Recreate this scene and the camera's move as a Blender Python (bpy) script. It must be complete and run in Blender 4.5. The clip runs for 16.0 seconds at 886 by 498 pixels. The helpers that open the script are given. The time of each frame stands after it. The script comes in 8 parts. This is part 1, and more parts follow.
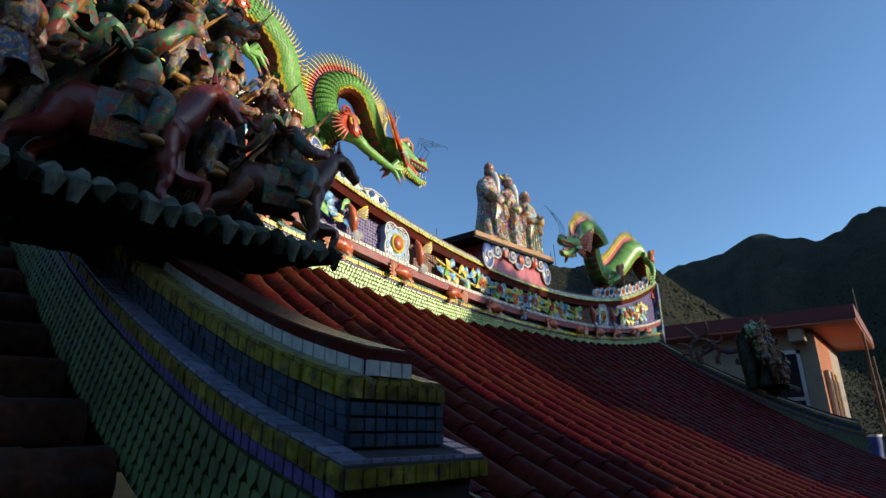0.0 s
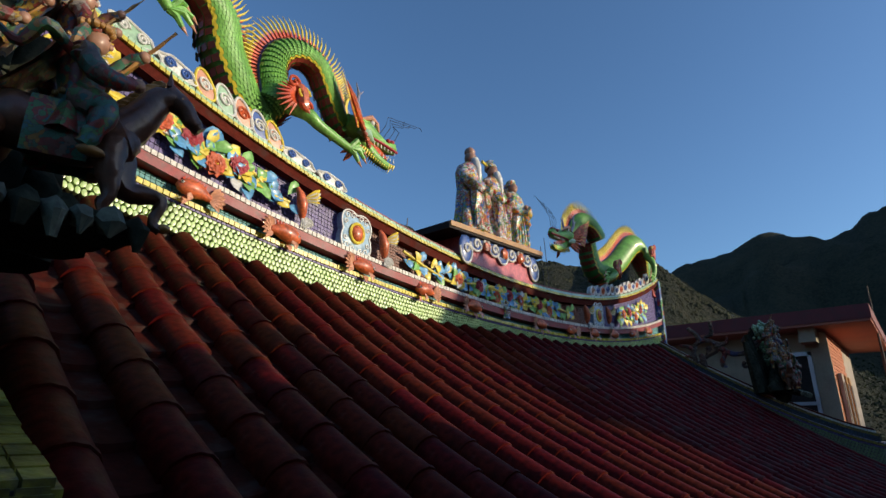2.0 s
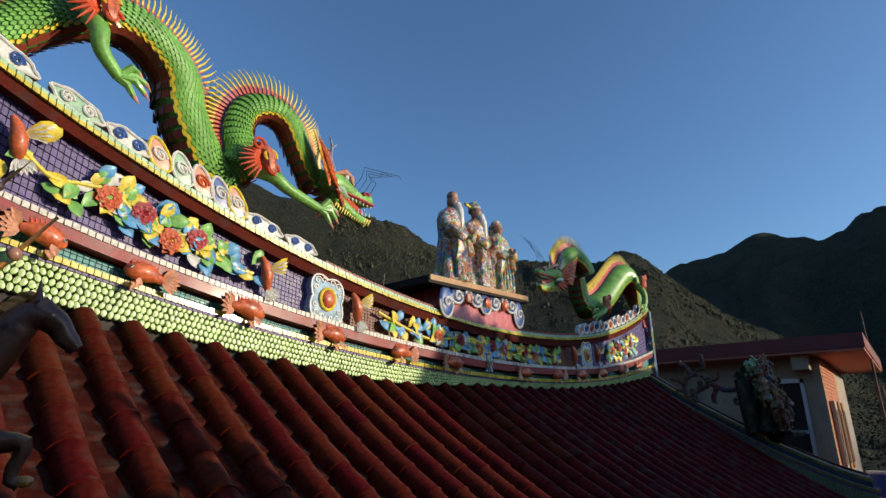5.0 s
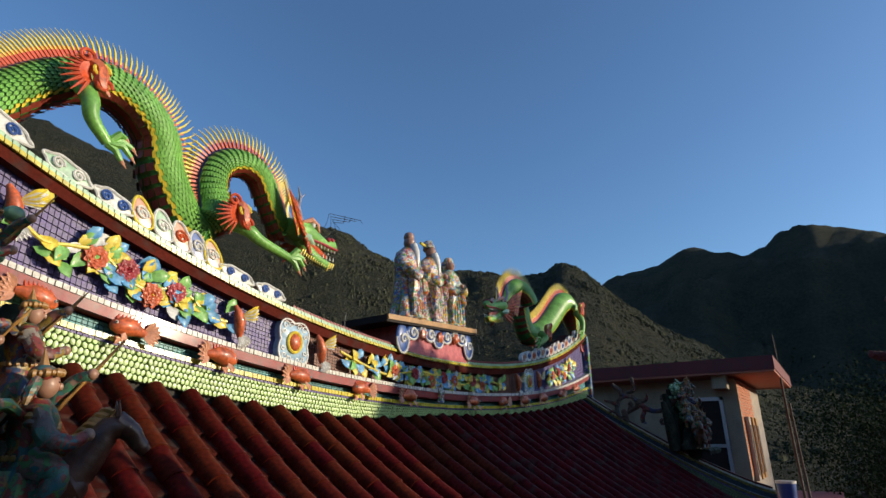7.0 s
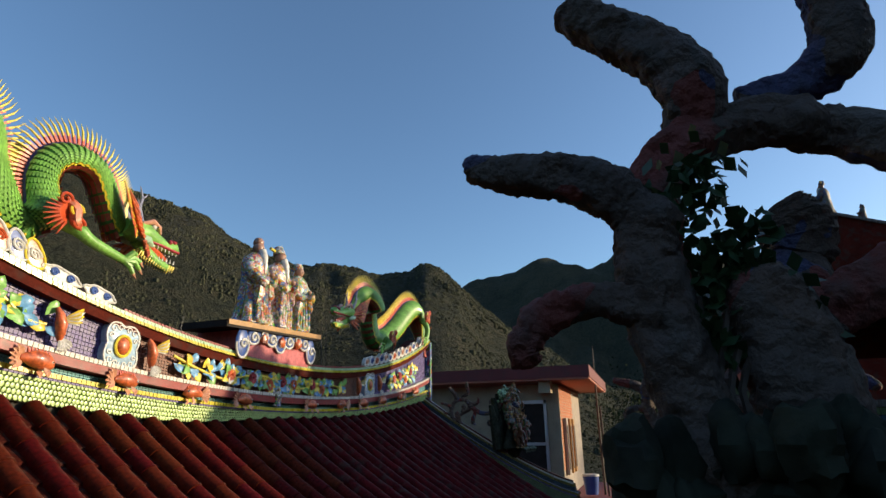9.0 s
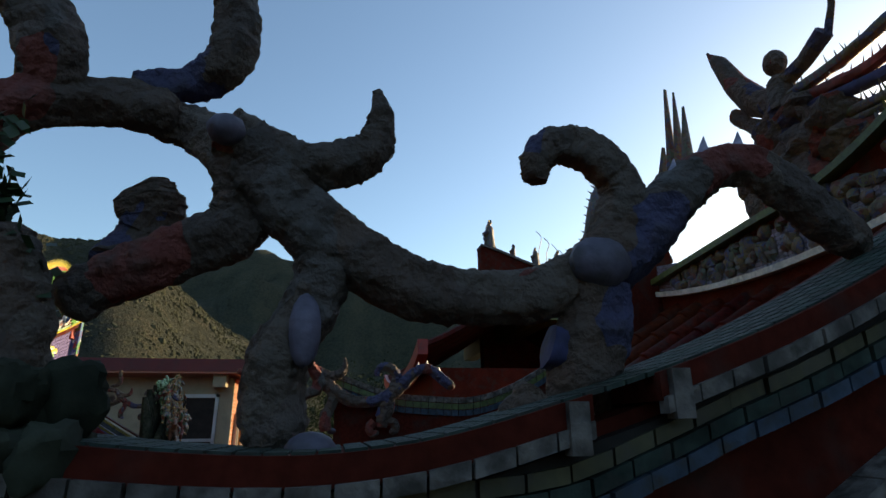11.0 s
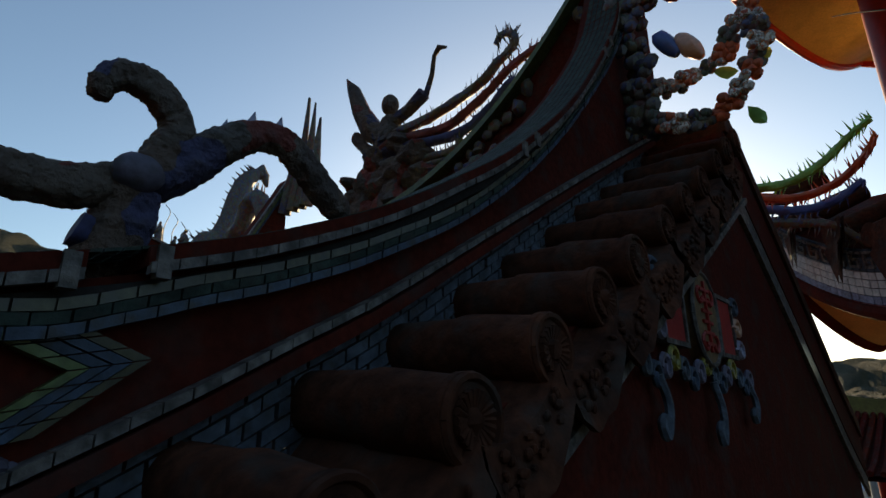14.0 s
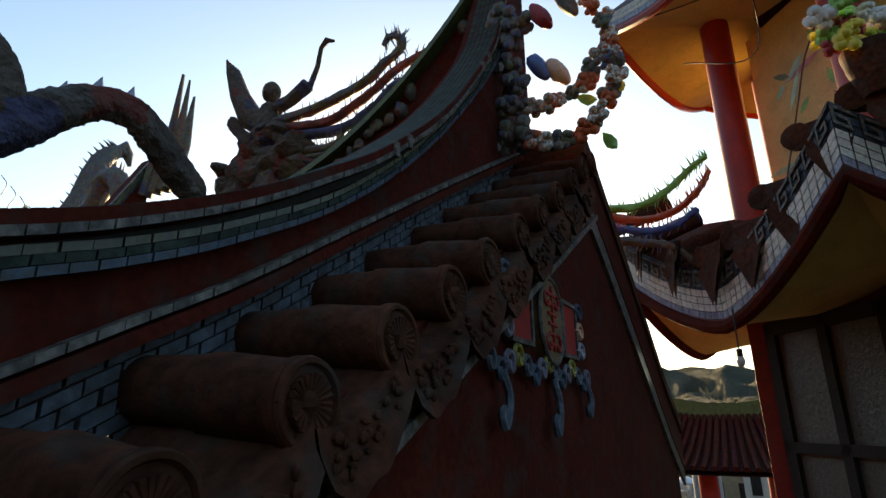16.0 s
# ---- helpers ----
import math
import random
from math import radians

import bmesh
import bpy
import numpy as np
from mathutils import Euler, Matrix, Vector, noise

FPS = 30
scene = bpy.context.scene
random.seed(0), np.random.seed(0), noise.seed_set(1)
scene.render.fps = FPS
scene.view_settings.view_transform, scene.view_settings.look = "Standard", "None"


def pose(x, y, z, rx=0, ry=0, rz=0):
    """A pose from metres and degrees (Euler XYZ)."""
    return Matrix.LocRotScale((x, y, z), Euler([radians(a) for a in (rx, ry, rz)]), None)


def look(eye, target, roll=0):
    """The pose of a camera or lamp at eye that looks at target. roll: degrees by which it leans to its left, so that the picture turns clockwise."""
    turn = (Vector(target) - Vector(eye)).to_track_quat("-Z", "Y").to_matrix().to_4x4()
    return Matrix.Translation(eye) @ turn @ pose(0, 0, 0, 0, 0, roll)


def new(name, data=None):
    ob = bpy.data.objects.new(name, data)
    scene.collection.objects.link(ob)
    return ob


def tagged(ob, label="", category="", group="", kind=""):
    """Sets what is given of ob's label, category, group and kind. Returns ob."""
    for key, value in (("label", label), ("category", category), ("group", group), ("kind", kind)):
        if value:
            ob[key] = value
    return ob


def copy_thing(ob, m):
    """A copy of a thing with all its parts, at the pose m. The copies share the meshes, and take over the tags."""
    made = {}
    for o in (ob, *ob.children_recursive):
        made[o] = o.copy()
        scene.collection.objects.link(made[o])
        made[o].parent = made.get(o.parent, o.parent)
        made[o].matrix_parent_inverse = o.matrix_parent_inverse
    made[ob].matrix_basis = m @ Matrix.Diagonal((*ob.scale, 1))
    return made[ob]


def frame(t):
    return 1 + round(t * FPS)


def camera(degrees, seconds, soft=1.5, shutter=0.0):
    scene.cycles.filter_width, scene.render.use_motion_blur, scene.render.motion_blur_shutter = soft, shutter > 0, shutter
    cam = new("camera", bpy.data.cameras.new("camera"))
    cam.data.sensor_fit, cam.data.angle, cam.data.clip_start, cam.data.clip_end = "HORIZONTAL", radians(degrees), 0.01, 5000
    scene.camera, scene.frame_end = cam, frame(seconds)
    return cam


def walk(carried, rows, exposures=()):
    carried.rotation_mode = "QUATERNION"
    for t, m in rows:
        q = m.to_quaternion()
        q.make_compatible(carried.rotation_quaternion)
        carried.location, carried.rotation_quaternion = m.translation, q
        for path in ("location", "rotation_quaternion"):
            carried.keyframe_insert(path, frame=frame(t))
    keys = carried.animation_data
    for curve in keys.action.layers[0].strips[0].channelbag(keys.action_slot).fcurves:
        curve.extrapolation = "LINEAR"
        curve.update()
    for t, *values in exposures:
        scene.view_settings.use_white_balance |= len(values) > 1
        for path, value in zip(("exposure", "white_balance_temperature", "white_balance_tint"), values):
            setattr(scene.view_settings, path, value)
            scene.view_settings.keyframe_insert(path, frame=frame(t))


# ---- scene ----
cam = camera(77.6, 16.0)
PATH = [
    (0, (-4.789, -2.914, 6.977), (-3.325, -1.707, 7.610), -0.4),
    (0.5, (-4.674, -2.920, 7.000), (-3.215, -1.704, 7.626), -0.2),
    (1, (-4.489, -2.863, 7.015), (-3.031, -1.650, 7.651), -0.5),
    (1.5, (-4.359, -2.864, 7.033), (-2.905, -1.643, 7.661), -0.2),
    (2, (-4.226, -2.819, 7.086), (-2.776, -1.593, 7.713), -0.1),
    (2.5, (-4.122, -2.788, 7.146), (-2.675, -1.557, 7.771), -0.1),
    (3, (-4.046, -2.766, 7.190), (-2.604, -1.532, 7.823), -0.1),
    (3.5, (-4.004, -2.768, 7.267), (-2.565, -1.529, 7.897), -0.1),
    (4, (-4.010, -2.791, 7.375), (-2.571, -1.551, 8.003), -0.1),
    (6.5, (-4.398, -3.032, 7.722), (-2.853, -1.935, 8.362), -0.5),
    (7, (-4.508, -3.065, 7.734), (-2.933, -2.017, 8.384), -0.8),
    (7.5, (-4.628, -3.154, 7.787), (-3.020, -2.155, 8.417), -0.5),
    (8, (-4.731, -3.256, 7.802), (-3.061, -2.368, 8.412), -0.7),
    (8.2, (-4.752, -3.284, 7.804), (-3.053, -2.451, 8.410), -0.7),
    (10.3, (-4.722, -3.659, 7.770), (-2.823, -3.581, 8.392), 0.1),
    (10.5, (-4.710, -3.705, 7.777), (-2.805, -3.757, 8.381), 0.5),
    (11, (-4.748, -3.809, 7.753), (-2.877, -4.160, 8.366), -0.5),
    (11.5, (-4.828, -3.863, 7.726), (-3.034, -4.504, 8.332), -0.7),
    (12, (-4.909, -3.891, 7.687), (-3.203, -4.743, 8.289), -0.7),
    (12.5, (-4.924, -3.912, 7.649), (-3.325, -4.957, 8.242), -0.8),
    (13, (-4.913, -3.892, 7.634), (-3.436, -5.104, 8.224), -0.7),
    (13.5, (-4.943, -3.859, 7.616), (-3.568, -5.185, 8.206), -0.6),
    (14, (-4.989, -3.839, 7.591), (-3.726, -5.272, 8.183), -0.6),
    (14.5, (-5.004, -3.841, 7.574), (-3.857, -5.368, 8.166), -0.8),
    (15, (-5.025, -3.833, 7.572), (-3.972, -5.426, 8.166), -0.8),
    (15.5, (-5.028, -3.846, 7.571), (-4.057, -5.490, 8.167), -0.8),
    (16, (-5.035, -3.848, 7.569), (-4.120, -5.524, 8.164), -0.7),
]
EXPOSURES = [(0, 0.72, 6500, 10), (1, 0.51, 6500, 10), (4, 0.5, 6500, 10), (8.2, 0.56, 6500, 10), (10.3, 1.42, 9300, 10), (11.5, 1.22, 9100, 10), (13, 0.6, 9200, 10), (14.5, 1.15, 9600, 10), (16, 1.78, 10800, 10)]
walk(cam, [(t, look(e, g, r)) for t, e, g, r in PATH], EXPOSURES)

# ---- light ----
SUN_AZ, SUN_EL = -61.5, 10.8
sun_dir = Vector((math.cos(radians(SUN_AZ)) * math.cos(radians(SUN_EL)), math.sin(radians(SUN_AZ)) * math.cos(radians(SUN_EL)), math.sin(radians(SUN_EL))))
world = bpy.data.worlds.new("sky")
scene.world = world
world.use_nodes = True
wn = world.node_tree.nodes
sky = wn.new("ShaderNodeTexSky")
sky.sky_type, sky.sun_disc = "NISHITA", False
sky.sun_elevation, sky.sun_rotation = radians(SUN_EL), radians(90 - SUN_AZ)
sky.altitude, sky.air_density, sky.dust_density, sky.ozone_density = 300, 1.0, 1.2, 4.1
wn["Background"].inputs["Strength"].default_value = 0.15
world.node_tree.links.new(sky.outputs[0], wn["Background"].inputs["Color"])
sun = new("sun", bpy.data.lights.new("sun", "SUN"))
sun.data.energy, sun.data.angle, sun.data.color = 2.95, radians(0.6), (1.0, 0.86, 0.64)
sun.matrix_world = look(sun_dir * 60, (0, 0, 0))


# ---- materials ----
def mat(name, color, rough=0.5, vary=0.25, scale=6.0, bump=0.3, fine=60.0, metal=0.0, coat=0.0, hue=0.0, dirt=0.0):
    m = bpy.data.materials.new(name)
    m.use_nodes = True
    nt = m.node_tree
    N, L = nt.nodes, nt.links
    b = N["Principled BSDF"]
    b.inputs["Roughness"].default_value, b.inputs["Metallic"].default_value = rough, metal
    b.inputs["Coat Weight"].default_value, b.inputs["Coat Roughness"].default_value = coat, 0.12
    tc = N.new("ShaderNodeTexCoord")
    n1, n2 = N.new("ShaderNodeTexNoise"), N.new("ShaderNodeTexNoise")
    for n, s in ((n1, scale), (n2, fine)):
        n.inputs["Scale"].default_value, n.inputs["Detail"].default_value = s, 6
        L.new(tc.outputs["Object"], n.inputs["Vector"])
    mul = N.new("ShaderNodeMath")
    mul.operation = "MULTIPLY"
    L.new(n1.outputs["Fac"], mul.inputs[0]), L.new(n2.outputs["Fac"], mul.inputs[1])
    info = N.new("ShaderNodeObjectInfo")
    rnd = N.new("ShaderNodeMath")
    rnd.operation = "MULTIPLY_ADD"
    rnd.inputs[1].default_value, rnd.inputs[2].default_value = 0.25 * vary, 0.0
    L.new(info.outputs["Random"], rnd.inputs[0])
    mr = N.new("ShaderNodeMapRange")
    mr.inputs["From Min"].default_value, mr.inputs["From Max"].default_value = 0.12, 0.42
    mr.inputs["To Min"].default_value, mr.inputs["To Max"].default_value = 1 - vary, 1 + vary * 0.6
    L.new(mul.outputs[0], mr.inputs["Value"])
    add = N.new("ShaderNodeMath")
    L.new(mr.outputs[0], add.inputs[0]), L.new(rnd.outputs[0], add.inputs[1])
    hsv = N.new("ShaderNodeHueSaturation")
    hsv.inputs["Color"].default_value = (*color, 1)
    L.new(add.outputs[0], hsv.inputs["Value"])
    if hue:
        hm = N.new("ShaderNodeMapRange")
        hm.inputs["To Min"].default_value, hm.inputs["To Max"].default_value = 0.5 - hue, 0.5 + hue
        L.new(info.outputs["Random"], hm.inputs["Value"])
        L.new(hm.outputs[0], hsv.inputs["Hue"])
    out = hsv.outputs[0]
    if dirt:
        n3 = N.new("ShaderNodeTexNoise")
        n3.inputs["Scale"].default_value, n3.inputs["Detail"].default_value = scale * 2.3, 8
        L.new(tc.outputs["Object"], n3.inputs["Vector"])
        r3 = N.new("ShaderNodeMapRange")
        r3.inputs["From Min"].default_value, r3.inputs["From Max"].default_value = 0.5, 0.68
        r3.inputs["To Max"].default_value = dirt
        L.new(n3.outputs["Fac"], r3.inputs["Value"])
        mx = N.new("ShaderNodeMixRGB")
        mx.inputs["Color2"].default_value = (0.05, 0.045, 0.038, 1)
        L.new(r3.outputs[0], mx.inputs["Fac"]), L.new(out, mx.inputs["Color1"])
        out = mx.outputs[0]
    L.new(out, b.inputs["Base Color"])
    rr = N.new("ShaderNodeMapRange")
    rr.inputs["To Min"].default_value, rr.inputs["To Max"].default_value = max(0.04, rough - 0.12), min(1, rough + 0.18)
    L.new(n1.outputs["Fac"], rr.inputs["Value"]), L.new(rr.outputs[0], b.inputs["Roughness"])
    bp = N.new("ShaderNodeBump")
    bp.inputs["Strength"].default_value, bp.inputs["Distance"].default_value = bump, 0.01
    L.new(mul.outputs[0], bp.inputs["Height"]), L.new(bp.outputs[0], b.inputs["Normal"])
    return m


def painted(name, colors, scale=14.0, rough=0.4, seed=0.0, relief=0.01, edge=0.75):
    """Glazed ceramic in patches of several colours, with worn spots."""
    scale *= 2.1
    m = bpy.data.materials.new(name)
    m.use_nodes = True
    N, L = m.node_tree.nodes, m.node_tree.links
    b = N["Principled BSDF"]
    b.inputs["Roughness"].default_value = rough
    tc = N.new("ShaderNodeTexCoord")
    nz = N.new("ShaderNodeTexNoise")
    nz.inputs["Scale"].default_value = scale * 0.7
    L.new(tc.outputs["Object"], nz.inputs["Vector"])
    ad = N.new("ShaderNodeVectorMath")
    ad.operation = "MULTIPLY_ADD"
    ad.inputs[1].default_value = (0.12, 0.12, 0.12)
    L.new(nz.outputs["Color"], ad.inputs[0]), L.new(tc.outputs["Object"], ad.inputs[2])
    mp = N.new("ShaderNodeMapping")
    mp.inputs["Location"].default_value = (seed, seed * 1.7, seed * 0.6)
    mp.inputs["Scale"].default_value = (1.0, 1.0, 0.55)
    L.new(ad.outputs[0], mp.inputs["Vector"])
    vo = N.new("ShaderNodeTexVoronoi")
    vo.inputs["Scale"].default_value = scale
    L.new(mp.outputs[0], vo.inputs["Vector"])
    sep = N.new("ShaderNodeSeparateColor")
    L.new(vo.outputs["Color"], sep.inputs[0])
    cr = N.new("ShaderNodeValToRGB")
    cr.color_ramp.interpolation = "CONSTANT"
    e = cr.color_ramp.elements
    while len(e) < len(colors):
        e.new(1.0)
    for i, c in enumerate(colors):
        e[i].position, e[i].color = i / len(colors), (*c, 1)
    L.new(sep.outputs[0], cr.inputs["Fac"])
    n2 = N.new("ShaderNodeTexNoise")
    n2.inputs["Scale"].default_value, n2.inputs["Detail"].default_value = 25, 8
    L.new(tc.outputs["Object"], n2.inputs["Vector"])
    mr = N.new("ShaderNodeMapRange")
    mr.inputs["From Min"].default_value, mr.inputs["From Max"].default_value = 0.5, 0.75
    mr.inputs["To Max"].default_value = 0.7
    L.new(n2.outputs["Fac"], mr.inputs["Value"])
    mx = N.new("ShaderNodeMixRGB")
    mx.inputs["Color2"].default_value = (0.07, 0.06, 0.05, 1)
    L.new(mr.outputs[0], mx.inputs["Fac"]), L.new(cr.outputs[0], mx.inputs["Color1"])
    ve = N.new("ShaderNodeTexVoronoi")
    ve.feature = "DISTANCE_TO_EDGE"
    ve.inputs["Scale"].default_value = scale
    L.new(mp.outputs[0], ve.inputs["Vector"])
    em = N.new("ShaderNodeMapRange")
    em.inputs["From Max"].default_value, em.inputs["To Min"].default_value, em.inputs["To Max"].default_value = 0.06, edge, 0.0
    L.new(ve.outputs["Distance"], em.inputs["Value"])
    m3 = N.new("ShaderNodeMixRGB")
    m3.inputs["Color2"].default_value = (0.06, 0.04, 0.03, 1)
    L.new(em.outputs[0], m3.inputs["Fac"]), L.new(mx.outputs[0], m3.inputs["Color1"])
    L.new(m3.outputs[0], b.inputs["Base Color"])
    bp = N.new("ShaderNodeBump")
    bp.inputs["Strength"].default_value, bp.inputs["Distance"].default_value = 0.5 if relief < 0.02 else 1.0, relief
    L.new(n2.outputs["Fac"], bp.inputs["Height"]), L.new(bp.outputs[0], b.inputs["Normal"])
    return m


RED, GRN, YEL, BLU, WHT, ORG, PNK, BRN = (0.45, 0.03, 0.02), (0.09, 0.33, 0.05), (0.75, 0.5, 0.03), (0.05, 0.17, 0.5), (0.75, 0.72, 0.66), (0.7, 0.18, 0.04), (0.7, 0.3, 0.28), (0.16, 0.07, 0.04)
m_roll = mat("glazed red-brown roof tile", (0.09, 0.009, 0.0045), 0.55, 0.6, 5, 0.4, 45, coat=0.025, hue=0.012, dirt=0.55)
m_pan = mat("dull red pan tile", (0.05, 0.007, 0.004), 0.75, 0.5, 7, 0.4, 50, coat=0.0, dirt=0.6)
m_green = mat("pale green glazed scale tile", (0.42, 0.58, 0.2), 0.35, 0.25, 9, 0.15, coat=0.15, dirt=0.3)
m_dgreen = mat("olive green glazed scale tile", (0.1, 0.14, 0.04), 0.42, 0.5, 9, 0.3, coat=0.12, dirt=0.5)
m_yel = mat("yellow glazed tile", (0.68, 0.56, 0.05), 0.25, 0.25, 12, 0.15, coat=0.5, dirt=0.25)
# weathered glaze, its base colour also lowered to carry the second hall's shade
m_yel2 = mat("weathered, shade-darkened yellow-green glazed tile", (0.075, 0.068, 0.03), 0.6, 0.5, 16, 0.3, coat=0.4, dirt=0.6)
m_white = mat("white glazed tile", (0.66, 0.62, 0.54), 0.45, 0.3, 12, 0.2, coat=0.1, dirt=0.3)
# white glaze with real grime, darkened further to stand for shade
m_oldwhite = mat("grimy, shade-darkened white glazed brick", (0.15, 0.13, 0.115), 0.6, 0.7, 20, 1.0, 40, coat=0.1, dirt=0.85)
m_lilac = mat("lilac-grey glazed tile", (0.27, 0.27, 0.36), 0.3, 0.5, 16, 0.3, coat=0.4, dirt=0.55)
m_teal = mat("teal glazed tile", (0.1, 0.32, 0.34), 0.5, 0.4, 16, 0.2, coat=0.05, dirt=0.2)
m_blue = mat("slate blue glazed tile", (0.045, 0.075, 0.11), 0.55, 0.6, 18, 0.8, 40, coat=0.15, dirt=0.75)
# green brick colour holds shade as well as dirt
m_dteal = mat("weathered, shade-darkened green glazed brick", (0.035, 0.055, 0.045), 0.7, 0.7, 18, 0.9, 40, coat=0.0, dirt=0.75)
m_purple = mat("purple mosaic tile", (0.12, 0.085, 0.24), 0.45, 0.45, 30, 0.2)
m_terra = mat("brown mosaic tile", (0.2, 0.075, 0.045), 0.5, 0.45, 30, 0.2)
m_grout = mat("dark cement grout", (0.05, 0.042, 0.038), 0.85, 0.4, 8, 0.5)
m_maroon = mat("maroon plaster", (0.095, 0.015, 0.009), 0.85, 0.4, 5, 0.4, dirt=0.5)
m_redband = mat("red glazed moulding", (0.26, 0.022, 0.02), 0.45, 0.3, 9, 0.2, coat=0.1, dirt=0.4)
m_rock = mat("mossy green cement rock", (0.032, 0.036, 0.024), 0.95, 0.7, 7, 1.0, 30, dirt=0.4)
m_cblue = mat("flaking blue paint on cement", (0.045, 0.05, 0.14), 0.75, 0.6, 8, 0.8, 30, dirt=0.5)
m_cred = mat("flaking red paint on cement", (0.28, 0.05, 0.04), 0.7, 0.6, 8, 0.8, 30, dirt=0.5)
m_vergeroll = mat("aged brown verge tile", (0.085, 0.027, 0.014), 0.8, 0.7, 6, 1.0, 40, coat=0.0, dirt=0.7)
m_scale = mat("bright green dragon scale", (0.2, 0.46, 0.085), 0.42, 0.45, 8, 0.15, coat=0.12)
m_scale2 = mat("dark green dragon skin", (0.05, 0.22, 0.04), 0.45, 0.4, 10, 0.3)
m_violet = mat("deep violet glaze", (0.05, 0.03, 0.14), 0.35, 0.3, 10, 0.3)
m_fin = mat("red glazed fin", (0.62, 0.09, 0.03), 0.35, 0.3, 12, 0.2, coat=0.3)
m_spine = mat("yellow glazed spine", (0.8, 0.62, 0.06), 0.3, 0.2, 12, 0.1, coat=0.4)
m_belly = mat("dark red belly plate", (0.32, 0.06, 0.035), 0.4, 0.3, 12, 0.2)
m_orange = mat("orange glazed ceramic", (0.62, 0.13, 0.04), 0.4, 0.6, 16, 0.4, coat=0.25, dirt=0.35)
m_leafy = mat("yellow glazed leaf", (0.78, 0.6, 0.06), 0.42, 0.3, 14, 0.2, coat=0.12)
m_leafg = mat("green glazed leaf", (0.2, 0.46, 0.1), 0.42, 0.35, 14, 0.2, coat=0.12)
m_leafb = mat("sky blue glazed leaf", (0.12, 0.36, 0.62), 0.42, 0.35, 14, 0.2, coat=0.12)
m_petal = mat("crimson glazed petal", (0.36, 0.02, 0.03), 0.55, 0.35, 18, 0.2, coat=0.05)
m_petal2 = mat("orange-red glazed petal", (0.55, 0.09, 0.02), 0.55, 0.35, 18, 0.2, coat=0.05)
m_cloudw = mat("white glazed relief", (0.7, 0.68, 0.63), 0.42, 0.25, 14, 0.2, coat=0.15, dirt=0.25)
m_cloudb = mat("cobalt glazed relief", (0.05, 0.11, 0.34), 0.35, 0.3, 12, 0.2, coat=0.2)
m_cloudr = mat("salmon glazed relief", (0.68, 0.33, 0.2), 0.3, 0.25, 12, 0.2, coat=0.4)
m_jade = mat("jade green glaze", (0.36, 0.55, 0.36), 0.3, 0.25, 12, 0.2, coat=0.4)
m_pinkp = mat("pink-red mosaic panel", (0.55, 0.12, 0.13), 0.35, 0.35, 20, 0.2, coat=0.3)
m_cream = mat("cream painted soffit", (0.7, 0.5, 0.22), 0.7, 0.2, 3, 0.2, dirt=0.15)
m_redpaint = mat("red painted column", (0.42, 0.025, 0.02), 0.45, 0.25, 5, 0.2, dirt=0.2)
m_brick = mat("orange-red brick", (0.52, 0.19, 0.1), 0.8, 0.3, 6, 0.5, 40)
m_mortar = mat("pale mortar", (0.4, 0.34, 0.28), 0.9, 0.3, 6, 0.4)
m_beige = mat("beige rendered wall", (0.36, 0.3, 0.2), 0.85, 0.25, 2, 0.3, dirt=0.25)
m_concred = mat("dark red painted slab edge", (0.18, 0.03, 0.03), 0.6, 0.3, 3, 0.2, dirt=0.3)
m_soffit = mat("salmon painted slab soffit", (0.5, 0.18, 0.12), 0.7, 0.2, 2, 0.2)
m_wood = mat("dark weathered timber", (0.09, 0.06, 0.045), 0.7, 0.4, 8, 0.5, dirt=0.4)
# near-black for dark parts, and for the shaded gap painted on the verge
m_dark = mat("near-black paint and painted shade", (0.03, 0.025, 0.022), 0.6, 0.4, 6, 0.3)
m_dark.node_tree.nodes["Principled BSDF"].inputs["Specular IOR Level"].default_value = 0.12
m_skin = mat("painted ceramic skin", (0.38, 0.2, 0.13), 0.45, 0.25, 16, 0.2, coat=0.2)
m_horse = mat("brown glazed horse", (0.12, 0.045, 0.022), 0.4, 0.4, 9, 0.4, coat=0.3, dirt=0.3)
m_steel = mat("galvanised steel", (0.5, 0.52, 0.54), 0.4, 0.2, 5, 0.1, metal=0.7)
m_plastic = mat("blue plastic", (0.03, 0.08, 0.3), 0.4, 0.2, 5, 0.1)
m_wire = mat("blackened wire", (0.03, 0.03, 0.03), 0.5, 0.2, 20, 0.1)
m_gold = mat("gold painted cement", (0.4, 0.2, 0.05), 0.4, 0.35, 12, 0.3, coat=0.2)
m_slate = mat("grey-blue glazed brick", (0.075, 0.1, 0.125), 0.7, 0.7, 20, 1.0, 45, coat=0.0, dirt=0.75)
m_mauve = mat("dusty mauve glaze", (0.13, 0.115, 0.16), 0.6, 0.5, 12, 0.5, dirt=0.6)
for m_dull, lev in ((m_roll, 0.07), (m_pan, 0.1), (m_vergeroll, 0.12), (m_maroon, 0.08), (m_rock, 0.1), (m_oldwhite, 0.2), (m_blue, 0.25), (m_dteal, 0.15)):
    m_dull.node_tree.nodes["Principled BSDF"].inputs["Specular IOR Level"].default_value = lev
m_moss = mat("mossy yellow glazed tile", (0.24, 0.2, 0.022), 0.3, 0.8, 22, 0.7, 50, coat=0.35, dirt=0.9)
m_capred = mat("dark red-brown cap tile", (0.1, 0.022, 0.013), 0.35, 0.5, 20, 0.5, 50, coat=0.3, dirt=0.6)
m_robe = painted("many-coloured robe glaze", [GRN, WHT, RED, YEL, BLU, PNK, WHT, (0.1, 0.3, 0.25), ORG], 24, 0.35, 0.0)
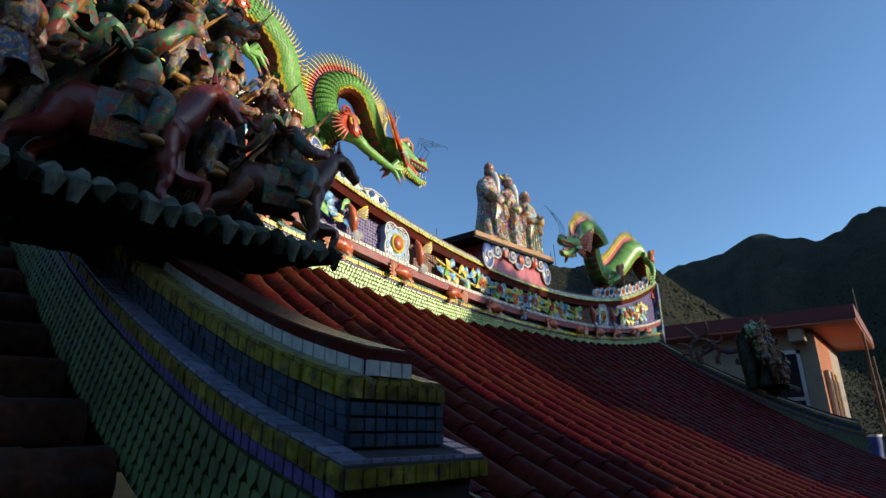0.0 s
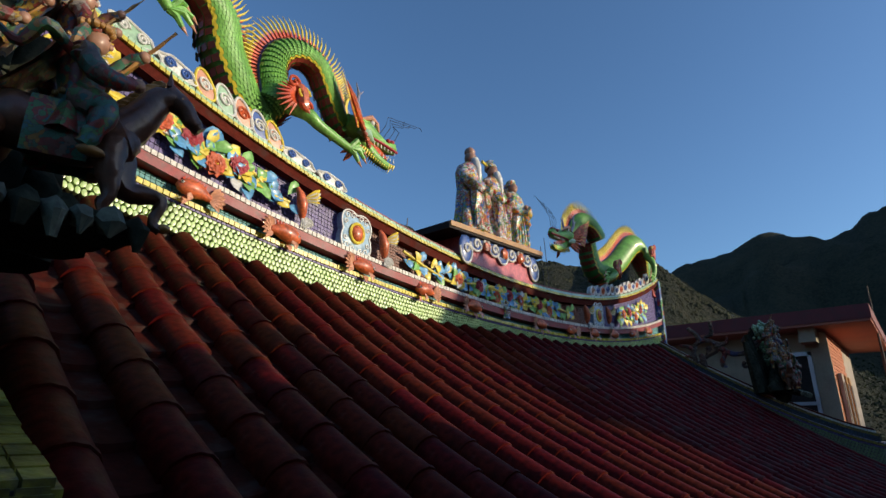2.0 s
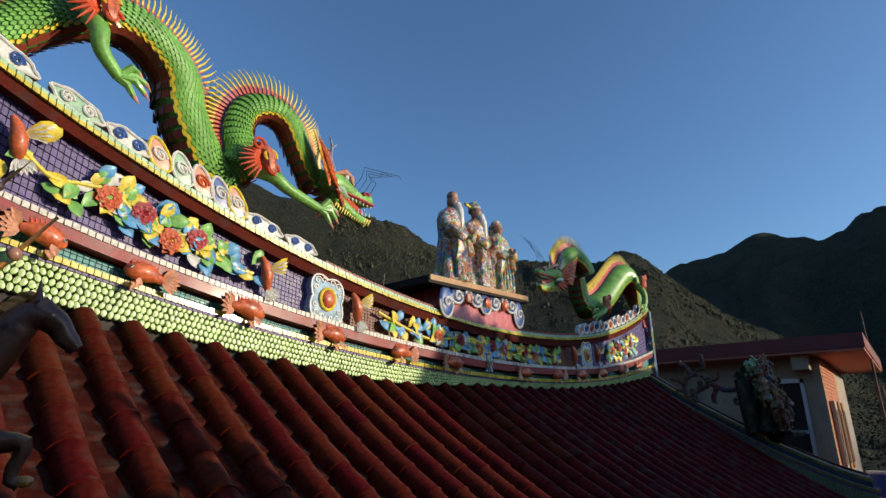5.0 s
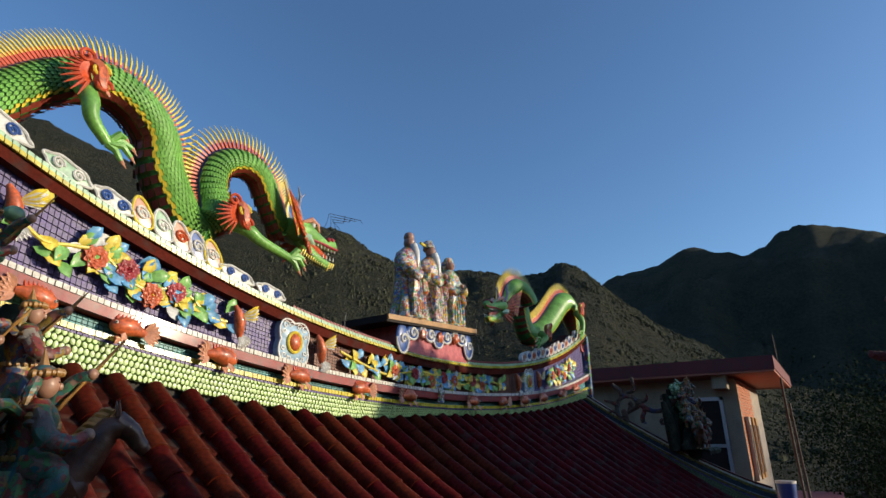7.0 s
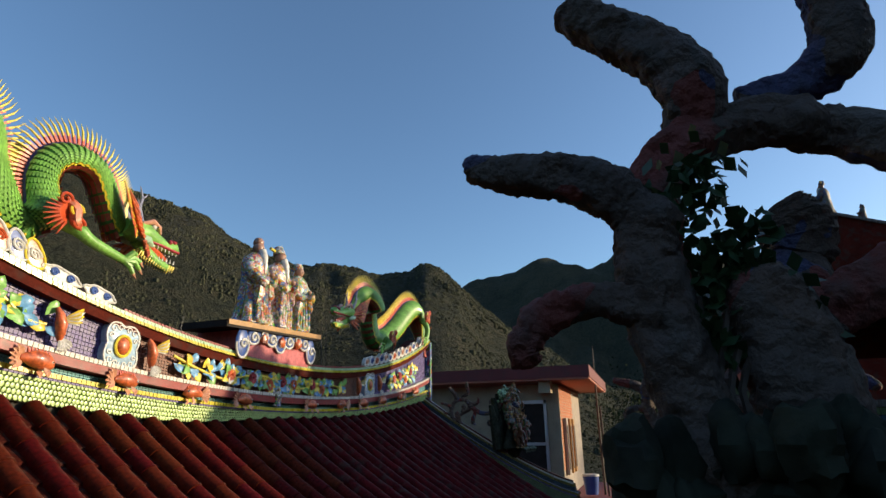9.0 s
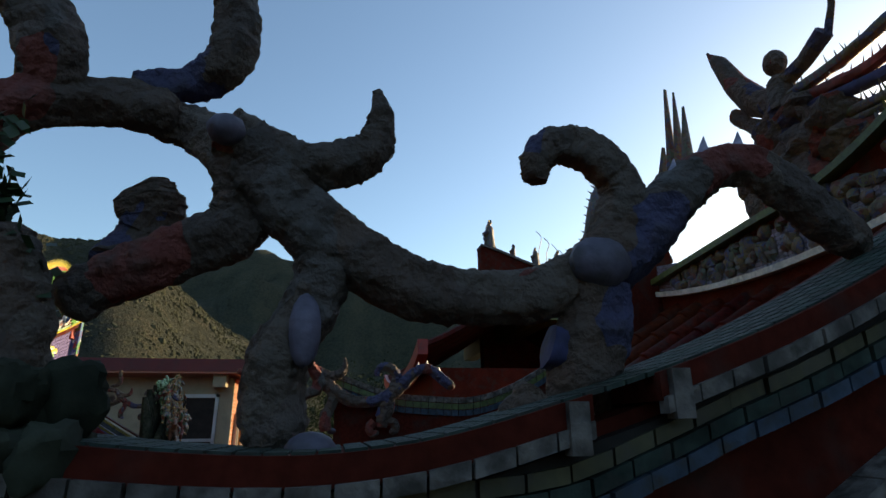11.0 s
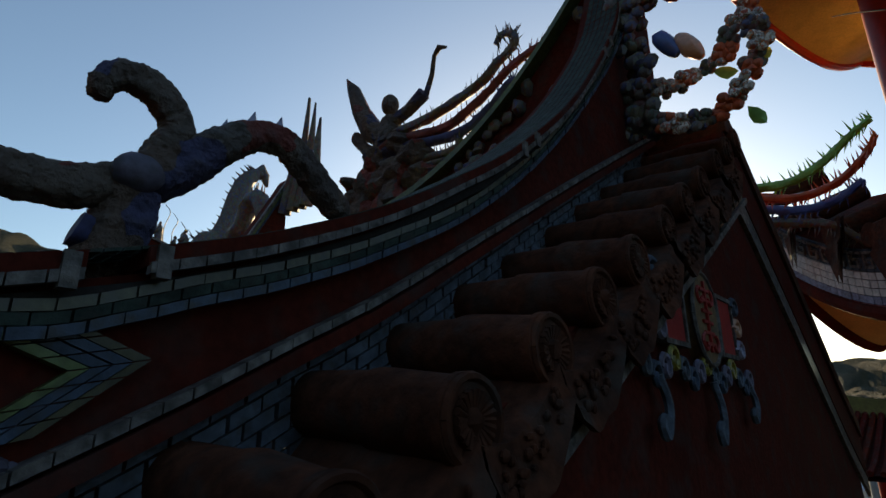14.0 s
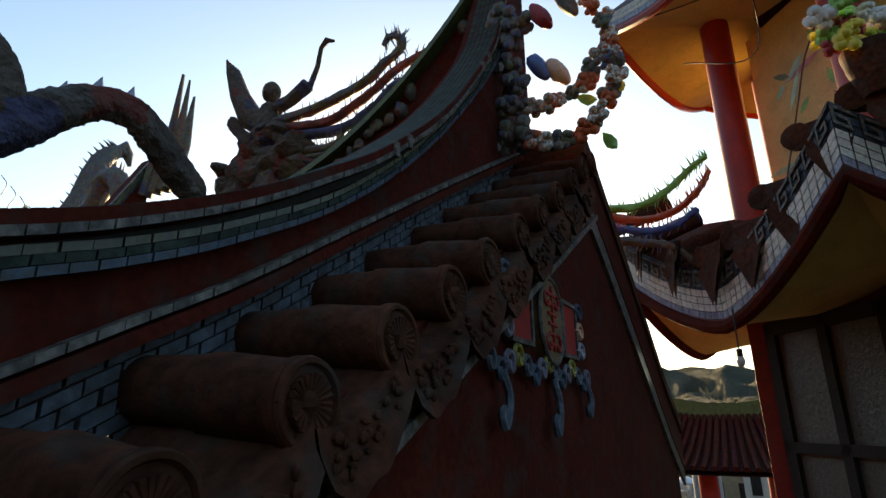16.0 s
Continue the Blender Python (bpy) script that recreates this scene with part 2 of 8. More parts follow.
m_robe2 = painted("red and white robe glaze", [WHT, RED, PNK, GRN, WHT, YEL, BLU], 23, 0.35, 3.1)
m_robe3 = painted("green and yellow robe glaze", [GRN, YEL, (0.2, 0.4, 0.3), WHT, ORG, BLU], 23, 0.35, 5.3)
# armour palette kept dark: the verge group's shade is in the colours
m_armour = painted("shade-darkened many-coloured armour glaze", [(0.03, 0.14, 0.08), (0.26, 0.04, 0.03), (0.03, 0.12, 0.13), (0.3, 0.15, 0.03), (0.07, 0.18, 0.06), (0.2, 0.13, 0.1), (0.2, 0.035, 0.03), (0.05, 0.15, 0.1)], 22, 0.4, 2.2)
m_cement = painted("weathered cement with worn red and blue paint", [(0.12, 0.075, 0.055), (0.2, 0.045, 0.035), (0.1, 0.07, 0.055), (0.06, 0.06, 0.12), (0.13, 0.095, 0.075), (0.085, 0.06, 0.05), (0.11, 0.09, 0.08), (0.1, 0.065, 0.05), (0.12, 0.085, 0.07)], 6, 0.9, 4.4, 0.05, 0.1)
m_relief = painted("dusty coloured relief", [(0.12, 0.1, 0.09), (0.16, 0.06, 0.05), (0.07, 0.08, 0.16), (0.16, 0.12, 0.06), (0.1, 0.13, 0.09), (0.16, 0.14, 0.12)], 16, 0.6, 7.7)
m_garland = painted("faded flower glaze", [WHT, (0.5, 0.4, 0.3), ORG, (0.3, 0.25, 0.2), (0.5, 0.1, 0.06), WHT, (0.2, 0.15, 0.1)], 30, 0.5, 1.3)


# ---- mesh helpers ----
class MeshData:
    xf = None

    def add(self, verts, faces, mi=0):
        o = len(self.v)
        self.v += [tuple(p) for p in verts]
        self.f += [tuple(i + o for i in f) for f in faces]
        self.mi += [mi] * len(faces)
        return self

    def hexa(self, p, mi=0):
        """Box from 8 corners: four below in a ring, four above."""
        return self.add(p, [(3, 2, 1, 0), (4, 5, 6, 7), (0, 1, 5, 4), (1, 2, 6, 5), (2, 3, 7, 6), (3, 0, 4, 7)], mi)

    def box(self, lo, hi, mi=0):
        (a, b, c), (d, e, f) = lo, hi
        return self.hexa([(a, b, c), (d, b, c), (d, e, c), (a, e, c), (a, b, f), (d, b, f), (d, e, f), (a, e, f)], mi)

    def grid(self, rows, mi=0, wrap=False, flip=False):
        n = len(rows[0])
        v = [p for r in rows for p in r]
        f = []
        for i in range(len(rows) - 1):
            for j in range(n if wrap else n - 1):
                k = (j + 1) % n
                q = (i * n + j, i * n + k, (i + 1) * n + k, (i + 1) * n + j)
                f.append(q[::-1] if flip else q)
        return self.add(v, f, mi)

    def tube(self, pts, radii, n=10, mi=0, flat=1.0, up=(0, 1, 0), rough=0.0, seed=0.0, cap=True, flute=0.0, grain=0.0):
        pts = [Vector(p) for p in pts]
        rows, u = [], Vector(up)
        for i, p in enumerate(pts):
            t = (pts[min(i + 1, len(pts) - 1)] - pts[max(i - 1, 0)]).normalized()
            u = (u - t * u.dot(t))
            u = u.normalized() if u.length > 1e-5 else t.orthogonal().normalized()
            w = t.cross(u)
            r = radii[i] if hasattr(radii, "__len__") else radii
            row = []
            for k in range(n):
                a = 2 * math.pi * k / n
                d = u * (math.cos(a) * flat) + w * math.sin(a)
                q = p + d * r * (1 + flute * math.cos(5 * a + 0.6))
                if rough:
                    q = q + d * (rough * noise.noise(q * (0.9 / max(r, 0.01)) + Vector((seed, 0, 0))) + 0.5 * rough * noise.noise(q * (2.6 / max(r, 0.01))))
                if grain:
                    q = q + d * (grain * (noise.noise(q * 26) + 0.7 * noise.noise(q * 55)))
                row.append(q)
            rows.append(row)
        if cap:
            rows = [[pts[0]] * n] + rows + [[pts[-1]] * n]
        return self.grid(rows, mi, wrap=True)

    def ball(self, c, r, mi=0, nu=10, nv=7, rot=None, rough=0.0):
        c, r = Vector(c), Vector(r if hasattr(r, "__len__") else (r, r, r))
        rows = []
        for i in range(nv + 1):
            t = math.pi * i / nv
            row = []
            for k in range(nu):
                a = 2 * math.pi * k / nu
                q = Vector((math.sin(t) * math.cos(a) * r.x, math.sin(t) * math.sin(a) * r.y, math.cos(t) * r.z))
                if rough:
                    q *= 1 + rough * noise.noise(q * (2.2 / max(r)) + c * 7)
                if rot:
                    q = rot @ q
                row.append(c + q)
            rows.append(row)
        return self.grid(rows, mi, wrap=True, flip=True)

    def cone(self, a, b, r, n=6, mi=0, r2=0.0):
        return self.tube([a, b], [r, r2 or r * 0.05], n, mi)

    def ribbon(self, ax, s0, s1, n, c0, c1, lo, hi, mi=0):
        """A bar that runs along x or y, between two lateral faces, with curved lower and upper edges."""
        rows = []
        for i in range(n + 1):
            s = s0 + (s1 - s0) * i / n
            a, b = lo(s), hi(s)
            ring = [(c0, a), (c1, a), (c1, b), (c0, b)]
            rows.append([(s, c, z) if ax == "x" else (c, s, z) for c, z in ring])
        self.grid(rows, mi, wrap=True, flip=(ax == "y"))
        m = len(self.v)
        k = len(rows) * 4
        self.f += [(m - k + 3, m - k + 2, m - k + 1, m - k), (m - 4, m - 3, m - 2, m - 1)]
        self.mi += [mi, mi]
        return self

    def tiles(self, ax, s0, s1, step, c0, c1, lo, hi, gap=0.12, mi=0, jit=0.0):
        """A row of separate tiles along such a bar."""
        n = max(1, round((s1 - s0) / step))
        st = (s1 - s0) / n
        for i in range(n):
            a, b = s0 + st * (i + gap / 2), s0 + st * (i + 1 - gap / 2)
            j = jit * random.uniform(-1, 1)
            p = [(a, c0, lo(a)), (b, c0, lo(b)), (b, c1 + j, lo(b)), (a, c1 + j, lo(a)), (a, c0, hi(a)), (b, c0, hi(b)), (b, c1 + j, hi(b)), (a, c1 + j, hi(a))]
            self.hexa(p if ax == "x" else [(q[1], q[0], q[2]) for q in p], mi)
        return self

    def mesh(self, name, mats, smooth=True):
        me = bpy.data.meshes.new(name)
        v = self.v if self.xf is None else [tuple(self.xf @ Vector(p)) for p in self.v]
        me.from_pydata(v, [], self.f)
        for m in mats if isinstance(mats, (list, tuple)) else [mats]:
            me.materials.append(m)
        me.polygons.foreach_set("material_index", self.mi)
        bm = bmesh.new()
        bm.from_mesh(me)
        bmesh.ops.remove_doubles(bm, verts=bm.verts, dist=1e-5)
        bmesh.ops.recalc_face_normals(bm, faces=bm.faces)
        bm.to_mesh(me)
        bm.free()
        if smooth:
            me.shade_smooth()
            me.set_sharp_from_angle(angle=radians(42))
        return me


def Mesh():
    m = MeshData()
    m.v, m.f, m.mi = [], [], []
    return m


def thing(name, label, category, group="", kind="", at=(0, 0, 0)):
    ob = new(name)
    ob.location = at
    return tagged(ob, label, category, group, kind)


def part(name, me, mats, parent, label="", smooth=True, kind=""):
    """One mesh object under a thing or a part, drawn in the world's metres or in its parent's."""
    ob = new(name, me.mesh(name, mats, smooth) if isinstance(me, MeshData) else me)
    ob.parent = parent
    return tagged(ob, label, "", "", kind)


def solo(name, me, mats, label, category, kind="", group="", smooth=True):
    return tagged(new(name, me.mesh(name, mats, smooth)), label, category, group, kind)


def spline(pts, n=6):
    """Catmull-Rom through points of any width."""
    P = [np.array(p, float) for p in pts]
    P = [2 * P[0] - P[1]] + P + [2 * P[-1] - P[-2]]
    out = []
    for i in range(1, len(P) - 2):
        for k in range(n):
            t = k / n
            a, b, c, d = P[i - 1], P[i], P[i + 1], P[i + 2]
            out.append(0.5 * (2 * b + (c - a) * t + (2 * a - 5 * b + 4 * c - d) * t * t + (3 * b - a - 3 * c + d) * t ** 3))
    out.append(P[-2])
    return out


def lerp(xs, ys):
    return lambda s: float(np.interp(s, xs, ys))


def curve(xs, ys):
    """Smooth line through a few heights."""
    q = spline(list(zip(xs, ys)), 8)
    X, Y = [p[0] for p in q], [p[1] for p in q]
    if X[0] > X[-1]:
        X, Y = X[::-1], Y[::-1]
    return lambda s: float(np.interp(s, X, Y))


def up(f, d):
    return lambda s: f(s) + d


# ---- ground, hills ----
near_hill = curve([-180, -120, -60, -20, 0, 5, 8, 12, 15, 18, 21, 24, 29, 34, 39, 45, 60, 72, 82, 110, 150, 180],
                 [9, 3, 1.0, 1.0, 3.5, 5.5, 7.5, 9.8, 12, 15.2, 16.6, 15.7, 16.0, 15.8, 16.7, 19.3, 22, 24.6, 25.6, 25, 14, 9])
far_hill = curve([-180, -120, -100, -92, -88, -85, -70, -40, -20, -12, -6.7, -2.3, 0, 2, 5, 8.3, 12.5, 16, 20, 40, 80, 180],
                [8, 4, 3.6, 3.9, 4.6, 4.4, 5, 9, 12.5, 14.2, 15.6, 17.1, 17.1, 16.2, 15.7, 17.0, 15.4, 14.4, 13, 11, 11, 8])
RN, RF = 230.0, 900.0
radii_ground = [0, 8, 16, 26, 40, 55, 70, 85, 100, 115, 130, 145, 160, 175, 190, 200, 210, 220, 230, 240, 260, 300, 360, 430, 500, 560, 620, 680, 730, 780, 820, 860, 900, 960, 1100, 1500, 2600, 4200]


def smooth01(t):
    t = min(1.0, max(0.0, t))
    return t * t * (3 - 2 * t)


def ground_point(r, az):
    """Court, near ridge and far mountain, by distance and bearing."""
    x, y = -4.7 + r * math.cos(radians(az)), -3.4 + r * math.sin(radians(az))
    hn = 7.7 + RN * math.tan(radians(near_hill(az) - 0.3))
    hf = 7.7 + RF * math.tan(radians(far_hill(az) - 0.3))
    n1 = noise.fractal(Vector((x * 0.012, y * 0.012, 1.3)), 1.0, 2.1, 6)
    n2 = noise.fractal(Vector((x * 0.004, y * 0.004, 5.1)), 1.0, 2.1, 6)
    up1 = smooth01((r - 38) / (RN - 38))
    z = hn * up1 ** 1.1 if r <= RN else hn * (1 - 0.5 * smooth01((r - RN) / 220))
    if r > RN:
        k = smooth01((r - 330) / (RF - 330))
        z = z * (1 - k) + hf * k ** 1.2 if r <= RF else hf * (1 - 0.4 * smooth01((r - RF) / 1500))
    amp = 10.0 * up1 * min(1.0, abs(r - RN) / 60) if r <= RN else 0
    crest = noise.fractal(Vector((az * 0.33, 0.5, r * 0.02)), 0.9, 2.2, 5)
    z += crest * (2.2 if r <= RN + 30 else 9.0) * up1
    if RN < r < RF:
        z += (abs(n2) * -90 + 15) * smooth01((r - 350) / 250) * min(1.0, max(0.0, (RF - r) / 250))
    return (x, y, max(0, z + n1 * amp) if r > 30 else 0)


rows = [[ground_point(r, -180 + i * 0.5) for i in range(720)] for r in radii_ground]
g = Mesh()
g.grid(rows, 0, wrap=True, flip=True)
m_ground = bpy.data.materials.new("scrub hillside and paved court")
m_ground.use_nodes = True
N, L = m_ground.node_tree.nodes, m_ground.node_tree.links
gb = N["Principled BSDF"]
gb.inputs["Roughness"].default_value = 0.95
gb.inputs["Specular IOR Level"].default_value = 0.1
geo, gn, gn2, gn3 = N.new("ShaderNodeNewGeometry"), N.new("ShaderNodeTexNoise"), N.new("ShaderNodeTexNoise"), N.new("ShaderNodeTexNoise")
for n, s in ((gn, 0.03), (gn2, 0.35), (gn3, 1.6)):
    n.inputs["Scale"].default_value, n.inputs["Detail"].default_value, n.inputs["Roughness"].default_value = s, 10, 0.65
    L.new(geo.outputs["Position"], n.inputs["Vector"])
gr = N.new("ShaderNodeValToRGB")
for i, (p, c) in enumerate(((0.32, (0.024, 0.03, 0.02)), (0.47, (0.056, 0.06, 0.04)), (0.6, (0.088, 0.082, 0.052)), (0.75, (0.115, 0.1, 0.068)))):
    if i > 1:
        gr.color_ramp.elements.new(p)
    gr.color_ramp.elements[i].position, gr.color_ramp.elements[i].color = p, (*c, 1)
mixn = N.new("ShaderNodeMixRGB")
mixn.inputs["Fac"].default_value = 0.6
L.new(gn.outputs["Fac"], mixn.inputs["Color1"]), L.new(gn2.outputs["Fac"], mixn.inputs["Color2"])
L.new(mixn.outputs[0], gr.inputs["Fac"]), L.new(gr.outputs[0], gb.inputs["Base Color"])
gbp = N.new("ShaderNodeBump")
gbp.inputs["Strength"].default_value, gbp.inputs["Distance"].default_value = 1.0, 4.0
gadd = N.new("ShaderNodeMath")
L.new(gn2.outputs["Fac"], gadd.inputs[0]), L.new(gn3.outputs["Fac"], gadd.inputs[1])
L.new(gadd.outputs[0], gbp.inputs["Height"]), L.new(gbp.outputs[0], gb.inputs["Normal"])
solo("ground", g, m_ground, "scrub-covered mountainside rising from a paved court", "ground", "structure")
# low shrubs that roughen the slopes and the crests
m_scrub = mat("hillside shrub", (0.06, 0.062, 0.038), 0.95, 0.5, 0.12, 0.3, 1.5)
m_scrub.node_tree.nodes["Principled BSDF"].inputs["Specular IOR Level"].default_value = 0.05
random.seed(5)
v, f = [], []
for k in range(13000):
    r = 70 + 165 * random.random() ** 0.6
    az = random.uniform(-5, 52) if k % 7 else random.uniform(-104, -70)
    c = Vector(ground_point(r, az))
    sz = random.uniform(0.2, 0.55) * (2.0 if random.random() < 0.05 else 1.0)
    o = len(v)
    ring = [(random.uniform(0.7, 1.2) * math.cos(a), random.uniform(0.7, 1.2) * math.sin(a)) for a in (math.pi * i / 3 for i in range(6))]
    v += [c + Vector((a * sz, b * sz, -0.5)) for a, b in ring] + [c + Vector((a * sz * 0.8, b * sz * 0.8, sz * random.uniform(0.2, 0.45))) for a, b in ring] + [c + Vector((0, 0, sz * 0.6))]
    f += [(o + i, o + (i + 1) % 6, o + 6 + (i + 1) % 6, o + 6 + i) for i in range(6)] + [(o + 6 + i, o + 6 + (i + 1) % 6, o + 12) for i in range(6)]
me = bpy.data.meshes.new("hillside_scrub")
me.from_pydata([tuple(p) for p in v], [], f)
me.materials.append(m_scrub)
tagged(new("hillside_scrub", me), "dense low green-brown shrubs covering the mountain slopes", "shrubs", kind="stuff")


# ---- main hall: roof and ridge ----
HX = 4.12


def cap_a(x):
    return 8.48 + 0.039 * x * x + 0.0006 * x ** 4


def white_a(x):
    return 8.17 + 0.023 * x * x + 0.0004 * x ** 4


def yellow_a(x):
    return 8.04 + 0.022 * x * x + 0.0002 * x ** 4


def far_rise(x):
    return 0.085 * smooth01((x + 1.4) / 1.6)


def roof_a(x, d):
    return 7.80 + far_rise(x) * max(0.0, 1 - d / 2.2) + 0.022 * x * x * max(0.0, 1 - d / 4) - 0.69 * d + 0.06 * d * d


EAVE_A = 2.75
hall = thing("roof_main_hall", "red glazed tile roof slope of the main hall", "roof", kind="structure")
m = Mesh()
rows = [[(-4.3 + 8.5 * i / 40, -EAVE_A * j / 24, roof_a(-4.3 + 8.5 * i / 40, EAVE_A * j / 24)) for i in range(41)] for j in range(25)]
m.grid(rows)
m.grid([[(x, y, z - 0.1) for x, y, z in r] for r in rows], flip=True)
m.grid([rows[-1], [(x, y, z - 0.1) for x, y, z in rows[-1]]])
back = [[(-4.3 + 8.5 * i / 20, 0.34 + 2.6 * j / 8, 7.95 - 1.3 * (j / 8)) for i in range(21)] for j in range(9)]
m.grid(back)
part("roof_deck", m, m_pan, hall)
m = Mesh()
for x0, x1 in ((-3.9, -3.75), (3.7, 3.85)):
    m.box((x0, -2.2, 0), (x1, 2.5, 6.5))
m.box((-3.75, -2.2, 0), (3.7, -2.05, 6.45))
m.box((-3.75, 2.35, 0), (3.7, 2.5, 6.45))
solo("wall_main_hall", m, m_maroon, "dark red plastered wall under the main hall roof", "wall", "structure", smooth=False)


def seg_mesh(name, length, r0, r1, material):
    s = Mesh()
    rws = []
    for k, (y, r) in enumerate(((0.0, r1), (-length * 0.93, r0), (-length * 0.93, r0 * 1.045), (-length, r0 * 1.045), (-length, r0 * 0.85))):
        rws.append([(r * math.cos(a), y, r * math.sin(a)) for a in (math.pi * (i / 8) * 1.16 - 0.25 for i in range(9))])
    s.grid(rws)
    return s.mesh(name, material)


PITCH = 0.217
seg = seg_mesh("roll_tile", 0.212, 0.06, 0.056, m_roll)
far_rolls = Mesh()
near_rolls = []
for i in range(40):
    x = -3.891 + PITCH * i
    if x > 3.9:
        break
    d0 = 0.0
    while d0 < EAVE_A - 0.05:
        sl = 0.69 - 0.12 * d0
        d1 = d0 + 0.2 / math.sqrt(1 + sl * sl)
        z0, z1 = roof_a(x, d0) + 0.035, roof_a(x, d1) + 0.035
        tilt = math.degrees(math.atan2(z0 - z1, d1 - d0))
        mw = pose(x + random.uniform(-1, 1) * 0.003, -d0, z0, tilt + random.uniform(-1, 1) * 0.5, 0, random.uniform(-1, 1) * 0.6)
        if i < 18:
            near_rolls.append(mw)
        else:
            far_rolls.add([mw @ v.co for v in seg.vertices], [tuple(p.vertices) for p in seg.polygons])
        d0 = d1
part("roll_tiles", far_rolls, m_roll, hall, kind="stuff")
# pan tiles: overlapping shallow troughs between the rolls
m = Mesh()
for i in range(40):
    x = -3.891 + PITCH * (i + 0.5)
    if x > 3.9:
        break
    for j in range(19):
        d0, d1 = 0.145 * j, 0.145 * (j + 1)
        a, b = roof_a(x, d0) + 0.004, roof_a(x, d1) + 0.022
        q = [[(x + u, -d, z + 0.012 * (u / 0.075) ** 2) for u in (-0.075, -0.035, 0, 0.035, 0.075)] for d, z in ((d0, a), (d1, b))]
        m.grid(q)
        m.grid([q[1], [(p[0], p[1], p[2] - 0.02) for p in q[1]]])
part("pan_tiles", m, m_pan, hall, kind="stuff")

ridge = thing("ridge_main_hall", "tall curved roof ridge clad in coloured mosaic and glazed tile bands", "roof ridge", kind="structure")
part("ridge_core", Mesh().ribbon("x", -HX, HX, 60, 0.03, 0.34, lambda x: 7.75 + 0.022 * x * x, up(cap_a, -0.03)), m_grout, ridge)
# scale tiles, four staggered rows
m = Mesh()
lo0 = lambda x: 7.86 + far_rise(x) + 0.022 * x * x
for r in range(5):
    n = int(2 * HX / 0.029)
    for i in range(n):
        x = -HX + 0.029 * (i + 0.5 * (r % 2) + 0.3) + random.uniform(-1, 1) * 0.002
        t0, t1 = lo0(x), yellow_a(x) - 0.03
        h = (t1 - t0) / 5
        z = t1 - h * r
        y = -0.012 + random.uniform(-1, 1) * 0.002
        w, hh, tl = random.uniform(0.0115, 0.0142), h * random.uniform(0.47, 0.58), random.uniform(-0.5, 0.5)
        ring = []
        for k in range(8):
            a = math.pi * k / 4
            u, v2 = w * math.cos(a), hh * math.sin(a)
            ring.append((x + u * math.cos(tl) - v2 * math.sin(tl), z - h * 0.5 + u * math.sin(tl) + v2 * math.cos(tl)))
        m.add([(a, y, b) for a, b in ring] + [(a, 0.03, b) for a, b in ring] + [(x, y - 0.003, z - h * 0.5)],
              [(k, (k + 1) % 8, 16) for k in range(8)] + [(k, k + 8, (k + 1) % 8 + 8, (k + 1) % 8) for k in range(8)])
part("oval_tiles", m, m_green, ridge, kind="stuff")
m = Mesh().tiles("x", -HX, HX, 0.034, 0.03, -0.03, up(yellow_a, -0.028), yellow_a, 0.14, jit=0.002)
part("yellow_tiles", m, m_yel, ridge, kind="stuff", smooth=False)
part("purple_line", Mesh().tiles("x", -HX, HX, 0.03, 0.03, -0.02, up(yellow_a, -0.042), up(yellow_a, -0.029), 0.14), m_purple, ridge, kind="stuff", smooth=False)
m = Mesh()
for k in range(3):
    f0 = lambda x, k=k: yellow_a(x) + 0.002 + (white_a(x) - 0.095 - yellow_a(x)) * k / 3
    f1 = lambda x, k=k: yellow_a(x) + (white_a(x) - 0.095 - yellow_a(x)) * (k + 1) / 3 - 0.002
    m.tiles("x", -HX, HX, 0.028, 0.03, 0.012, f0, f1, 0.14)
part("teal_tiles", m, m_teal, ridge, kind="stuff", smooth=False)
part("red_moulding", Mesh().ribbon("x", -HX, HX, 60, 0.03, -0.055, up(white_a, -0.085), up(white_a, -0.03)), m_redband, ridge)
part("white_tiles", Mesh().tiles("x", -HX, HX, 0.034, 0.03, -0.06, up(white_a, -0.028), white_a, 0.16, jit=0.002), m_white, ridge, kind="stuff", smooth=False)
mp, mt = Mesh(), Mesh()
for k in range(10):
    f0 = lambda x, k=k: white_a(x) + (cap_a(x) - 0.12 - white_a(x)) * (k + 0.07) / 10
    f1 = lambda x, k=k: white_a(x) + (cap_a(x) - 0.12 - white_a(x)) * (k + 0.93) / 10
    mp.tiles("x", -HX, -1.7, 0.027, 0.03, 0.016, f0, f1, 0.14, jit=0.0015)
    mp.tiles("x", 1.75, HX, 0.027, 0.03, 0.016, f0, f1, 0.14, jit=0.0015)
    mt.tiles("x", -1.7, 1.75, 0.027, 0.03, 0.016, f0, f1, 0.14, jit=0.0015)
part("purple_mosaic", mp, m_purple, ridge, kind="stuff", smooth=False)
part("brown_mosaic", mt, m_terra, ridge, kind="stuff", smooth=False)
part("maroon_cornice", Mesh().ribbon("x", -HX, HX, 60, 0.03, -0.045, up(cap_a, -0.12), up(cap_a, -0.055)), m_maroon, ridge)
part("cornice_tiles", Mesh().tiles("x", -HX, HX, 0.034, 0.03, -0.065, up(cap_a, -0.053), up(cap_a, -0.03), 0.14, jit=0.002), m_yel, ridge, kind="stuff", smooth=False)
part("cornice_tiles", Mesh().tiles("x", -HX, HX, 0.034, 0.03, -0.055, up(cap_a, -0.028), up(cap_a, -0.004), 0.14, jit=0.002), m_jade, ridge, kind="stuff", smooth=False)
part("ridge_cap", Mesh().ribbon("x", -HX, HX, 60, -0.04, 0.38, up(cap_a, -0.03), up(cap_a, 0.0)), m_maroon, ridge)
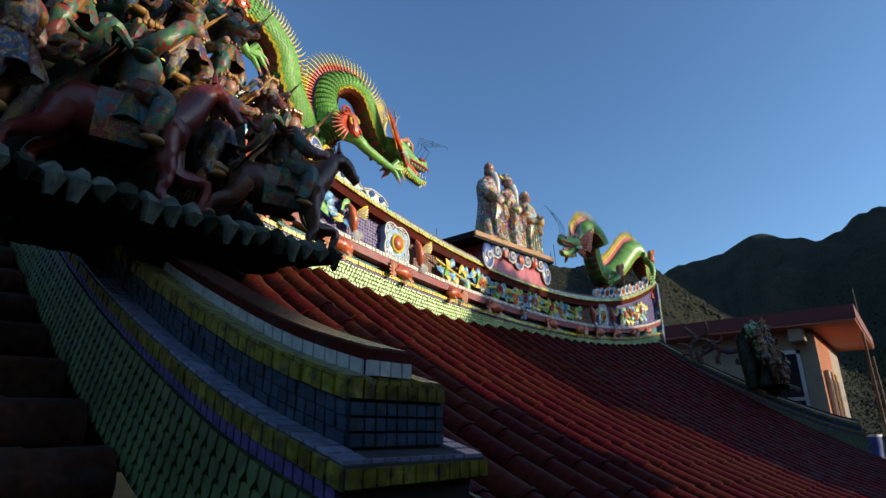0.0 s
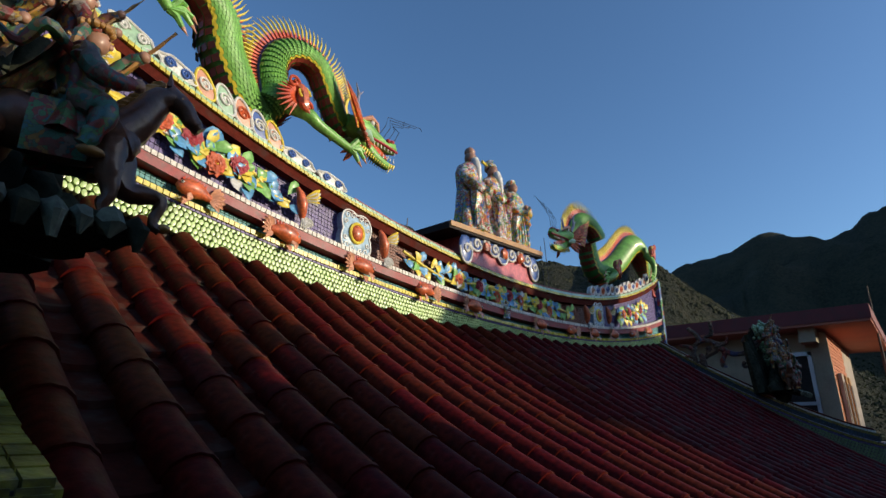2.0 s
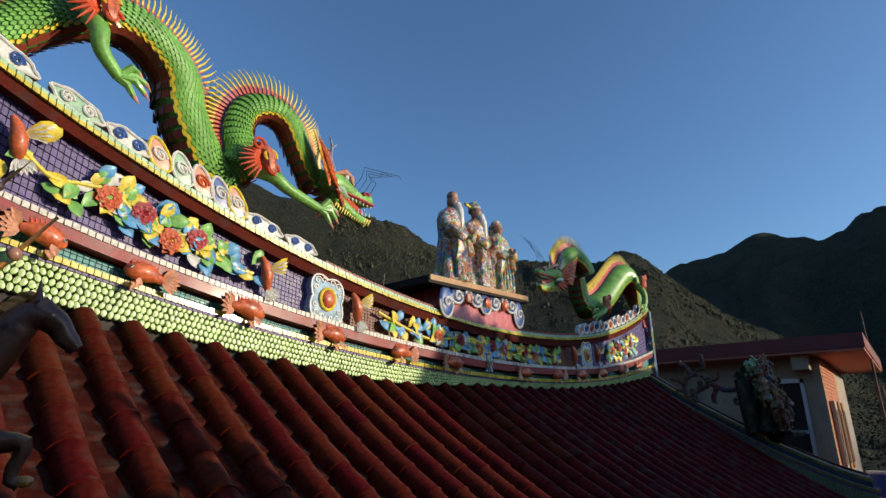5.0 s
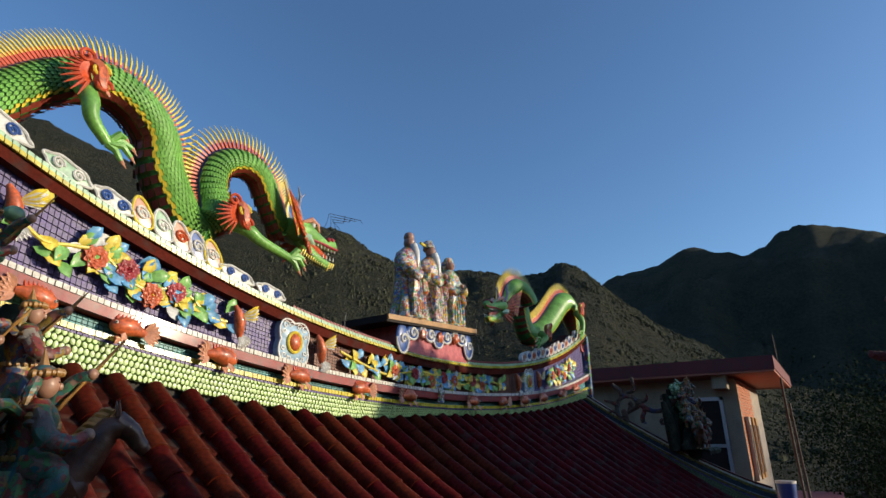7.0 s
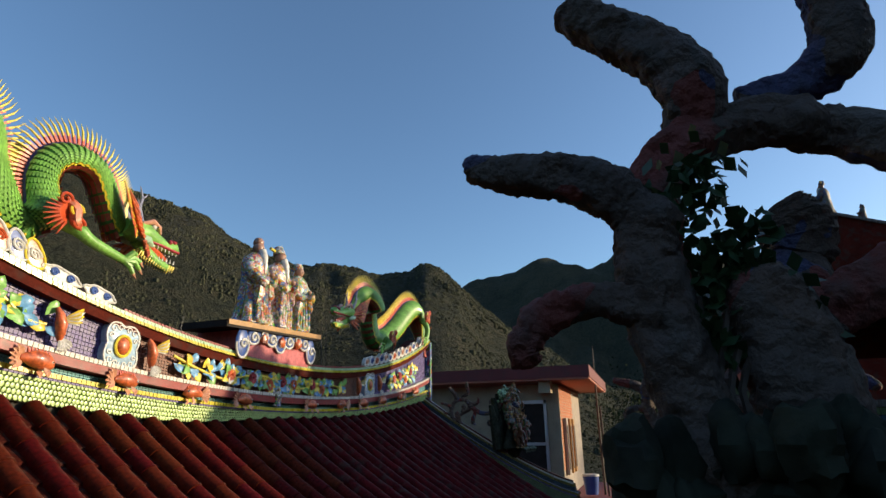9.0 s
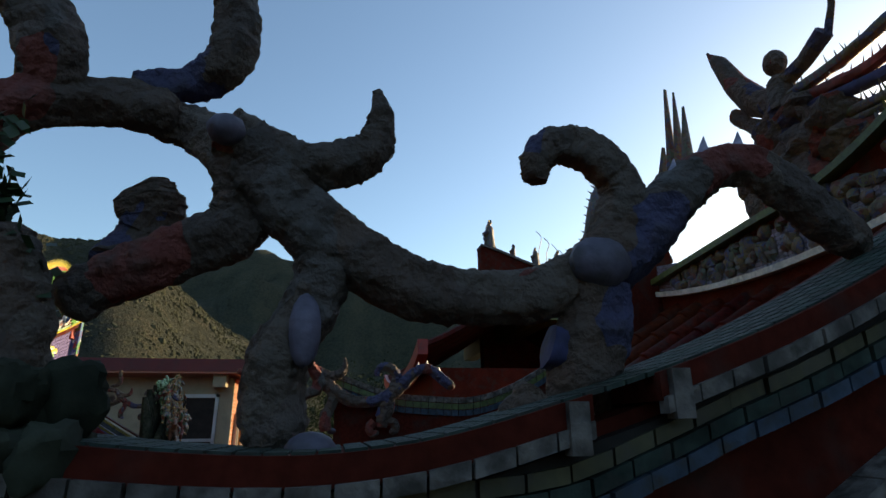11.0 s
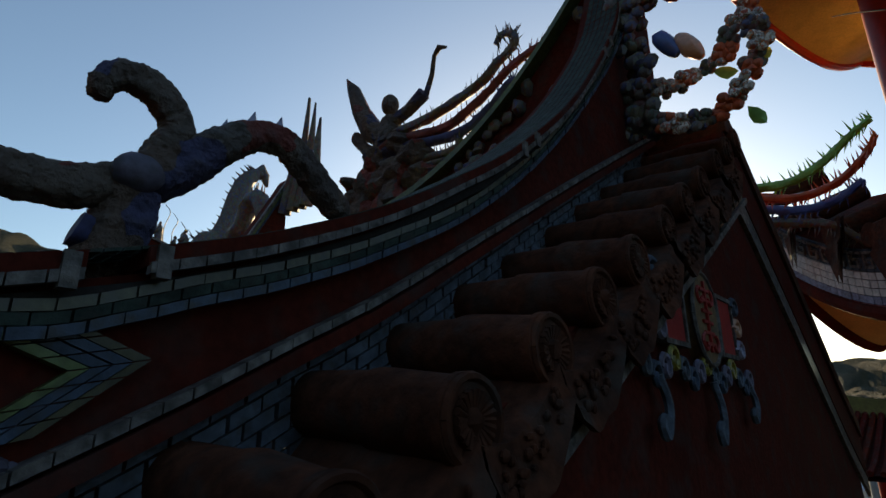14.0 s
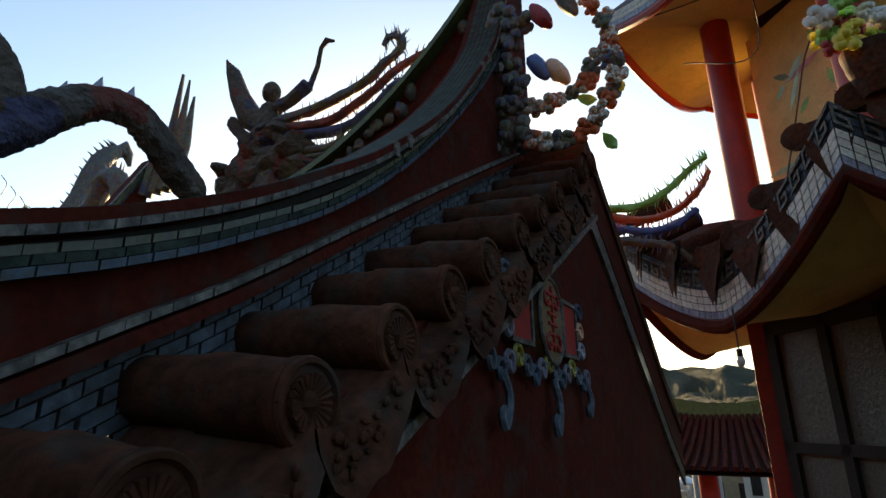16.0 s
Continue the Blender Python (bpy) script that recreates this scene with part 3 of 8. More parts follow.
part("cap_tiles", Mesh().tiles("x", -1.9, 1.9, 0.034, 0.0, -0.036, up(cap_a, 0.0), up(cap_a, 0.02), 0.14), m_redband, ridge, kind="stuff", smooth=False)
m_pier = painted("blue and white relief glaze", [(0.05, 0.1, 0.28), WHT, (0.1, 0.2, 0.4), GRN, (0.05, 0.1, 0.28), RED], 14, 0.4, 4.0)
for sx in (-1, 1):
    part("ridge_end_pier", Mesh().box((sx * HX - 0.02, -0.07, 8.0), (sx * (HX + 0.06), 0.36, cap_a(HX) - 0.06)), m_pier, ridge, smooth=False)


# ---- verges of the main hall ----
top_v = curve([0.3, 0.1, -0.55, -1.37, -2.0, -2.37], [8.6, 8.42, 7.98, 7.50, 7.20, 7.075])
Y0, Y1 = -2.37, 0.1
WV, YC = 0.87, 0.075


def verge(xc, outer):
    """Stepped verge of glazed tile courses; outer is the side of the gable, -1 or 1."""
    v = thing("verge_main_hall", "stepped roof verge of blue, yellow and lilac glazed tile courses", "roof verge", kind="structure")
    part("verge_core", Mesh().ribbon("y", Y0 + 0.02, Y1, 30, xc - 0.15 * WV, xc + 0.15 * WV, up(top_v, -0.42), up(top_v, -0.16)), m_grout, v)
    part("slab", Mesh().ribbon("y", Y0, Y1, 30, xc - 0.165 * WV, xc + 0.165 * WV, up(top_v, -0.165), up(top_v, -0.135)), m_grout, v)
    part("block", Mesh().ribbon("y", Y0 + 0.05, Y1, 30, xc - 0.11 * WV, xc + 0.11 * WV, up(top_v, -0.135), up(top_v, -0.045)), m_grout, v)
    part("red_cap", Mesh().ribbon("y", Y0 + YC, Y1, 30, xc - 0.055 * WV, xc + 0.055 * WV, up(top_v, -0.045), up(top_v, 0.0)), m_maroon, v)
    near = xc < 0
    q = Mesh()
    for s in (-WV, WV):
        q.tiles("y", Y0 + YC, Y1, 0.03, xc + s * 0.05, xc + s * 0.06, up(top_v, -0.042), up(top_v, -0.018), 0.14)
    part("white_course", q, m_white, v, kind="stuff", smooth=False)
    q = Mesh()
    for k in range(5):
        q.tiles("y", Y0 + YC, Y1, 0.02, xc + WV * (0.021 * k - 0.052), xc + WV * (0.021 * k - 0.034), up(top_v, 0.0), up(top_v, 0.004), 0.14)
    part("cap_mosaic", q, m_capred, v, kind="stuff", smooth=False)
    for s in (-WV, WV):
        q, b, l, w = Mesh(), Mesh(), Mesh(), Mesh()
        q.tiles("y", Y0 + 0.05, Y1, 0.026, xc + s * 0.105, xc + s * 0.12, up(top_v, -0.07), up(top_v, -0.046), 0.14, jit=0.003)
        q.tiles("y", Y0 + 0.05, Y1, 0.026, xc + s * 0.062, xc + s * 0.088, up(top_v, -0.045), up(top_v, -0.038), 0.16, jit=0.002)
        q.tiles("y", Y0 + 0.05, Y1, 0.026, xc + s * 0.091, xc + s * 0.117, up(top_v, -0.045), up(top_v, -0.038), 0.16, jit=0.002)
        for k in range(3):
            b.tiles("y", Y0 + 0.05, Y1, 0.023, xc + s * 0.105, xc + s * 0.115, up(top_v, -0.133 + 0.0205 * k), up(top_v, -0.1145 + 0.0205 * k), 0.17, jit=0.002)
        for k in range(2):
            l.tiles("y", Y0, Y1, 0.028, xc + s * (0.117 + 0.025 * k), xc + s * (0.14 + 0.025 * k), up(top_v, -0.135), up(top_v, -0.13), 0.2)
        w.tiles("y", Y0, Y1, 0.028, xc + s * 0.16, xc + s * 0.172, up(top_v, -0.163), up(top_v, -0.137), 0.16, jit=0.0015)
        part("yellow_course", q, m_moss, v, kind="stuff", smooth=False)
        part("blue_course", b, m_blue, v, kind="stuff", smooth=False)
        part("lilac_course", l, m_lilac, v, kind="stuff", smooth=False)
        part("slab_edge", w, m_moss, v, kind="stuff", smooth=False)
        p = Mesh().tiles("y", Y0 + 0.02, Y1, 0.022, xc + s * 0.145, xc + s * 0.158, up(top_v, -0.19), up(top_v, -0.17), 0.2)
        part("purple_course", p, m_purple, v, kind="stuff", smooth=False)
        gsc = Mesh()
        for r in range(6):
            for i in range(int((Y1 - Y0) / 0.03)):
                y = Y0 + 0.03 * (i + 0.5 * (r % 2) + 0.5)
                z = top_v(y) - 0.195 - 0.034 * r
                sl = top_v(y + 0.012) - top_v(y - 0.012)
                x0, x1 = xc + s * 0.15, xc + s * 0.162
                gsc.add([(x1, y - 0.0125, z - sl / 2), (x1, y + 0.0125, z + sl / 2), (x1 + s * 0.004, y + 0.012, z - 0.02 + sl / 2), (x1 + s * 0.006, y, z - 0.037), (x1 + s * 0.004, y - 0.012, z - 0.02 - sl / 2),
                         (x0, y - 0.0125, z - sl / 2), (x0, y + 0.0125, z + sl / 2), (x0, y, z - 0.037)], [(0, 1, 2, 3, 4), (0, 5, 6, 1), (2, 1, 6), (4, 5, 0), (3, 2, 6, 7), (4, 3, 7, 5)])
        part("scale_course", gsc, m_dgreen, v, kind="stuff", smooth=False)
    for k in range(8):
        for r in range(3):
            xa = xc + WV * (0.028 * k - 0.112)
            yb = Y0 + 0.046 + 0.025 * r
            zt = top_v(yb) - 0.042 + random.uniform(0, 0.003)
            part("yellow_tile", Mesh().box((xa + 0.002, yb, zt - 0.012), (xa + 0.026 * WV, yb + 0.022, zt)), m_moss, v, smooth=False)
    # end face
    f = [("blue_tile", m_blue, 9, 0.11, -0.133, -0.072, 3, Y0 + 0.05), ("yellow_tile", m_moss, 9, 0.115, -0.07, -0.046, 1, Y0 + 0.05), ("white_tile", m_white, 4, 0.055, -0.042, -0.016, 1, Y0 + YC), ("yellow_tile", m_moss, 12, 0.165, -0.163, -0.137, 1, Y0)]
    for nm, mm, n, hw, a, b2, rws, y in f:
        for k in range(n):
            for r in range(rws):
                hw_ = hw * WV
                xa, xb = xc - hw_ + 2 * hw_ * (k + 0.09) / n, xc - hw_ + 2 * hw_ * (k + 0.91) / n
                h = (b2 - a) / rws
                za, zb = top_v(y) + a + h * r + 0.0018, top_v(y) + a + h * (r + 1) - 0.0018
                part(nm, Mesh().box((xa, y - 0.008, za), (xb, y + 0.004, zb)), mm, v, smooth=False)
    part("slab_top", Mesh().tiles("x", xc - 0.165 * WV, xc + 0.165 * WV, 0.024, Y0 + 0.003, Y0 + 0.024, lambda x: top_v(Y0) - 0.135, lambda x: top_v(Y0) - 0.129, 0.2), m_lilac, v, kind="stuff", smooth=False)
    part("slab_top", Mesh().tiles("x", xc - 0.165 * WV, xc + 0.165 * WV, 0.024, Y0 + 0.027, Y0 + 0.048, lambda x: top_v(Y0) - 0.135, lambda x: top_v(Y0) - 0.129, 0.2), m_lilac, v, kind="stuff", smooth=False)
    # gable-side rolls
    for j in range(13):
        y = Y0 + 0.1 + 0.195 * j
        z = top_v(y) - 0.44
        q = Mesh()
        for k, (a, b2) in enumerate(((0.15, 0.3), (0.29, 0.44))):
            q.tube([(xc + outer * a, y, z), (xc + outer * b2, y, z - 0.01), (xc + outer * (b2 + 0.004), y, z - 0.01)], [0.058, 0.064, 0.045], 14, up=(0, 0, 1))
        q.ball((xc + outer * 0.446, y, z - 0.01), (0.012, 0.045, 0.045), nu=12, nv=8, rough=0.3)
        part("verge_roll", q, m_vergeroll, v)
    return v


verge(-4.175, -1)
verge(4.08, 1)


# ---- second hall, drawn in its own units and set down at its true size ----
KB = 0.4
XB = Matrix.Translation((-4.722, -3.659, 7.77)) @ Matrix.Scale(KB, 4) @ Matrix.Translation((4.722, 3.659, -7.77))


def MeshB():
    m = Mesh()
    m.xf = XB
    return m


BX, BC, BY, FX = -3.55, 0.8, -9.5, 3.4
white_b = curve([-2.9, -3.7, -4.14, -4.56, -4.88, -5.21, -5.68, -6.17, -6.83, -7.7, -8.57, -8.95, -9.3], [7.74, 7.64, 7.64, 7.74, 7.84, 7.97, 8.2, 8.5, 8.96, 9.75, 10.85, 11.6, 12.5])
blue_b = curve([-2.9, -3.7, -4.41, -4.7, -4.91, -5.24, -5.71, -6.46, -7.42, -8.55, -9.16, -9.4], [7.6, 7.5, 7.52, 7.6, 7.68, 7.8, 8.02, 8.47, 9.29, 10.56, 11.54, 12.1])
low_b = curve([-2.9, -4.0, -4.5, -4.96, -5.27, -5.73, -6.47, -7.89, -9.4], [6.6, 7.0, 7.22, 7.45, 7.62, 7.87, 8.33, 9.21, 10.12])


def roof_b(x, y):
    u, d = x - BC, y - BY
    return 9.32 + 0.04 * u * u - 0.67 * d + 0.0155 * d * d


def cap_b(x):
    u = x - BC
    return 10.2 + 0.11 * u * u + 0.0012 * u ** 4 if u < 0 else 10.2 - 0.08 * u


hall_b = thing("roof_second_hall", "red tile roof slope of the second hall in shade", "roof", kind="structure")
m = MeshB()
rows = [[(BX + (FX - BX) * i / 24, -4.6 + (BY + 4.6) * j / 16, roof_b(BX + (FX - BX) * i / 24, -4.6 + (BY + 4.6) * j / 16)) for i in range(25)] for j in range(17)]
m.grid(rows)
m.grid([[(x, y, z - 0.2) for x, y, z in r] for r in rows], flip=True)
m.grid([[(x, 2 * BY - y, z) for x, y, z in r] for r in rows])
part("roof_deck", m, m_pan, hall_b)
for i in range(13):
    x = BX + 0.55 + 0.5 * i
    q = MeshB()
    pts, rad = [], []
    for j in range(10):
        for e, r in ((0.0, 0.125), (0.44, 0.145), (0.46, 0.155), (0.49, 0.155)):
            y = BY + 4.9 * (j + e * 2) / 10
            if y < -4.6:
                pts.append((x, y, roof_b(x, y) + 0.06)), rad.append(r)
    q.tube(pts, rad, 10, up=(0, 0, 1))
    part("tile_roll", q, m_roll, hall_b)
m = MeshB()
m.box((-3.69, -13.6, -8.5), (3.3, -5.2, 6.6))
solo("wall_second_hall", m, m_maroon, "dark red wall under the second hall roof", "wall", "structure", smooth=False)

# gable wall, closed up to the verge
m = MeshB()
ys = [-5.0 - 0.45 * i for i in range(11)] + [-10.0 - 0.45 * i for i in range(10)]
rg = [low_b(y) - 0.5 if y > -9.5 else low_b(-19 - y) - 0.5 for y in ys]
m.grid([[(-4.25, y, z) for y, z in zip(ys, rg)], [(-4.25, y, -8.5) for y in ys]])
m.grid([[(-3.7, y, z) for y, z in zip(ys, rg)], [(-3.7, y, -8.5) for y in ys]], flip=True)
m.grid([[(-4.25, y, z) for y, z in zip(ys, rg)], [(-3.7, y, z) for y, z in zip(ys, rg)]])
gable = solo("wall_gable", m, m_maroon, "dark red brick gable wall of the second hall", "wall", "structure", smooth=False)


def verge_b(xc, out, full=True):
    """Verge with courses of small glazed bricks and, on its gable side, a row of round tile ends."""
    v = thing("verge_second_hall", "dark curved roof verge with courses of small glazed bricks", "roof verge", kind="structure")

    def side(a):
        return xc - out * 0.0 + out * a
    m = MeshB()
    m.ribbon("y", -9.4, -3.42, 60, side(0.02), side(-0.35), up(low_b, -0.3), up(white_b, -0.02))
    part("verge_core", m, m_maroon, v)
    m = MeshB()
    m.ribbon("y", -9.3, -4.72, 50, side(0.12), side(-0.3), up(white_b, -0.01), up(white_b, 0.05))
    m.ribbon("y", -4.56, -3.4, 16, side(0.12), side(-0.3), up(white_b, -0.01), up(white_b, 0.05))
    part("red_top", m, m_maroon, v)
    q = MeshB()
    for k in range(6):
        q.tiles("y", -9.2, -3.4, 0.05, side(0.1 - 0.06 * k), side(0.1 - 0.06 * k - 0.05), up(white_b, 0.045), up(white_b, 0.056), 0.14)
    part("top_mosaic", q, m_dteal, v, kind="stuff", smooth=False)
    # brick colours here already include part of the verge's shade
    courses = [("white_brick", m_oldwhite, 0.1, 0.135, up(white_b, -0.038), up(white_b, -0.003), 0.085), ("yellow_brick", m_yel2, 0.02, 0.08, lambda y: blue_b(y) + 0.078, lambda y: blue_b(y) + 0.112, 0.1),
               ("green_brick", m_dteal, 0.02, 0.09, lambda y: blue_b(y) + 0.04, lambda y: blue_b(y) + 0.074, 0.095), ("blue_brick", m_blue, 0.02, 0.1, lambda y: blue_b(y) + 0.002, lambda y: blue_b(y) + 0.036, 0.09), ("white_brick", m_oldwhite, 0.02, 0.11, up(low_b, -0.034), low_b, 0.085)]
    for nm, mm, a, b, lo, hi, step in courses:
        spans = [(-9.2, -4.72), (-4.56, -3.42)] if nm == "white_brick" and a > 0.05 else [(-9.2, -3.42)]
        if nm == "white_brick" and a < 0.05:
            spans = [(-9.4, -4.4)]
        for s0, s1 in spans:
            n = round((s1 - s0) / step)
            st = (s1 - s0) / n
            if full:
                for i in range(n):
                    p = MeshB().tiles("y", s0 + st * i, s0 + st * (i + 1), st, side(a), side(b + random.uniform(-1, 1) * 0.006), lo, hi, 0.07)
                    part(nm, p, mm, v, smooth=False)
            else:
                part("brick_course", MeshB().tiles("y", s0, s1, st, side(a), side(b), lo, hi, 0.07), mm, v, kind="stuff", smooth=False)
    part("red_rail", MeshB().ribbon("y", -9.4, -4.4, 40, side(0.02), side(0.13), up(low_b, -0.11), up(low_b, -0.05)), m_maroon, v)
    # dark band painted in for the shaded gap below the white bricks
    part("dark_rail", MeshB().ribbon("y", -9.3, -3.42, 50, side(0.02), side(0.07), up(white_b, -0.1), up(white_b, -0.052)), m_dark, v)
    for y in (-4.52, -4.76, -6.86, -7.02, -8.35, -8.5):
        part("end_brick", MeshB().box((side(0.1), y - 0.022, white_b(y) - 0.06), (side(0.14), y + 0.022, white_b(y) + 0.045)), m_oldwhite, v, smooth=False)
    # brick face under the rail
    q = MeshB()
    for r in range(9):
        q.tiles("y", -9.2 + 0.06 * (r % 2), -4.4 + 0.06 * (r % 2), 0.12, side(0.02), side(0.05), lambda y, r=r: low_b(y) - 0.155 - 0.06 * r, lambda y, r=r: low_b(y) - 0.104 - 0.06 * r, 0.1, jit=0.007)
    part("slate_brick_face", q, m_slate, v, kind="stuff", smooth=False)
    # round tile ends and drip plates
    for y, zc in ((-4.75, 7.17), (-5.22, 7.41), (-5.69, 7.65), (-6.14, 7.91), (-6.58, 8.17), (-7.09, 8.48), (-7.54, 8.77), (-8.01, 9.06), (-8.54, 9.4), (-9.0, 9.7), (-9.4, 9.95)):
        r = 0.13
        y, zc = y - 0.19, zc - 0.04
        q = MeshB()
        q.tube([(side(0.0), y, zc + 0.02), (side(0.42), y, zc - 0.01)], [r * 0.93, r * 0.97], 22, up=(0, 0, 1), rough=0.006)
        q.tube([(side(0.4), y, zc - 0.01), (side(0.405), y, zc - 0.01), (side(0.43), y, zc - 0.01), (side(0.75), y, zc - 0.05), (side(0.77), y, zc - 0.05), (side(0.795), y, zc - 0.05), (side(0.8), y, zc - 0.05)], [r * 0.9, r * 1.04, r * 1.06, r * 1.03, r * 1.1, r * 1.1, r * 1.02], 24, up=(0, 0, 1), rough=0.006)
        q.tube([(side(0.803), y + r * 0.97 * math.cos(k * 0.2618), zc - 0.05 + r * 0.97 * math.sin(k * 0.2618)) for k in range(25)], [0.015] * 25, 6, rough=0.003)
        roll = part("verge_roll", q, m_vergeroll, v)
        q = MeshB()
        for k in range(22):
            a = 2 * math.pi * k / 22
            q.tube([(side(0.8), y, zc - 0.05), (side(0.812), y + r * 0.68 * math.cos(a), zc - 0.05 + r * 0.68 * math.sin(a))], [0.007, 0.013], 6, rough=0.004)
        q.ball((side(0.8), y, zc - 0.05), (0.03, 0.045, 0.045), rough=0.5)
        part("flower_boss", q, m_vergeroll, roll)
        # drip plate between rolls, none past the peak
        if y < -9.1:
            continue
        rws = []
        for k in range(17):
            u = -1 + k / 8
            yy = y - 0.235 + u * 0.225
            zs = zc + 0.03 - 0.13 * u
            zt = zs - 0.09 + 0.08 * u * u
            zb = zt - 0.23 + 0.1 * u ** 4 + 0.012 * math.cos(u * 9.4)
            zm = zt + (zb - zt) * 0.6
            rws.append([(side(0.0), yy, zt + 0.03), (side(0.8), yy, zt), (side(0.83), yy, zt - 0.012), (side(0.85), yy, zm), (side(0.885), yy, zb), (side(0.86), yy, zb), (side(0.82), yy, zm), (side(0.79), yy, zt - 0.04), (side(0.0), yy, zt - 0.03)])
        q = MeshB()
        q.grid(rws, wrap=True)
        for k in range(26):
            u, w = random.uniform(-0.8, 0.8), random.uniform(0.15, 0.8)
            zt = zc + 0.03 - 0.13 * u - 0.09 + 0.08 * u * u
            q.ball((side(0.84 + 0.03 * w), y - 0.235 + u * 0.225, zt - w * 0.2), (0.012, random.uniform(0.012, 0.035), random.uniform(0.012, 0.025)), nu=6, nv=4)
        part("drip_plate", q, m_vergeroll, v)
    # panel with stepped brick chevron
    if full:
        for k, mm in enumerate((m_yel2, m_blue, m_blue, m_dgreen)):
            ay, az_ = -4.79 + 0.055 * k, 7.505 - 0.012 * k
            for ey, ez, n in ((0.21, 0.085, 3), (0.27, -0.22, 4)):
                ln = math.hypot(ey, ez)
                uy, uz = ey / ln, ez / ln
                for i in range(n):
                    a, b2 = ln * (i + 0.05) / n, ln * (i + 0.95) / n
                    quad = [(ay + uy * a, az_ + uz * a), (ay + uy * b2, az_ + uz * b2), (ay + uy * b2 + 0.048, az_ + uz * b2 - 0.01), (ay + uy * a + 0.048, az_ + uz * a - 0.01)]
                    p = MeshB()
                    p.hexa([(side(0.02), *c_) for c_ in quad] + [(side(0.07 + 0.006 * (k % 2)), *c_) for c_ in quad])
                    part("chevron_brick", p, mm, v, smooth=False)
        q = MeshB()
        for k in range(30):
            q.ball((side(0.03), -4.25 + random.uniform(-0.3, 0.4), 7.25 + random.uniform(-0.15, 0.12)), (0.035, random.uniform(0.02, 0.06), random.uniform(0.02, 0.05)), rough=0.4)
        part("relief_carving", q, m_mauve, v, kind="stuff")
    return v


verge_b(BX, -1)
top_f = curve([-4.0, -4.74, -5.35, -6.05, -6.76, -7.55, -8.1, -8.6, -9.0, -9.4, -9.6], [8.45, 8.2, 8.13, 8.13, 8.38, 8.88, 9.48, 10.15, 10.85, 11.6, 12.0])
low_f = curve([-4.0, -5.0, -5.93, -7.39, -9.01, -9.6], [6.7, 6.9, 7.3, 8.14, 9.01, 9.35])
vf = thing("verge_second_hall", "dark maroon far verge with pale glazed curved edging", "roof verge", kind="structure")
part("verge_core", MeshB().ribbon("y", -9.55, -4.0, 50, FX + 0.02, FX + 0.35, up(low_f, -0.5), up(top_f, -0.03)), m_maroon, vf)
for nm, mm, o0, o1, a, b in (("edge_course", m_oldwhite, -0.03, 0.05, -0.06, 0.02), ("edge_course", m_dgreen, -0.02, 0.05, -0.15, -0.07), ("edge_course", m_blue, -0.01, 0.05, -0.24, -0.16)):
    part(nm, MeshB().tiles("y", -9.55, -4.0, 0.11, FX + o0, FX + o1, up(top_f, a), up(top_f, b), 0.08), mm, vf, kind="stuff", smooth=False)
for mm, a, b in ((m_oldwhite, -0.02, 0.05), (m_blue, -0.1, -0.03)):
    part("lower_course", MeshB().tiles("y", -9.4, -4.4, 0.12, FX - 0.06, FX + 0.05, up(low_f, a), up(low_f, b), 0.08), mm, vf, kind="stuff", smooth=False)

# key-pattern border and lower edge of the gable
edge_g = curve([-5.0, -5.59, -6.24, -6.6, -8.0, -9.5], [6.72, 7.06, 7.42, 7.62, 8.4, 9.25])
bord = thing("gable_border", "painted key-pattern border edging the gable wall", "border", kind="structure")
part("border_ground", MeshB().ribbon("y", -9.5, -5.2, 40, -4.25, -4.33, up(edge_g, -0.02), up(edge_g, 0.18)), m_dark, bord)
part("border_edge", MeshB().ribbon("y", -9.5, -5.2, 40, -4.25, -4.37, up(edge_g, -0.05), up(edge_g, 0.0)), m_oldwhite, bord)
q = MeshB()
for i in range(21):
    y = -5.25 - 0.2 * i
    for a, b, c, d in ((0, 0.16, 0.02, 0.045), (0, 0.03, 0.02, 0.17), (0, 0.16, 0.145, 0.17), (0.06, 0.16, 0.08, 0.105), (0.13, 0.16, 0.08, 0.17)):
        q.ribbon("y", y - b, y - a, 1, -4.32, -4.355, up(edge_g, c), up(edge_g, d))
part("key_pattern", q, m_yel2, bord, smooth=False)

# ridge of the second hall
rb = thing("ridge_second_hall", "steeply curved shaded ridge with mosaic and relief frieze", "roof ridge", kind="structure")
XA, XE = BX - 0.05, FX - 0.05
part("ridge_core", MeshB().ribbon("x", XA, XE, 60, BY - 0.35, BY + 0.25, lambda x: roof_b(x, BY) - 0.2, up(cap_b, -0.04)), m_maroon, rb)
part("ridge_cap", MeshB().ribbon("x", XA, XE, 60, BY - 0.5, BY + 0.42, up(cap_b, -0.06), up(cap_b, 0.03)), m_dgreen, rb)
part("lower_moulding", MeshB().ribbon("x", XA, XE, 60, BY + 0.2, BY + 0.36, lambda x: roof_b(x, BY) + 0.16, lambda x: roof_b(x, BY) + 0.24), m_white, rb)
q = MeshB()
for k in range(8):
    q.tiles("x", XA, XE, 0.07, BY + 0.25, BY + 0.28, lambda x, k=k: roof_b(x, BY) + 0.26 + 0.055 * k, lambda x, k=k: roof_b(x, BY) + 0.305 + 0.055 * k, 0.14)
part("frieze_mosaic", q, m_lilac, rb, kind="stuff", smooth=False)
q = MeshB()
for k in range(150):
    x = random.uniform(XA + 0.2, XE - 0.2)
    lo, hi = roof_b(x, BY) + 0.3, cap_b(x) - 0.12
    if hi > lo + 0.1:
        q.ball((x, BY + 0.28, random.uniform(lo, hi)), (random.uniform(0.05, 0.12), 0.08, random.uniform(0.05, 0.12)), nu=7, nv=5, rough=0.4)
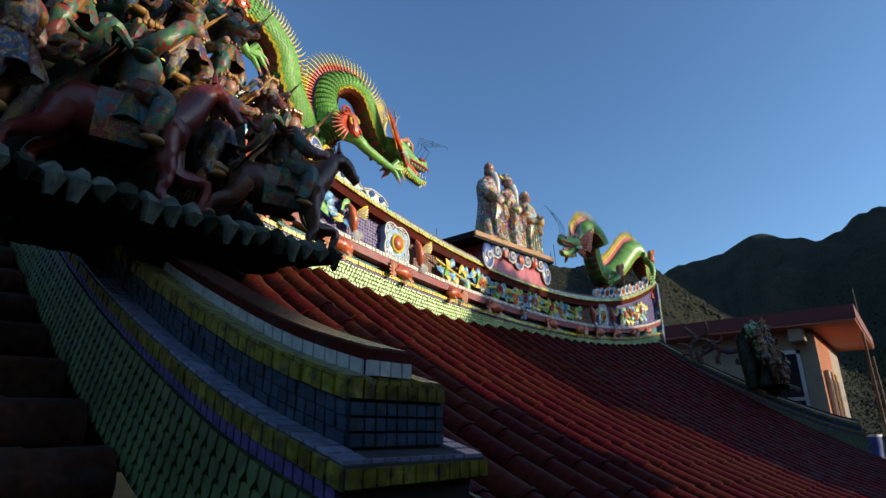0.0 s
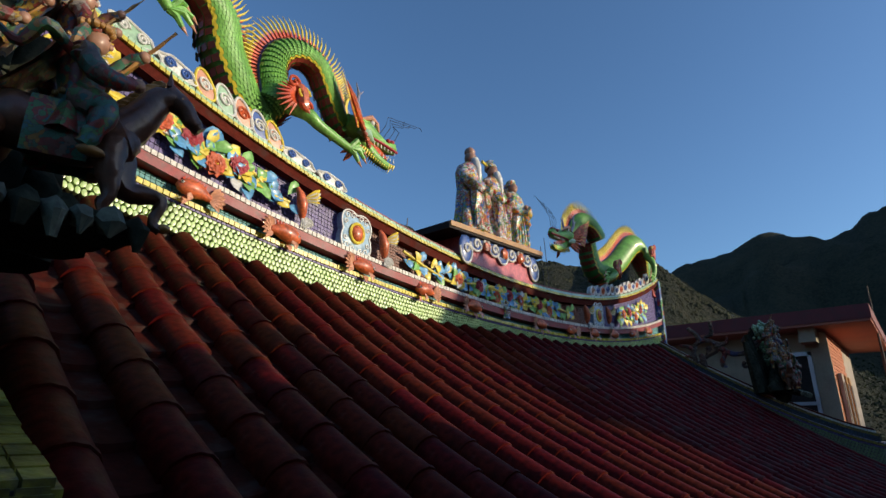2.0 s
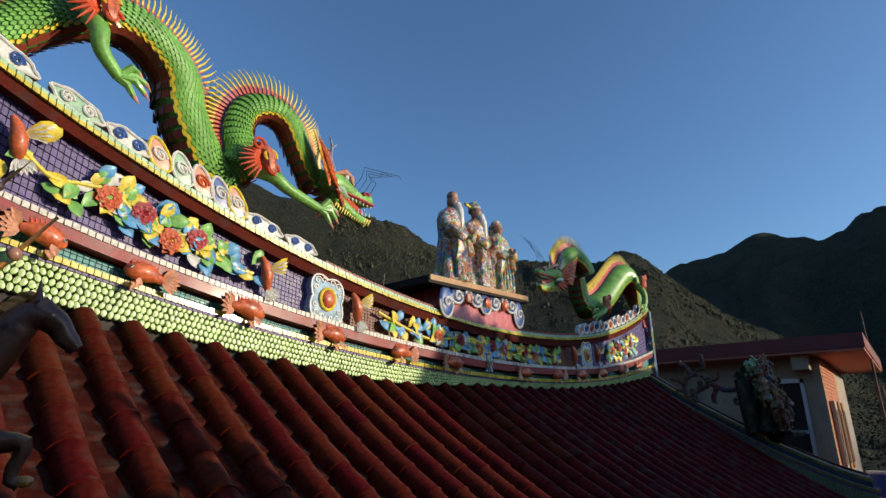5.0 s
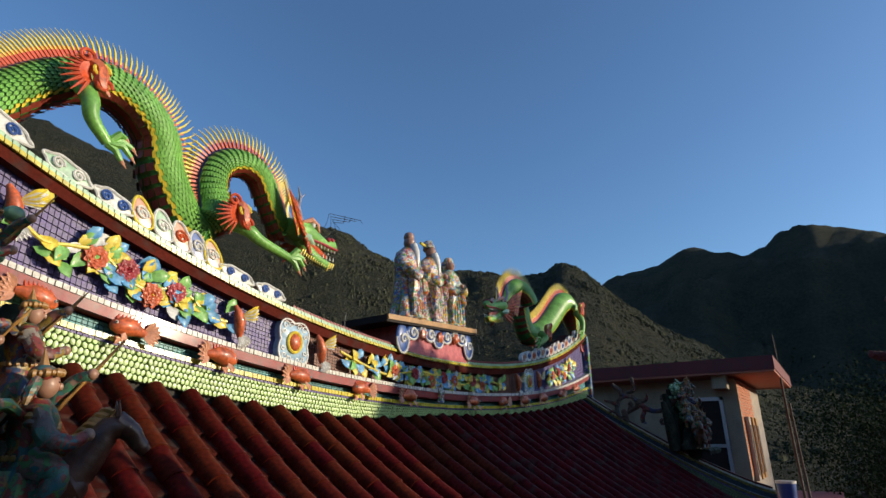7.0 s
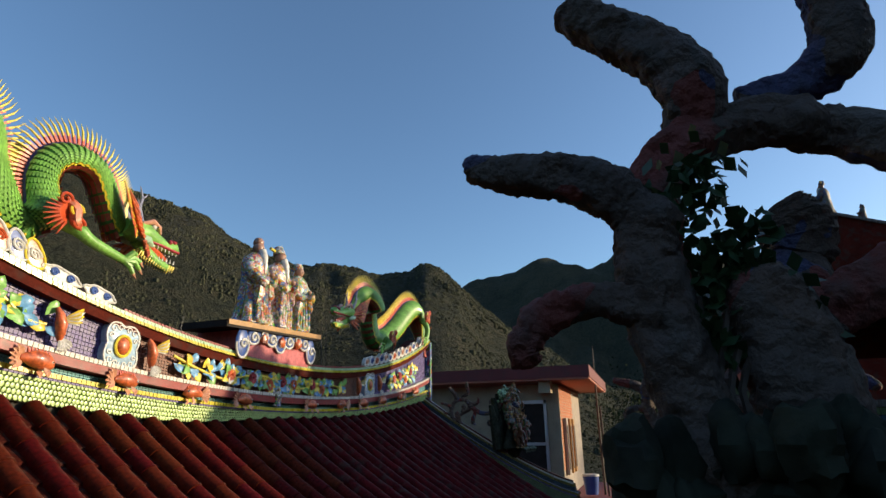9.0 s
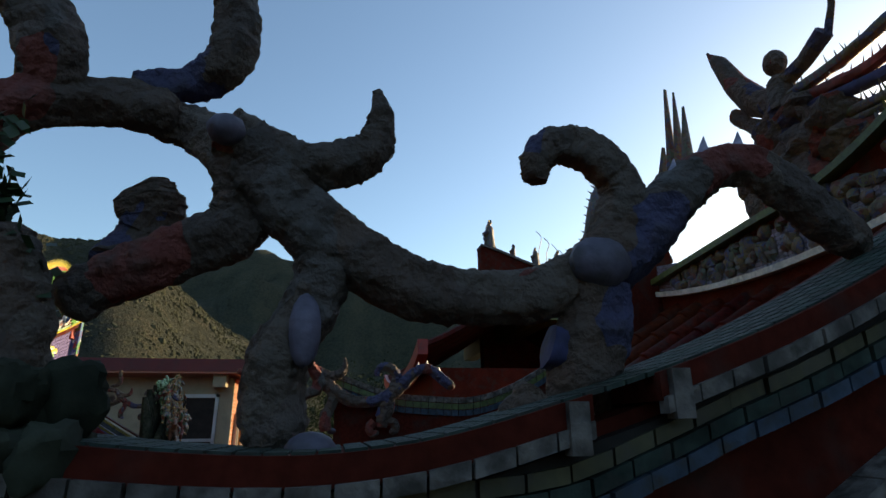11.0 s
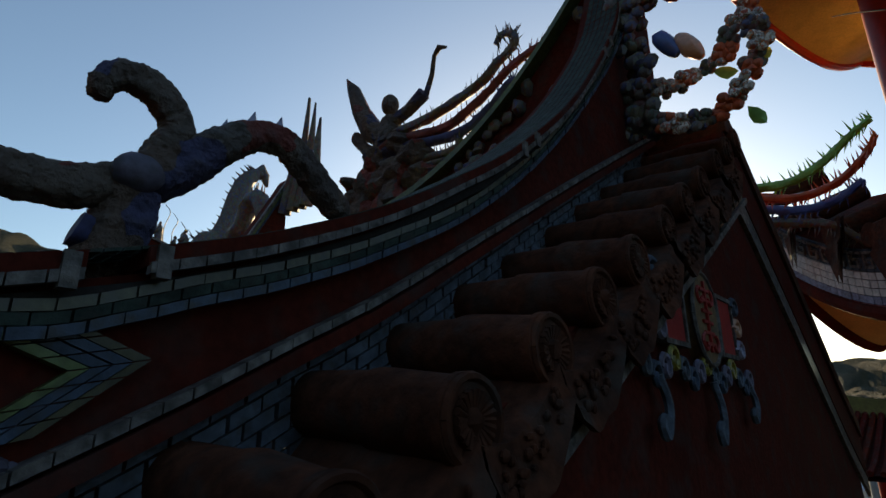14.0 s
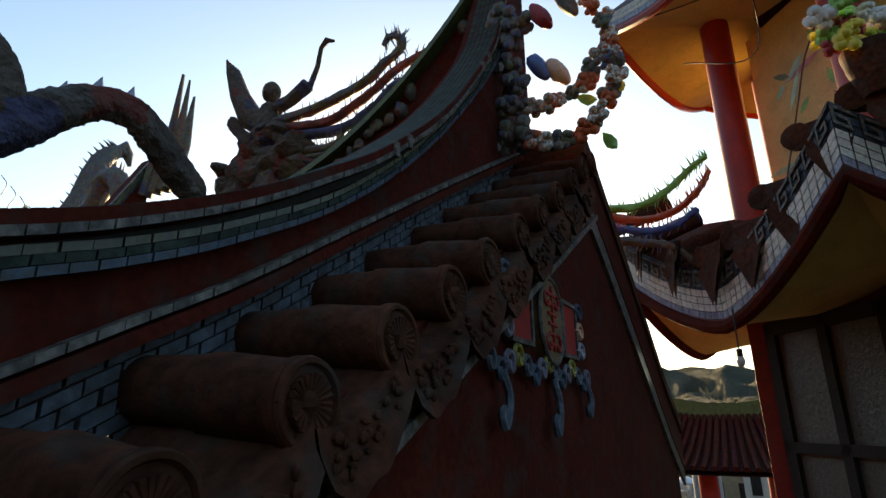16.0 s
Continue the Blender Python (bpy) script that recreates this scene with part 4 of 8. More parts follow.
part("frieze_relief", q, m_relief, rb)


# ---- scroll ornaments ----
def scroll(name, label, M, mats=(m_cement, m_cblue, m_cred)):
    """Curling cement scroll of a verge end, in the second hall's units, set by M."""
    v = thing(name, label, "roof ornament", "verge scrolls")
    X = -3.38

    def limb(nm, pts, mm=m_cement, rr=0.006, tip=0.35):
        """A limb through (y, z, radius) or (y, z, radius, x), its last points drawn in to a blunt tip."""
        c = spline(pts, 12)
        n = len(c)
        q = Mesh()
        q.xf = M
        rad = [p[2] * (1.0 if i < n - 5 else 1 - (1 - tip) * ((i - n + 6) / 5) ** 2) for i, p in enumerate(c)]
        q.tube([(p[3] if len(p) > 3 else X, p[0], p[1]) for p in c], rad, 30, flat=0.85, up=(1, 0, 0), rough=rr, seed=pts[0][0], flute=0.06, grain=0.007)
        return part(nm, q, mm, v)
    limb("horn", [(-3.05, 8.31, 0.06, -3.52), (-3.0, 8.36, 0.064, -3.54), (-2.91, 8.412, 0.062, -3.54), (-2.79, 8.442, 0.053, -3.54), (-2.7, 8.465, 0.042, -3.54), (-2.65, 8.505, 0.024, -3.54)])
    limb("trunk", [(-3.19, 7.64, 0.095, -3.52), (-3.18, 7.72, 0.086, -3.52), (-3.12, 7.86, 0.074, -3.52), (-3.09, 8.0, 0.074, -3.52), (-3.07, 8.13, 0.077, -3.52), (-3.07, 8.24, 0.072, -3.52), (-3.1, 8.34, 0.067, -3.52)])
    limb("arch", [(-3.08, 8.07, 0.062, -3.54), (-2.98, 8.1, 0.043, -3.54), (-2.9, 8.1, 0.041, -3.54), (-2.82, 8.07, 0.043, -3.54), (-2.78, 8.01, 0.039, -3.54), (-2.79, 7.96, 0.03, -3.54)])
    limb("horn", [(-3.22, 8.57, 0.072, -3.32), (-3.24, 8.68, 0.083, -3.37), (-3.18, 8.81, 0.082, -3.37), (-3.08, 8.91, 0.075, -3.37), (-2.99, 8.99, 0.068, -3.37), (-2.94, 9.07, 0.069, -3.37)])
    limb("ring", [(-3.07, 8.25, 0.071, -3.42), (-3.1, 8.42, 0.073, -3.37), (-3.2, 8.53, 0.074, -3.37), (-3.34, 8.6, 0.074, -3.29), (-3.48, 8.59, 0.074, -3.29), (-3.51, 8.59, 0.07, -3.24), (-3.62, 8.55, 0.077, -3.24), (-3.75, 8.4, 0.08, -3.34), (-3.77, 8.3, 0.084, -3.34), (-3.74, 8.22, 0.08, -3.34), (-3.65, 8.18, 0.074, -3.32), (-3.55, 8.13, 0.07, -3.32), (-3.44, 8.07, 0.064, -3.32), (-3.36, 8.01, 0.069, -3.32)])
    limb("knob", [(-3.43, 8.14, 0.068, -3.24), (-3.45, 8.24, 0.074, -3.14), (-3.47, 8.3, 0.086, -3.14), (-3.46, 8.36, 0.094, -3.14), (-3.45, 8.4, 0.074, -3.14), (-3.44, 8.42, 0.051, -3.14)], tip=0.7)
    limb("boss", [(-3.3, 7.5, 0.12, -3.45), (-3.33, 7.7, 0.12, -3.47), (-3.33, 7.86, 0.103, -3.49), (-3.32, 7.96, 0.1, -3.49), (-3.29, 8.08, 0.085, -3.49), (-3.26, 8.15, 0.063, -3.49)], tip=0.6)
    limb("horn", [(-3.38, 8.73, 0.044, -3.19), (-3.54, 8.75, 0.059, -3.19), (-3.64, 8.82, 0.075, -3.22), (-3.66, 8.95, 0.073, -3.22), (-3.64, 9.08, 0.065, -3.22), (-3.63, 9.27, 0.062, -3.22)])
    limb("horn", [(-3.71, 8.49, 0.071), (-3.8, 8.44, 0.08), (-3.91, 8.41, 0.067), (-4.01, 8.42, 0.065), (-4.09, 8.47, 0.059), (-4.12, 8.56, 0.041), (-4.11, 8.67, 0.02)])
    limb("body", [(-3.78, 8.4, 0.085), (-3.83, 8.34, 0.093), (-3.95, 8.24, 0.09), (-4.08, 8.15, 0.085), (-4.22, 8.08, 0.083), (-4.37, 8.06, 0.076), (-4.54, 8.07, 0.075), (-4.68, 8.12, 0.081), (-4.8, 8.19, 0.095), (-4.92, 8.29, 0.09), (-5.04, 8.41, 0.078), (-5.17, 8.5, 0.069), (-5.3, 8.52, 0.07), (-5.42, 8.45, 0.073), (-5.54, 8.35, 0.075), (-5.68, 8.25, 0.066)])
    limb("leg", [(-3.9, 8.28, 0.08), (-3.97, 8.18, 0.076), (-3.98, 8.1, 0.073), (-3.95, 8.0, 0.07), (-3.89, 7.89, 0.074), (-3.88, 7.79, 0.076), (-3.9, 7.68, 0.075)], tip=0.8)
    limb("curl", [(-4.75, 8.14, 0.085), (-4.81, 8.26, 0.074), (-4.85, 8.39, 0.067), (-4.81, 8.48, 0.068), (-4.73, 8.535, 0.066), (-4.64, 8.535, 0.058), (-4.585, 8.48, 0.046), (-4.58, 8.41, 0.04)], tip=0.8)
    limb("foot", [(-4.73, 8.1, 0.1), (-4.72, 7.97, 0.1), (-4.67, 7.84, 0.09), (-4.66, 7.72, 0.078)], tip=0.8)
    for c_, r_ in (((X - 0.07, -4.72, 8.15), (0.06, 0.09, 0.07)), ((X - 0.07, -3.72, 8.46), (0.05, 0.05, 0.04)), ((X - 0.06, -3.95, 7.95), (0.03, 0.04, 0.09)), ((X - 0.09, -3.98, 7.68), (0.04, 0.06, 0.04))):
        q = Mesh()
        q.xf = M
        q.ball(c_, r_, rough=0.08)
        part("glazed_petal", q, m_mauve, v, "dusty mauve glazed petal")
    for y, z in ((-5.03, 8.5), (-5.15, 8.59), (-5.28, 8.62), (-5.46, 8.52)):
        q = Mesh()
        q.xf = M
        q.cone((X, y, z - 0.05), (X, y - 0.01, z + 0.025), 0.03, 4)
        part("glass_shard", q, m_lilac, v, "pointed ceramic shard")
    # ragged coils of the foot and a flaking blue collar
    for pts, mm in (([(-4.55, 7.8), (-4.48, 7.72), (-4.52, 7.64), (-4.62, 7.66)], m_cement), ([(-4.74, 7.82), (-4.84, 7.76), (-4.84, 7.68), (-4.76, 7.66)], m_cement), ([(-4.58, 7.93), (-4.68, 7.9), (-4.8, 7.94)], m_cblue)):
        limb("coil", [(a, b, 0.06 - 0.007 * k) for k, (a, b) in enumerate(pts)], mm)
    return v


sc = scroll("verge_scroll", "weathered grey cement scroll ornament with flaking paint on a roof verge", XB)
mir = Matrix.Translation((2 * (-4.722 + KB * (-0.08 + 4.722)), 0, 0)) @ Matrix.Diagonal((-1, 1, 1, 1)) @ XB
scroll("verge_scroll", "small shaded cement scroll ornament on the far roof verge", mir)
# rock base under the scroll
rk_ = thing("ornament_rock", "mossy dark cement rocks at the foot of the verge scroll", "rock")
random.seed(17)
for k in range(120):
    q = MeshB()
    u = random.random()
    top = 7.84 - 0.12 * abs(u - 0.5)
    q.ball((-3.58 + random.uniform(-0.08, 0.1), -2.98 - 0.6 * u, random.uniform(7.3, top)), (random.uniform(0.04, 0.08), random.uniform(0.035, 0.07), random.uniform(0.04, 0.09)), nu=16, nv=12, rough=0.45)
    part("stone", q, m_rock, rk_)
# plant with dark leaves on the scroll
pl = thing("climbing_plant", "dark green leafy plant caught in the cement scroll", "plant")
q = MeshB()
for k in range(700):
    cx, cz = random.choice(((-3.2, 8.38), (-3.2, 8.16), (-3.3, 8.1), (-3.18, 8.0), (-3.26, 8.2), (-3.34, 8.02), (-3.12, 8.3)))
    y, z = cx + random.gauss(0, 0.03), cz + random.gauss(0, 0.045)
    x = -3.47 + random.uniform(-0.06, 0.02)
    a, ln = random.uniform(0, 6.28), random.uniform(0.025, 0.05)
    dy, dz = math.cos(a) * ln, math.sin(a) * ln
    q.add([(x, y, z), (x - 0.02, y + dy * 0.5 - dz * 0.28, z + dz * 0.5 + dy * 0.28), (x - 0.01, y + dy, z + dz), (x + 0.01, y + dy * 0.5 + dz * 0.28, z + dz * 0.5 - dy * 0.28)], [(0, 1, 2, 3)])
part("foliage", q, mat("dark leaf", (0.02, 0.055, 0.015), 0.5, 0.4, 10), pl)
q = MeshB()
for k in range(5):
    q.tube(spline([(-3.5, -3.1 - 0.06 * k, 8.1), (-3.52, -3.13 - 0.02 * k, 7.9), (-3.5, -3.06 - 0.05 * k, 7.7), (-3.5, -3.0, 7.5)], 5), 0.008, 5)
part("stem", q, m_wood, pl)


# ---- things on the main ridge ----
def rot_z(a):
    return Matrix.Rotation(a, 3, "Z")


NEAR_DRAGON = [(-4.15, 8.98, 0.07), (-4.1, 9.14, 0.1), (-3.97, 9.2, 0.115), (-3.84, 9.28, 0.118), (-3.71, 9.46, 0.12), (-3.54, 9.63, 0.123), (-3.35, 9.73, 0.128), (-3.16, 9.71, 0.132), (-2.98, 9.56, 0.134), (-2.92, 9.37, 0.135), (-2.83, 9.21, 0.137), (-2.73, 9.08, 0.135),
               (-2.61, 9.04, 0.125), (-2.545, 9.16, 0.11), (-2.585, 9.36, 0.1), (-2.545, 9.51, 0.096), (-2.42, 9.58, 0.094), (-2.27, 9.545, 0.092), (-2.155, 9.41, 0.09), (-2.05, 9.28, 0.084), (-1.95, 9.2, 0.075)]
FAR_DRAGON = [(-4.1, 9.25, 0.05), (-4.06, 9.42, 0.1), (-3.95, 9.62, 0.15), (-3.75, 9.74, 0.16), (-3.5, 9.68, 0.165), (-3.22, 9.5, 0.165), (-2.95, 9.3, 0.16), (-2.65, 9.12, 0.15), (-2.42, 9.08, 0.13), (-2.3, 9.22, 0.12), (-2.24, 9.42, 0.115), (-2.1, 9.58, 0.112), (-1.93, 9.62, 0.108), (-1.77, 9.52, 0.1), (-1.66, 9.38, 0.09), (-1.55, 9.28, 0.08), (-1.46, 9.22, 0.07)]


def dragon(label, sx, ctrl, hx=0.0, legs=(), dull=False, M=None):
    """Ridge dragon: its body winds along the ridge; sx is the side on which its tail lies, hx moves its head."""
    d = thing("dragon_statue", label, "dragon ornament", "ridge dragons")
    YD = 0.12
    s = spline(ctrl, 7)

    def P(x, y, z):
        q = Vector((-sx * x, y, z))
        return M @ q if M else q
    pts = [Vector((p[0], YD - 0.1 * math.exp(-((p[0] + 2.3) / 0.35) ** 2) * (1 if i > len(s) * 0.62 else -0.6), p[1])) for i, p in enumerate(s)]
    nrm, tan = [], []
    for i in range(len(pts)):
        t = (pts[min(i + 1, len(pts) - 1)] - pts[max(i - 1, 0)]).normalized()
        tan.append(t)
        nrm.append(Vector((-t.z, 0, t.x)).normalized())
    side = Vector((0, 1, 0))
    g = m_scale if not dull else m_rock
    b = Mesh()
    rows = []
    for i, p in enumerate(pts):
        r = s[i][2]
        rows.append([P(*(p + (nrm[i] * math.cos(a) + side * math.sin(a)) * r)) for a in (2 * math.pi * k / 16 for k in range(16))])
    b.grid(rows, 0, wrap=True)
    part("body", b, m_scale2 if not dull else m_relief, d)
    sc_, ye, be, fin, sp, vi = Mesh(), Mesh(), Mesh(), Mesh(), Mesh(), Mesh()
    L = [0.0]
    for i in range(1, len(pts)):
        L.append(L[-1] + (pts[i] - pts[i - 1]).length)
    X = np.array([[*p, *n, *t, q[2]] for p, n, t, q in zip(pts, nrm, tan, s)])

    def at(l):
        v = [np.interp(l, L, X[:, k]) for k in range(10)]
        return Vector(v[:3]), Vector(v[3:6]).normalized(), Vector(v[6:9]).normalized(), v[9]
    n = int(L[-1] / 0.033)
    for i in range(n):
        p, nn, t, r = at(i * 0.033)
        for k in range(-6, 7):
            for s2 in ((-1, 1) if dull is False else (-1,)):
                a = s2 * (1.3 + (k + 0.5 * (i % 2)) * 0.17)
                if abs(a) > 2.25 or abs(a) < 0.35:
                    continue
                dirv = nn * math.cos(a) + side * math.sin(a)
                tv = (nn * -math.sin(a) + side * math.cos(a))
                c = p + dirv * (r + 0.003)
                w = r * 0.084
                q = [c + tv * -w + t * 0.016 - dirv * 0.004, c + tv * w + t * 0.016 - dirv * 0.004, c + tv * w * 0.9 - t * 0.014 + dirv * 0.007, c - t * 0.028 + dirv * 0.012, c - tv * w * 0.9 - t * 0.014 + dirv * 0.007]
                (ye if abs(a) > 2.08 else sc_).add([P(*v) for v in q], [(0, 1, 2, 3, 4)])
        if i % 2 == 0:
            for a in (2.25, 2.6, 2.95, 3.3, 3.65):
                dirv = nn * math.cos(a + 0.17) + side * math.sin(a + 0.17)
                tv = nn * -math.sin(a) + side * math.cos(a)
                c = p + dirv * (r + 0.004)
                w = r * 0.18
                be.add([P(*v) for v in (c - tv * w, c + tv * w, c + tv * w + t * 0.05 + dirv * 0.012, c - tv * w + t * 0.05 + dirv * 0.012)], [(0, 1, 2, 3)])
    part("scale_coat", sc_, g, d, kind="stuff", smooth=False)
    part("scale_border", ye, m_spine if not dull else m_relief, d, kind="stuff", smooth=False)
    part("belly_plating", be, m_belly, d, kind="stuff", smooth=False)
    n = int(L[-1] / 0.0185)
    for i in range(2, n - 1):
        p, nn, t, r = at(i * 0.0185)
        k = min(1, (L[-1] - i * 0.0185) * 3 + 0.4)
        e = p + nn * (r - 0.006)
        h = 0.075 * k
        fin.hexa([P(*v) for v in (e - t * 0.0078 - side * 0.008, e + t * 0.0078 - side * 0.008, e + t * 0.0078 + side * 0.008, e - t * 0.0078 + side * 0.008,
                                 e - t * 0.017 - side * 0.006 + nn * h, e - t * 0.001 - side * 0.006 + nn * h, e - t * 0.001 + side * 0.006 + nn * h, e - t * 0.017 + side * 0.006 + nn * h)])
        c = e + nn * h * 0.75 - t * 0.01
        part("spine", Mesh().tube([P(*c), P(*(c + nn * 0.06 * k - t * 0.012)), P(*(c + nn * 0.12 * k - t * 0.04))], [0.0085, 0.0072, 0.001], 5), m_spine if not dull else m_relief, d)
        vi.hexa([P(*v) for v in (e - t * 0.017 - side * 0.035 - nn * 0.012, e + t * 0.017 - side * 0.035 - nn * 0.012, e + t * 0.017 + side * 0.035 - nn * 0.012, e - t * 0.017 + side * 0.035 - nn * 0.012,
                                e - t * 0.017 - side * 0.01 + nn * 0.012, e + t * 0.017 - side * 0.01 + nn * 0.012, e + t * 0.017 + side * 0.01 + nn * 0.012, e - t * 0.017 + side * 0.01 + nn * 0.012)])
    part("fin", fin, m_fin if not dull else m_relief, d, "red glazed back fin")
    part("back_stripe", vi, m_violet, d)
    # head
    hb = Mesh()
    hy = 0.02

    def hp(x, y, z):
        return P(x + hx, hy + y, z)
    hb.tube([hp(-1.98, 0, 9.25), hp(-1.9, 0, 9.24), hp(-1.8, 0, 9.25), hp(-1.68, 0, 9.22), hp(-1.58, 0, 9.2), hp(-1.5, 0, 9.215), hp(-1.46, 0, 9.2)], [0.06, 0.085, 0.085, 0.06, 0.045, 0.05, 0.02], 14)
    head = part("head", hb, m_scale if not dull else m_relief, d)
    jw = Mesh()
    jw.tube([hp(-1.85, 0, 9.18), hp(-1.76, 0, 9.12), hp(-1.66, 0, 9.07), hp(-1.56, 0, 9.045), hp(-1.49, 0, 9.06)], [0.05, 0.045, 0.04, 0.035, 0.012], 12)
    part("lower_jaw", jw, m_scale if not dull else m_relief, head)
    mo = Mesh()
    mo.tube([hp(-1.78, 0, 9.17), hp(-1.66, 0, 9.13), hp(-1.55, 0, 9.1)], [0.03, 0.032, 0.012], 8)
    part("tongue", mo, m_fin, head)
    te = Mesh()
    for i in range(7):
        x = -1.72 + 0.036 * i
        for y in (-0.035, 0.035):
            te.cone(hp(x, y, 9.185 - 0.004 * i), hp(x + 0.006, y, 9.145), 0.009, 5)
            te.cone(hp(x - 0.01, y, 9.075), hp(x - 0.005, y, 9.115), 0.008, 5)
    part("tooth_row", te, m_cloudw, head)
    ho = Mesh()
    for y in (-0.05, 0.05):
        ho.tube([hp(-1.88, y, 9.31), hp(-1.93, y * 1.3, 9.4), hp(-1.92, y * 1.4, 9.48), hp(-1.955, y * 1.5, 9.56)], [0.02, 0.016, 0.012, 0.003], 8)
        ho.tube([hp(-1.925, y * 1.3, 9.41), hp(-1.97, y * 1.6, 9.46)], [0.011, 0.003], 6)
        ho.tube([hp(-1.92, y * 1.4, 9.47), hp(-1.88, y * 1.5, 9.52)], [0.009, 0.003], 6)
    part("antler", ho, m_lilac, head, "pale blue branching horns")
    ey = Mesh()
    for y in (-0.06, 0.06):
        ey.ball(hp(-1.77, y, 9.3), 0.024)
        ey.ball(hp(-1.75, y * 1.2, 9.305), 0.012, 1)
    part("eye", ey, [m_cloudw, m_dark], head)
    no = Mesh()
    no.ball(hp(-1.52, 0, 9.25), (0.032, 0.045, 0.028), rough=0.3)
    no.ball(hp(-1.57, -0.03, 9.245), (0.02, 0.02, 0.02)), no.ball(hp(-1.57, 0.03, 9.245), (0.02, 0.02, 0.02))
    part("nose", no, m_petal, head)
    ma = Mesh()
    for i in range(9):
        a = i / 8
        for y in (-1, 1):
            o = hp(-1.93 + 0.015 * i, y * 0.07, 9.3 - 0.022 * i)
            e = hp(-2.1 + 0.03 * i, y * 0.15, 9.46 - 0.055 * i)
            mid = hp(-2.0 + 0.02 * i, y * 0.115, 9.38 - 0.04 * i)
            part("mane_tuft", Mesh().tube([o, mid, e], [0.018, 0.022, 0.003], 6), m_orange if not dull else m_relief, head)
    for y in (-1, 1):
        ea = Mesh()
        fan = [[hp(-1.93, y * 0.075, 9.27)] * 7, [hp(-1.95 - 0.02 * k, y * 0.12, 9.16 + 0.045 * k) for k in range(7)], [hp(-1.99 - 0.028 * k, y * (0.15 + 0.006 * (k % 2)), 9.13 + 0.062 * k) for k in range(7)]]
        ea.grid(fan).grid([[v + Vector((0, 0.006 * y, 0)) for v in r] for r in fan], flip=True)
        part("ear_fan", ea, m_orange if not dull else m_relief, head, "orange ribbed ear fan")
        for k in range(7):
            part("ear_rib", Mesh().tube([hp(-1.93, y * 0.08, 9.27), hp(-1.99 - 0.028 * k, y * 0.157, 9.13 + 0.062 * k)], [0.006, 0.004], 5), m_spine if not dull else m_relief, head)
        part("brow", Mesh().tube([hp(-1.86, y * 0.05, 9.3), hp(-1.79, y * 0.07, 9.335), hp(-1.72, y * 0.06, 9.31), hp(-1.68, y * 0.04, 9.27)], [0.014, 0.024, 0.02, 0.008], 8), m_cloudr, head)
        part("cheek", Mesh().tube([hp(-1.9, y * 0.07, 9.19), hp(-1.83, y * 0.085, 9.17), hp(-1.76, y * 0.07, 9.15)], [0.03, 0.035, 0.01], 8, rough=0.006), m_jade, head)
        part("lip", Mesh().tube([hp(-1.8, y * 0.05, 9.19), hp(-1.66, y * 0.045, 9.19), hp(-1.54, y * 0.045, 9.18), hp(-1.46, y * 0.02, 9.19)], [0.01, 0.012, 0.012, 0.01], 7), m_petal, head)
    be2 = Mesh()
    for i in range(16):
        x = -1.84 + 0.023 * i
        for y in (-0.02, 0.02):
            z = 9.14 - 0.05 * math.sin(i / 15 * 1.7)
            be2.cone(hp(x, y, z - 0.03), hp(x - 0.02, y * 1.5, z - 0.085), 0.012, 5)
    part("beard", be2, m_spine if not dull else m_relief, head, "yellow spiky beard")
    # legs with claws
    for (ax, az), (kx, kz), (fx, fz) in legs:
        lg = Mesh()
        lg.tube([P(*v) for v in spline([(ax, -0.04, az), ((ax + kx) / 2, -0.12, (az + kz) / 2), (kx, -0.13, kz), (fx, -0.12, fz)], 5)], [0.056 - 0.0018 * i for i in range(16)], 10)
        leg = part("leg", lg, m_scale if not dull else m_relief, d)
        for k in range(4):
            a = -0.9 + 0.6 * k
            q = [(fx, -0.12, fz), (fx + 0.07 * math.cos(a), -0.13 - 0.02 * (k % 2), fz + 0.06 * math.sin(a) + 0.02), (fx + 0.13 * math.cos(a), -0.13, fz + 0.09 * math.sin(a) - 0.005)]
            part("toe", Mesh().tube([P(*v) for v in q], [0.025, 0.02, 0.014], 7), m_scale, leg)
            part("claw", Mesh().cone(P(*q[2]), P(q[2][0] + 0.035, q[2][1], q[2][2] - 0.035), 0.013, 6), m_cloudr, leg, "pink pointed claw")
        fl = Mesh()
        for k in range(9):
            a = 2.2 + 0.28 * k
            fl.tube([P(ax, -0.11, az), P(ax + 0.07 * math.cos(a), -0.15, az + 0.07 * math.sin(a) + 0.02), P(ax + 0.15 * math.cos(a), -0.13, az + 0.13 * math.sin(a))], [0.018, 0.014, 0.002], 5)
        part("flame", fl, m_fin if not dull else m_relief, leg, "red and yellow flame tufts")
        pl_ = Mesh()
        pl_.tube([P(*v) for v in spline([(ax - 0.06, -0.125, az + 0.11), (ax + 0.03, -0.14, az + 0.07), (ax + 0.05, -0.15, az - 0.02), (ax + 0.1, -0.15, az - 0.07)], 4)], [0.02, 0.03, 0.04, 0.045, 0.045, 0.045, 0.04, 0.04, 0.035, 0.03, 0.02, 0.015, 0.01], 7)
        part("shoulder_scroll", pl_, m_orange if not dull else m_relief, leg)
        for k, (du, dw, r0) in enumerate(((-0.05, 0.1, 0.045), (0.03, 0.05, 0.05), (0.06, -0.03, 0.045))):
            sw = Mesh().tube([P(ax + du + r0 * (1 - i / 17) * math.cos(0.6 * i), -0.165, az + dw + r0 * (1 - i / 17) * math.sin(0.6 * i)) for i in range(14)], 0.01, 6)
            part("shoulder_curl", sw, m_spine if k == 1 else m_fin, leg)
    # whiskers and tail points
    wh = Mesh()
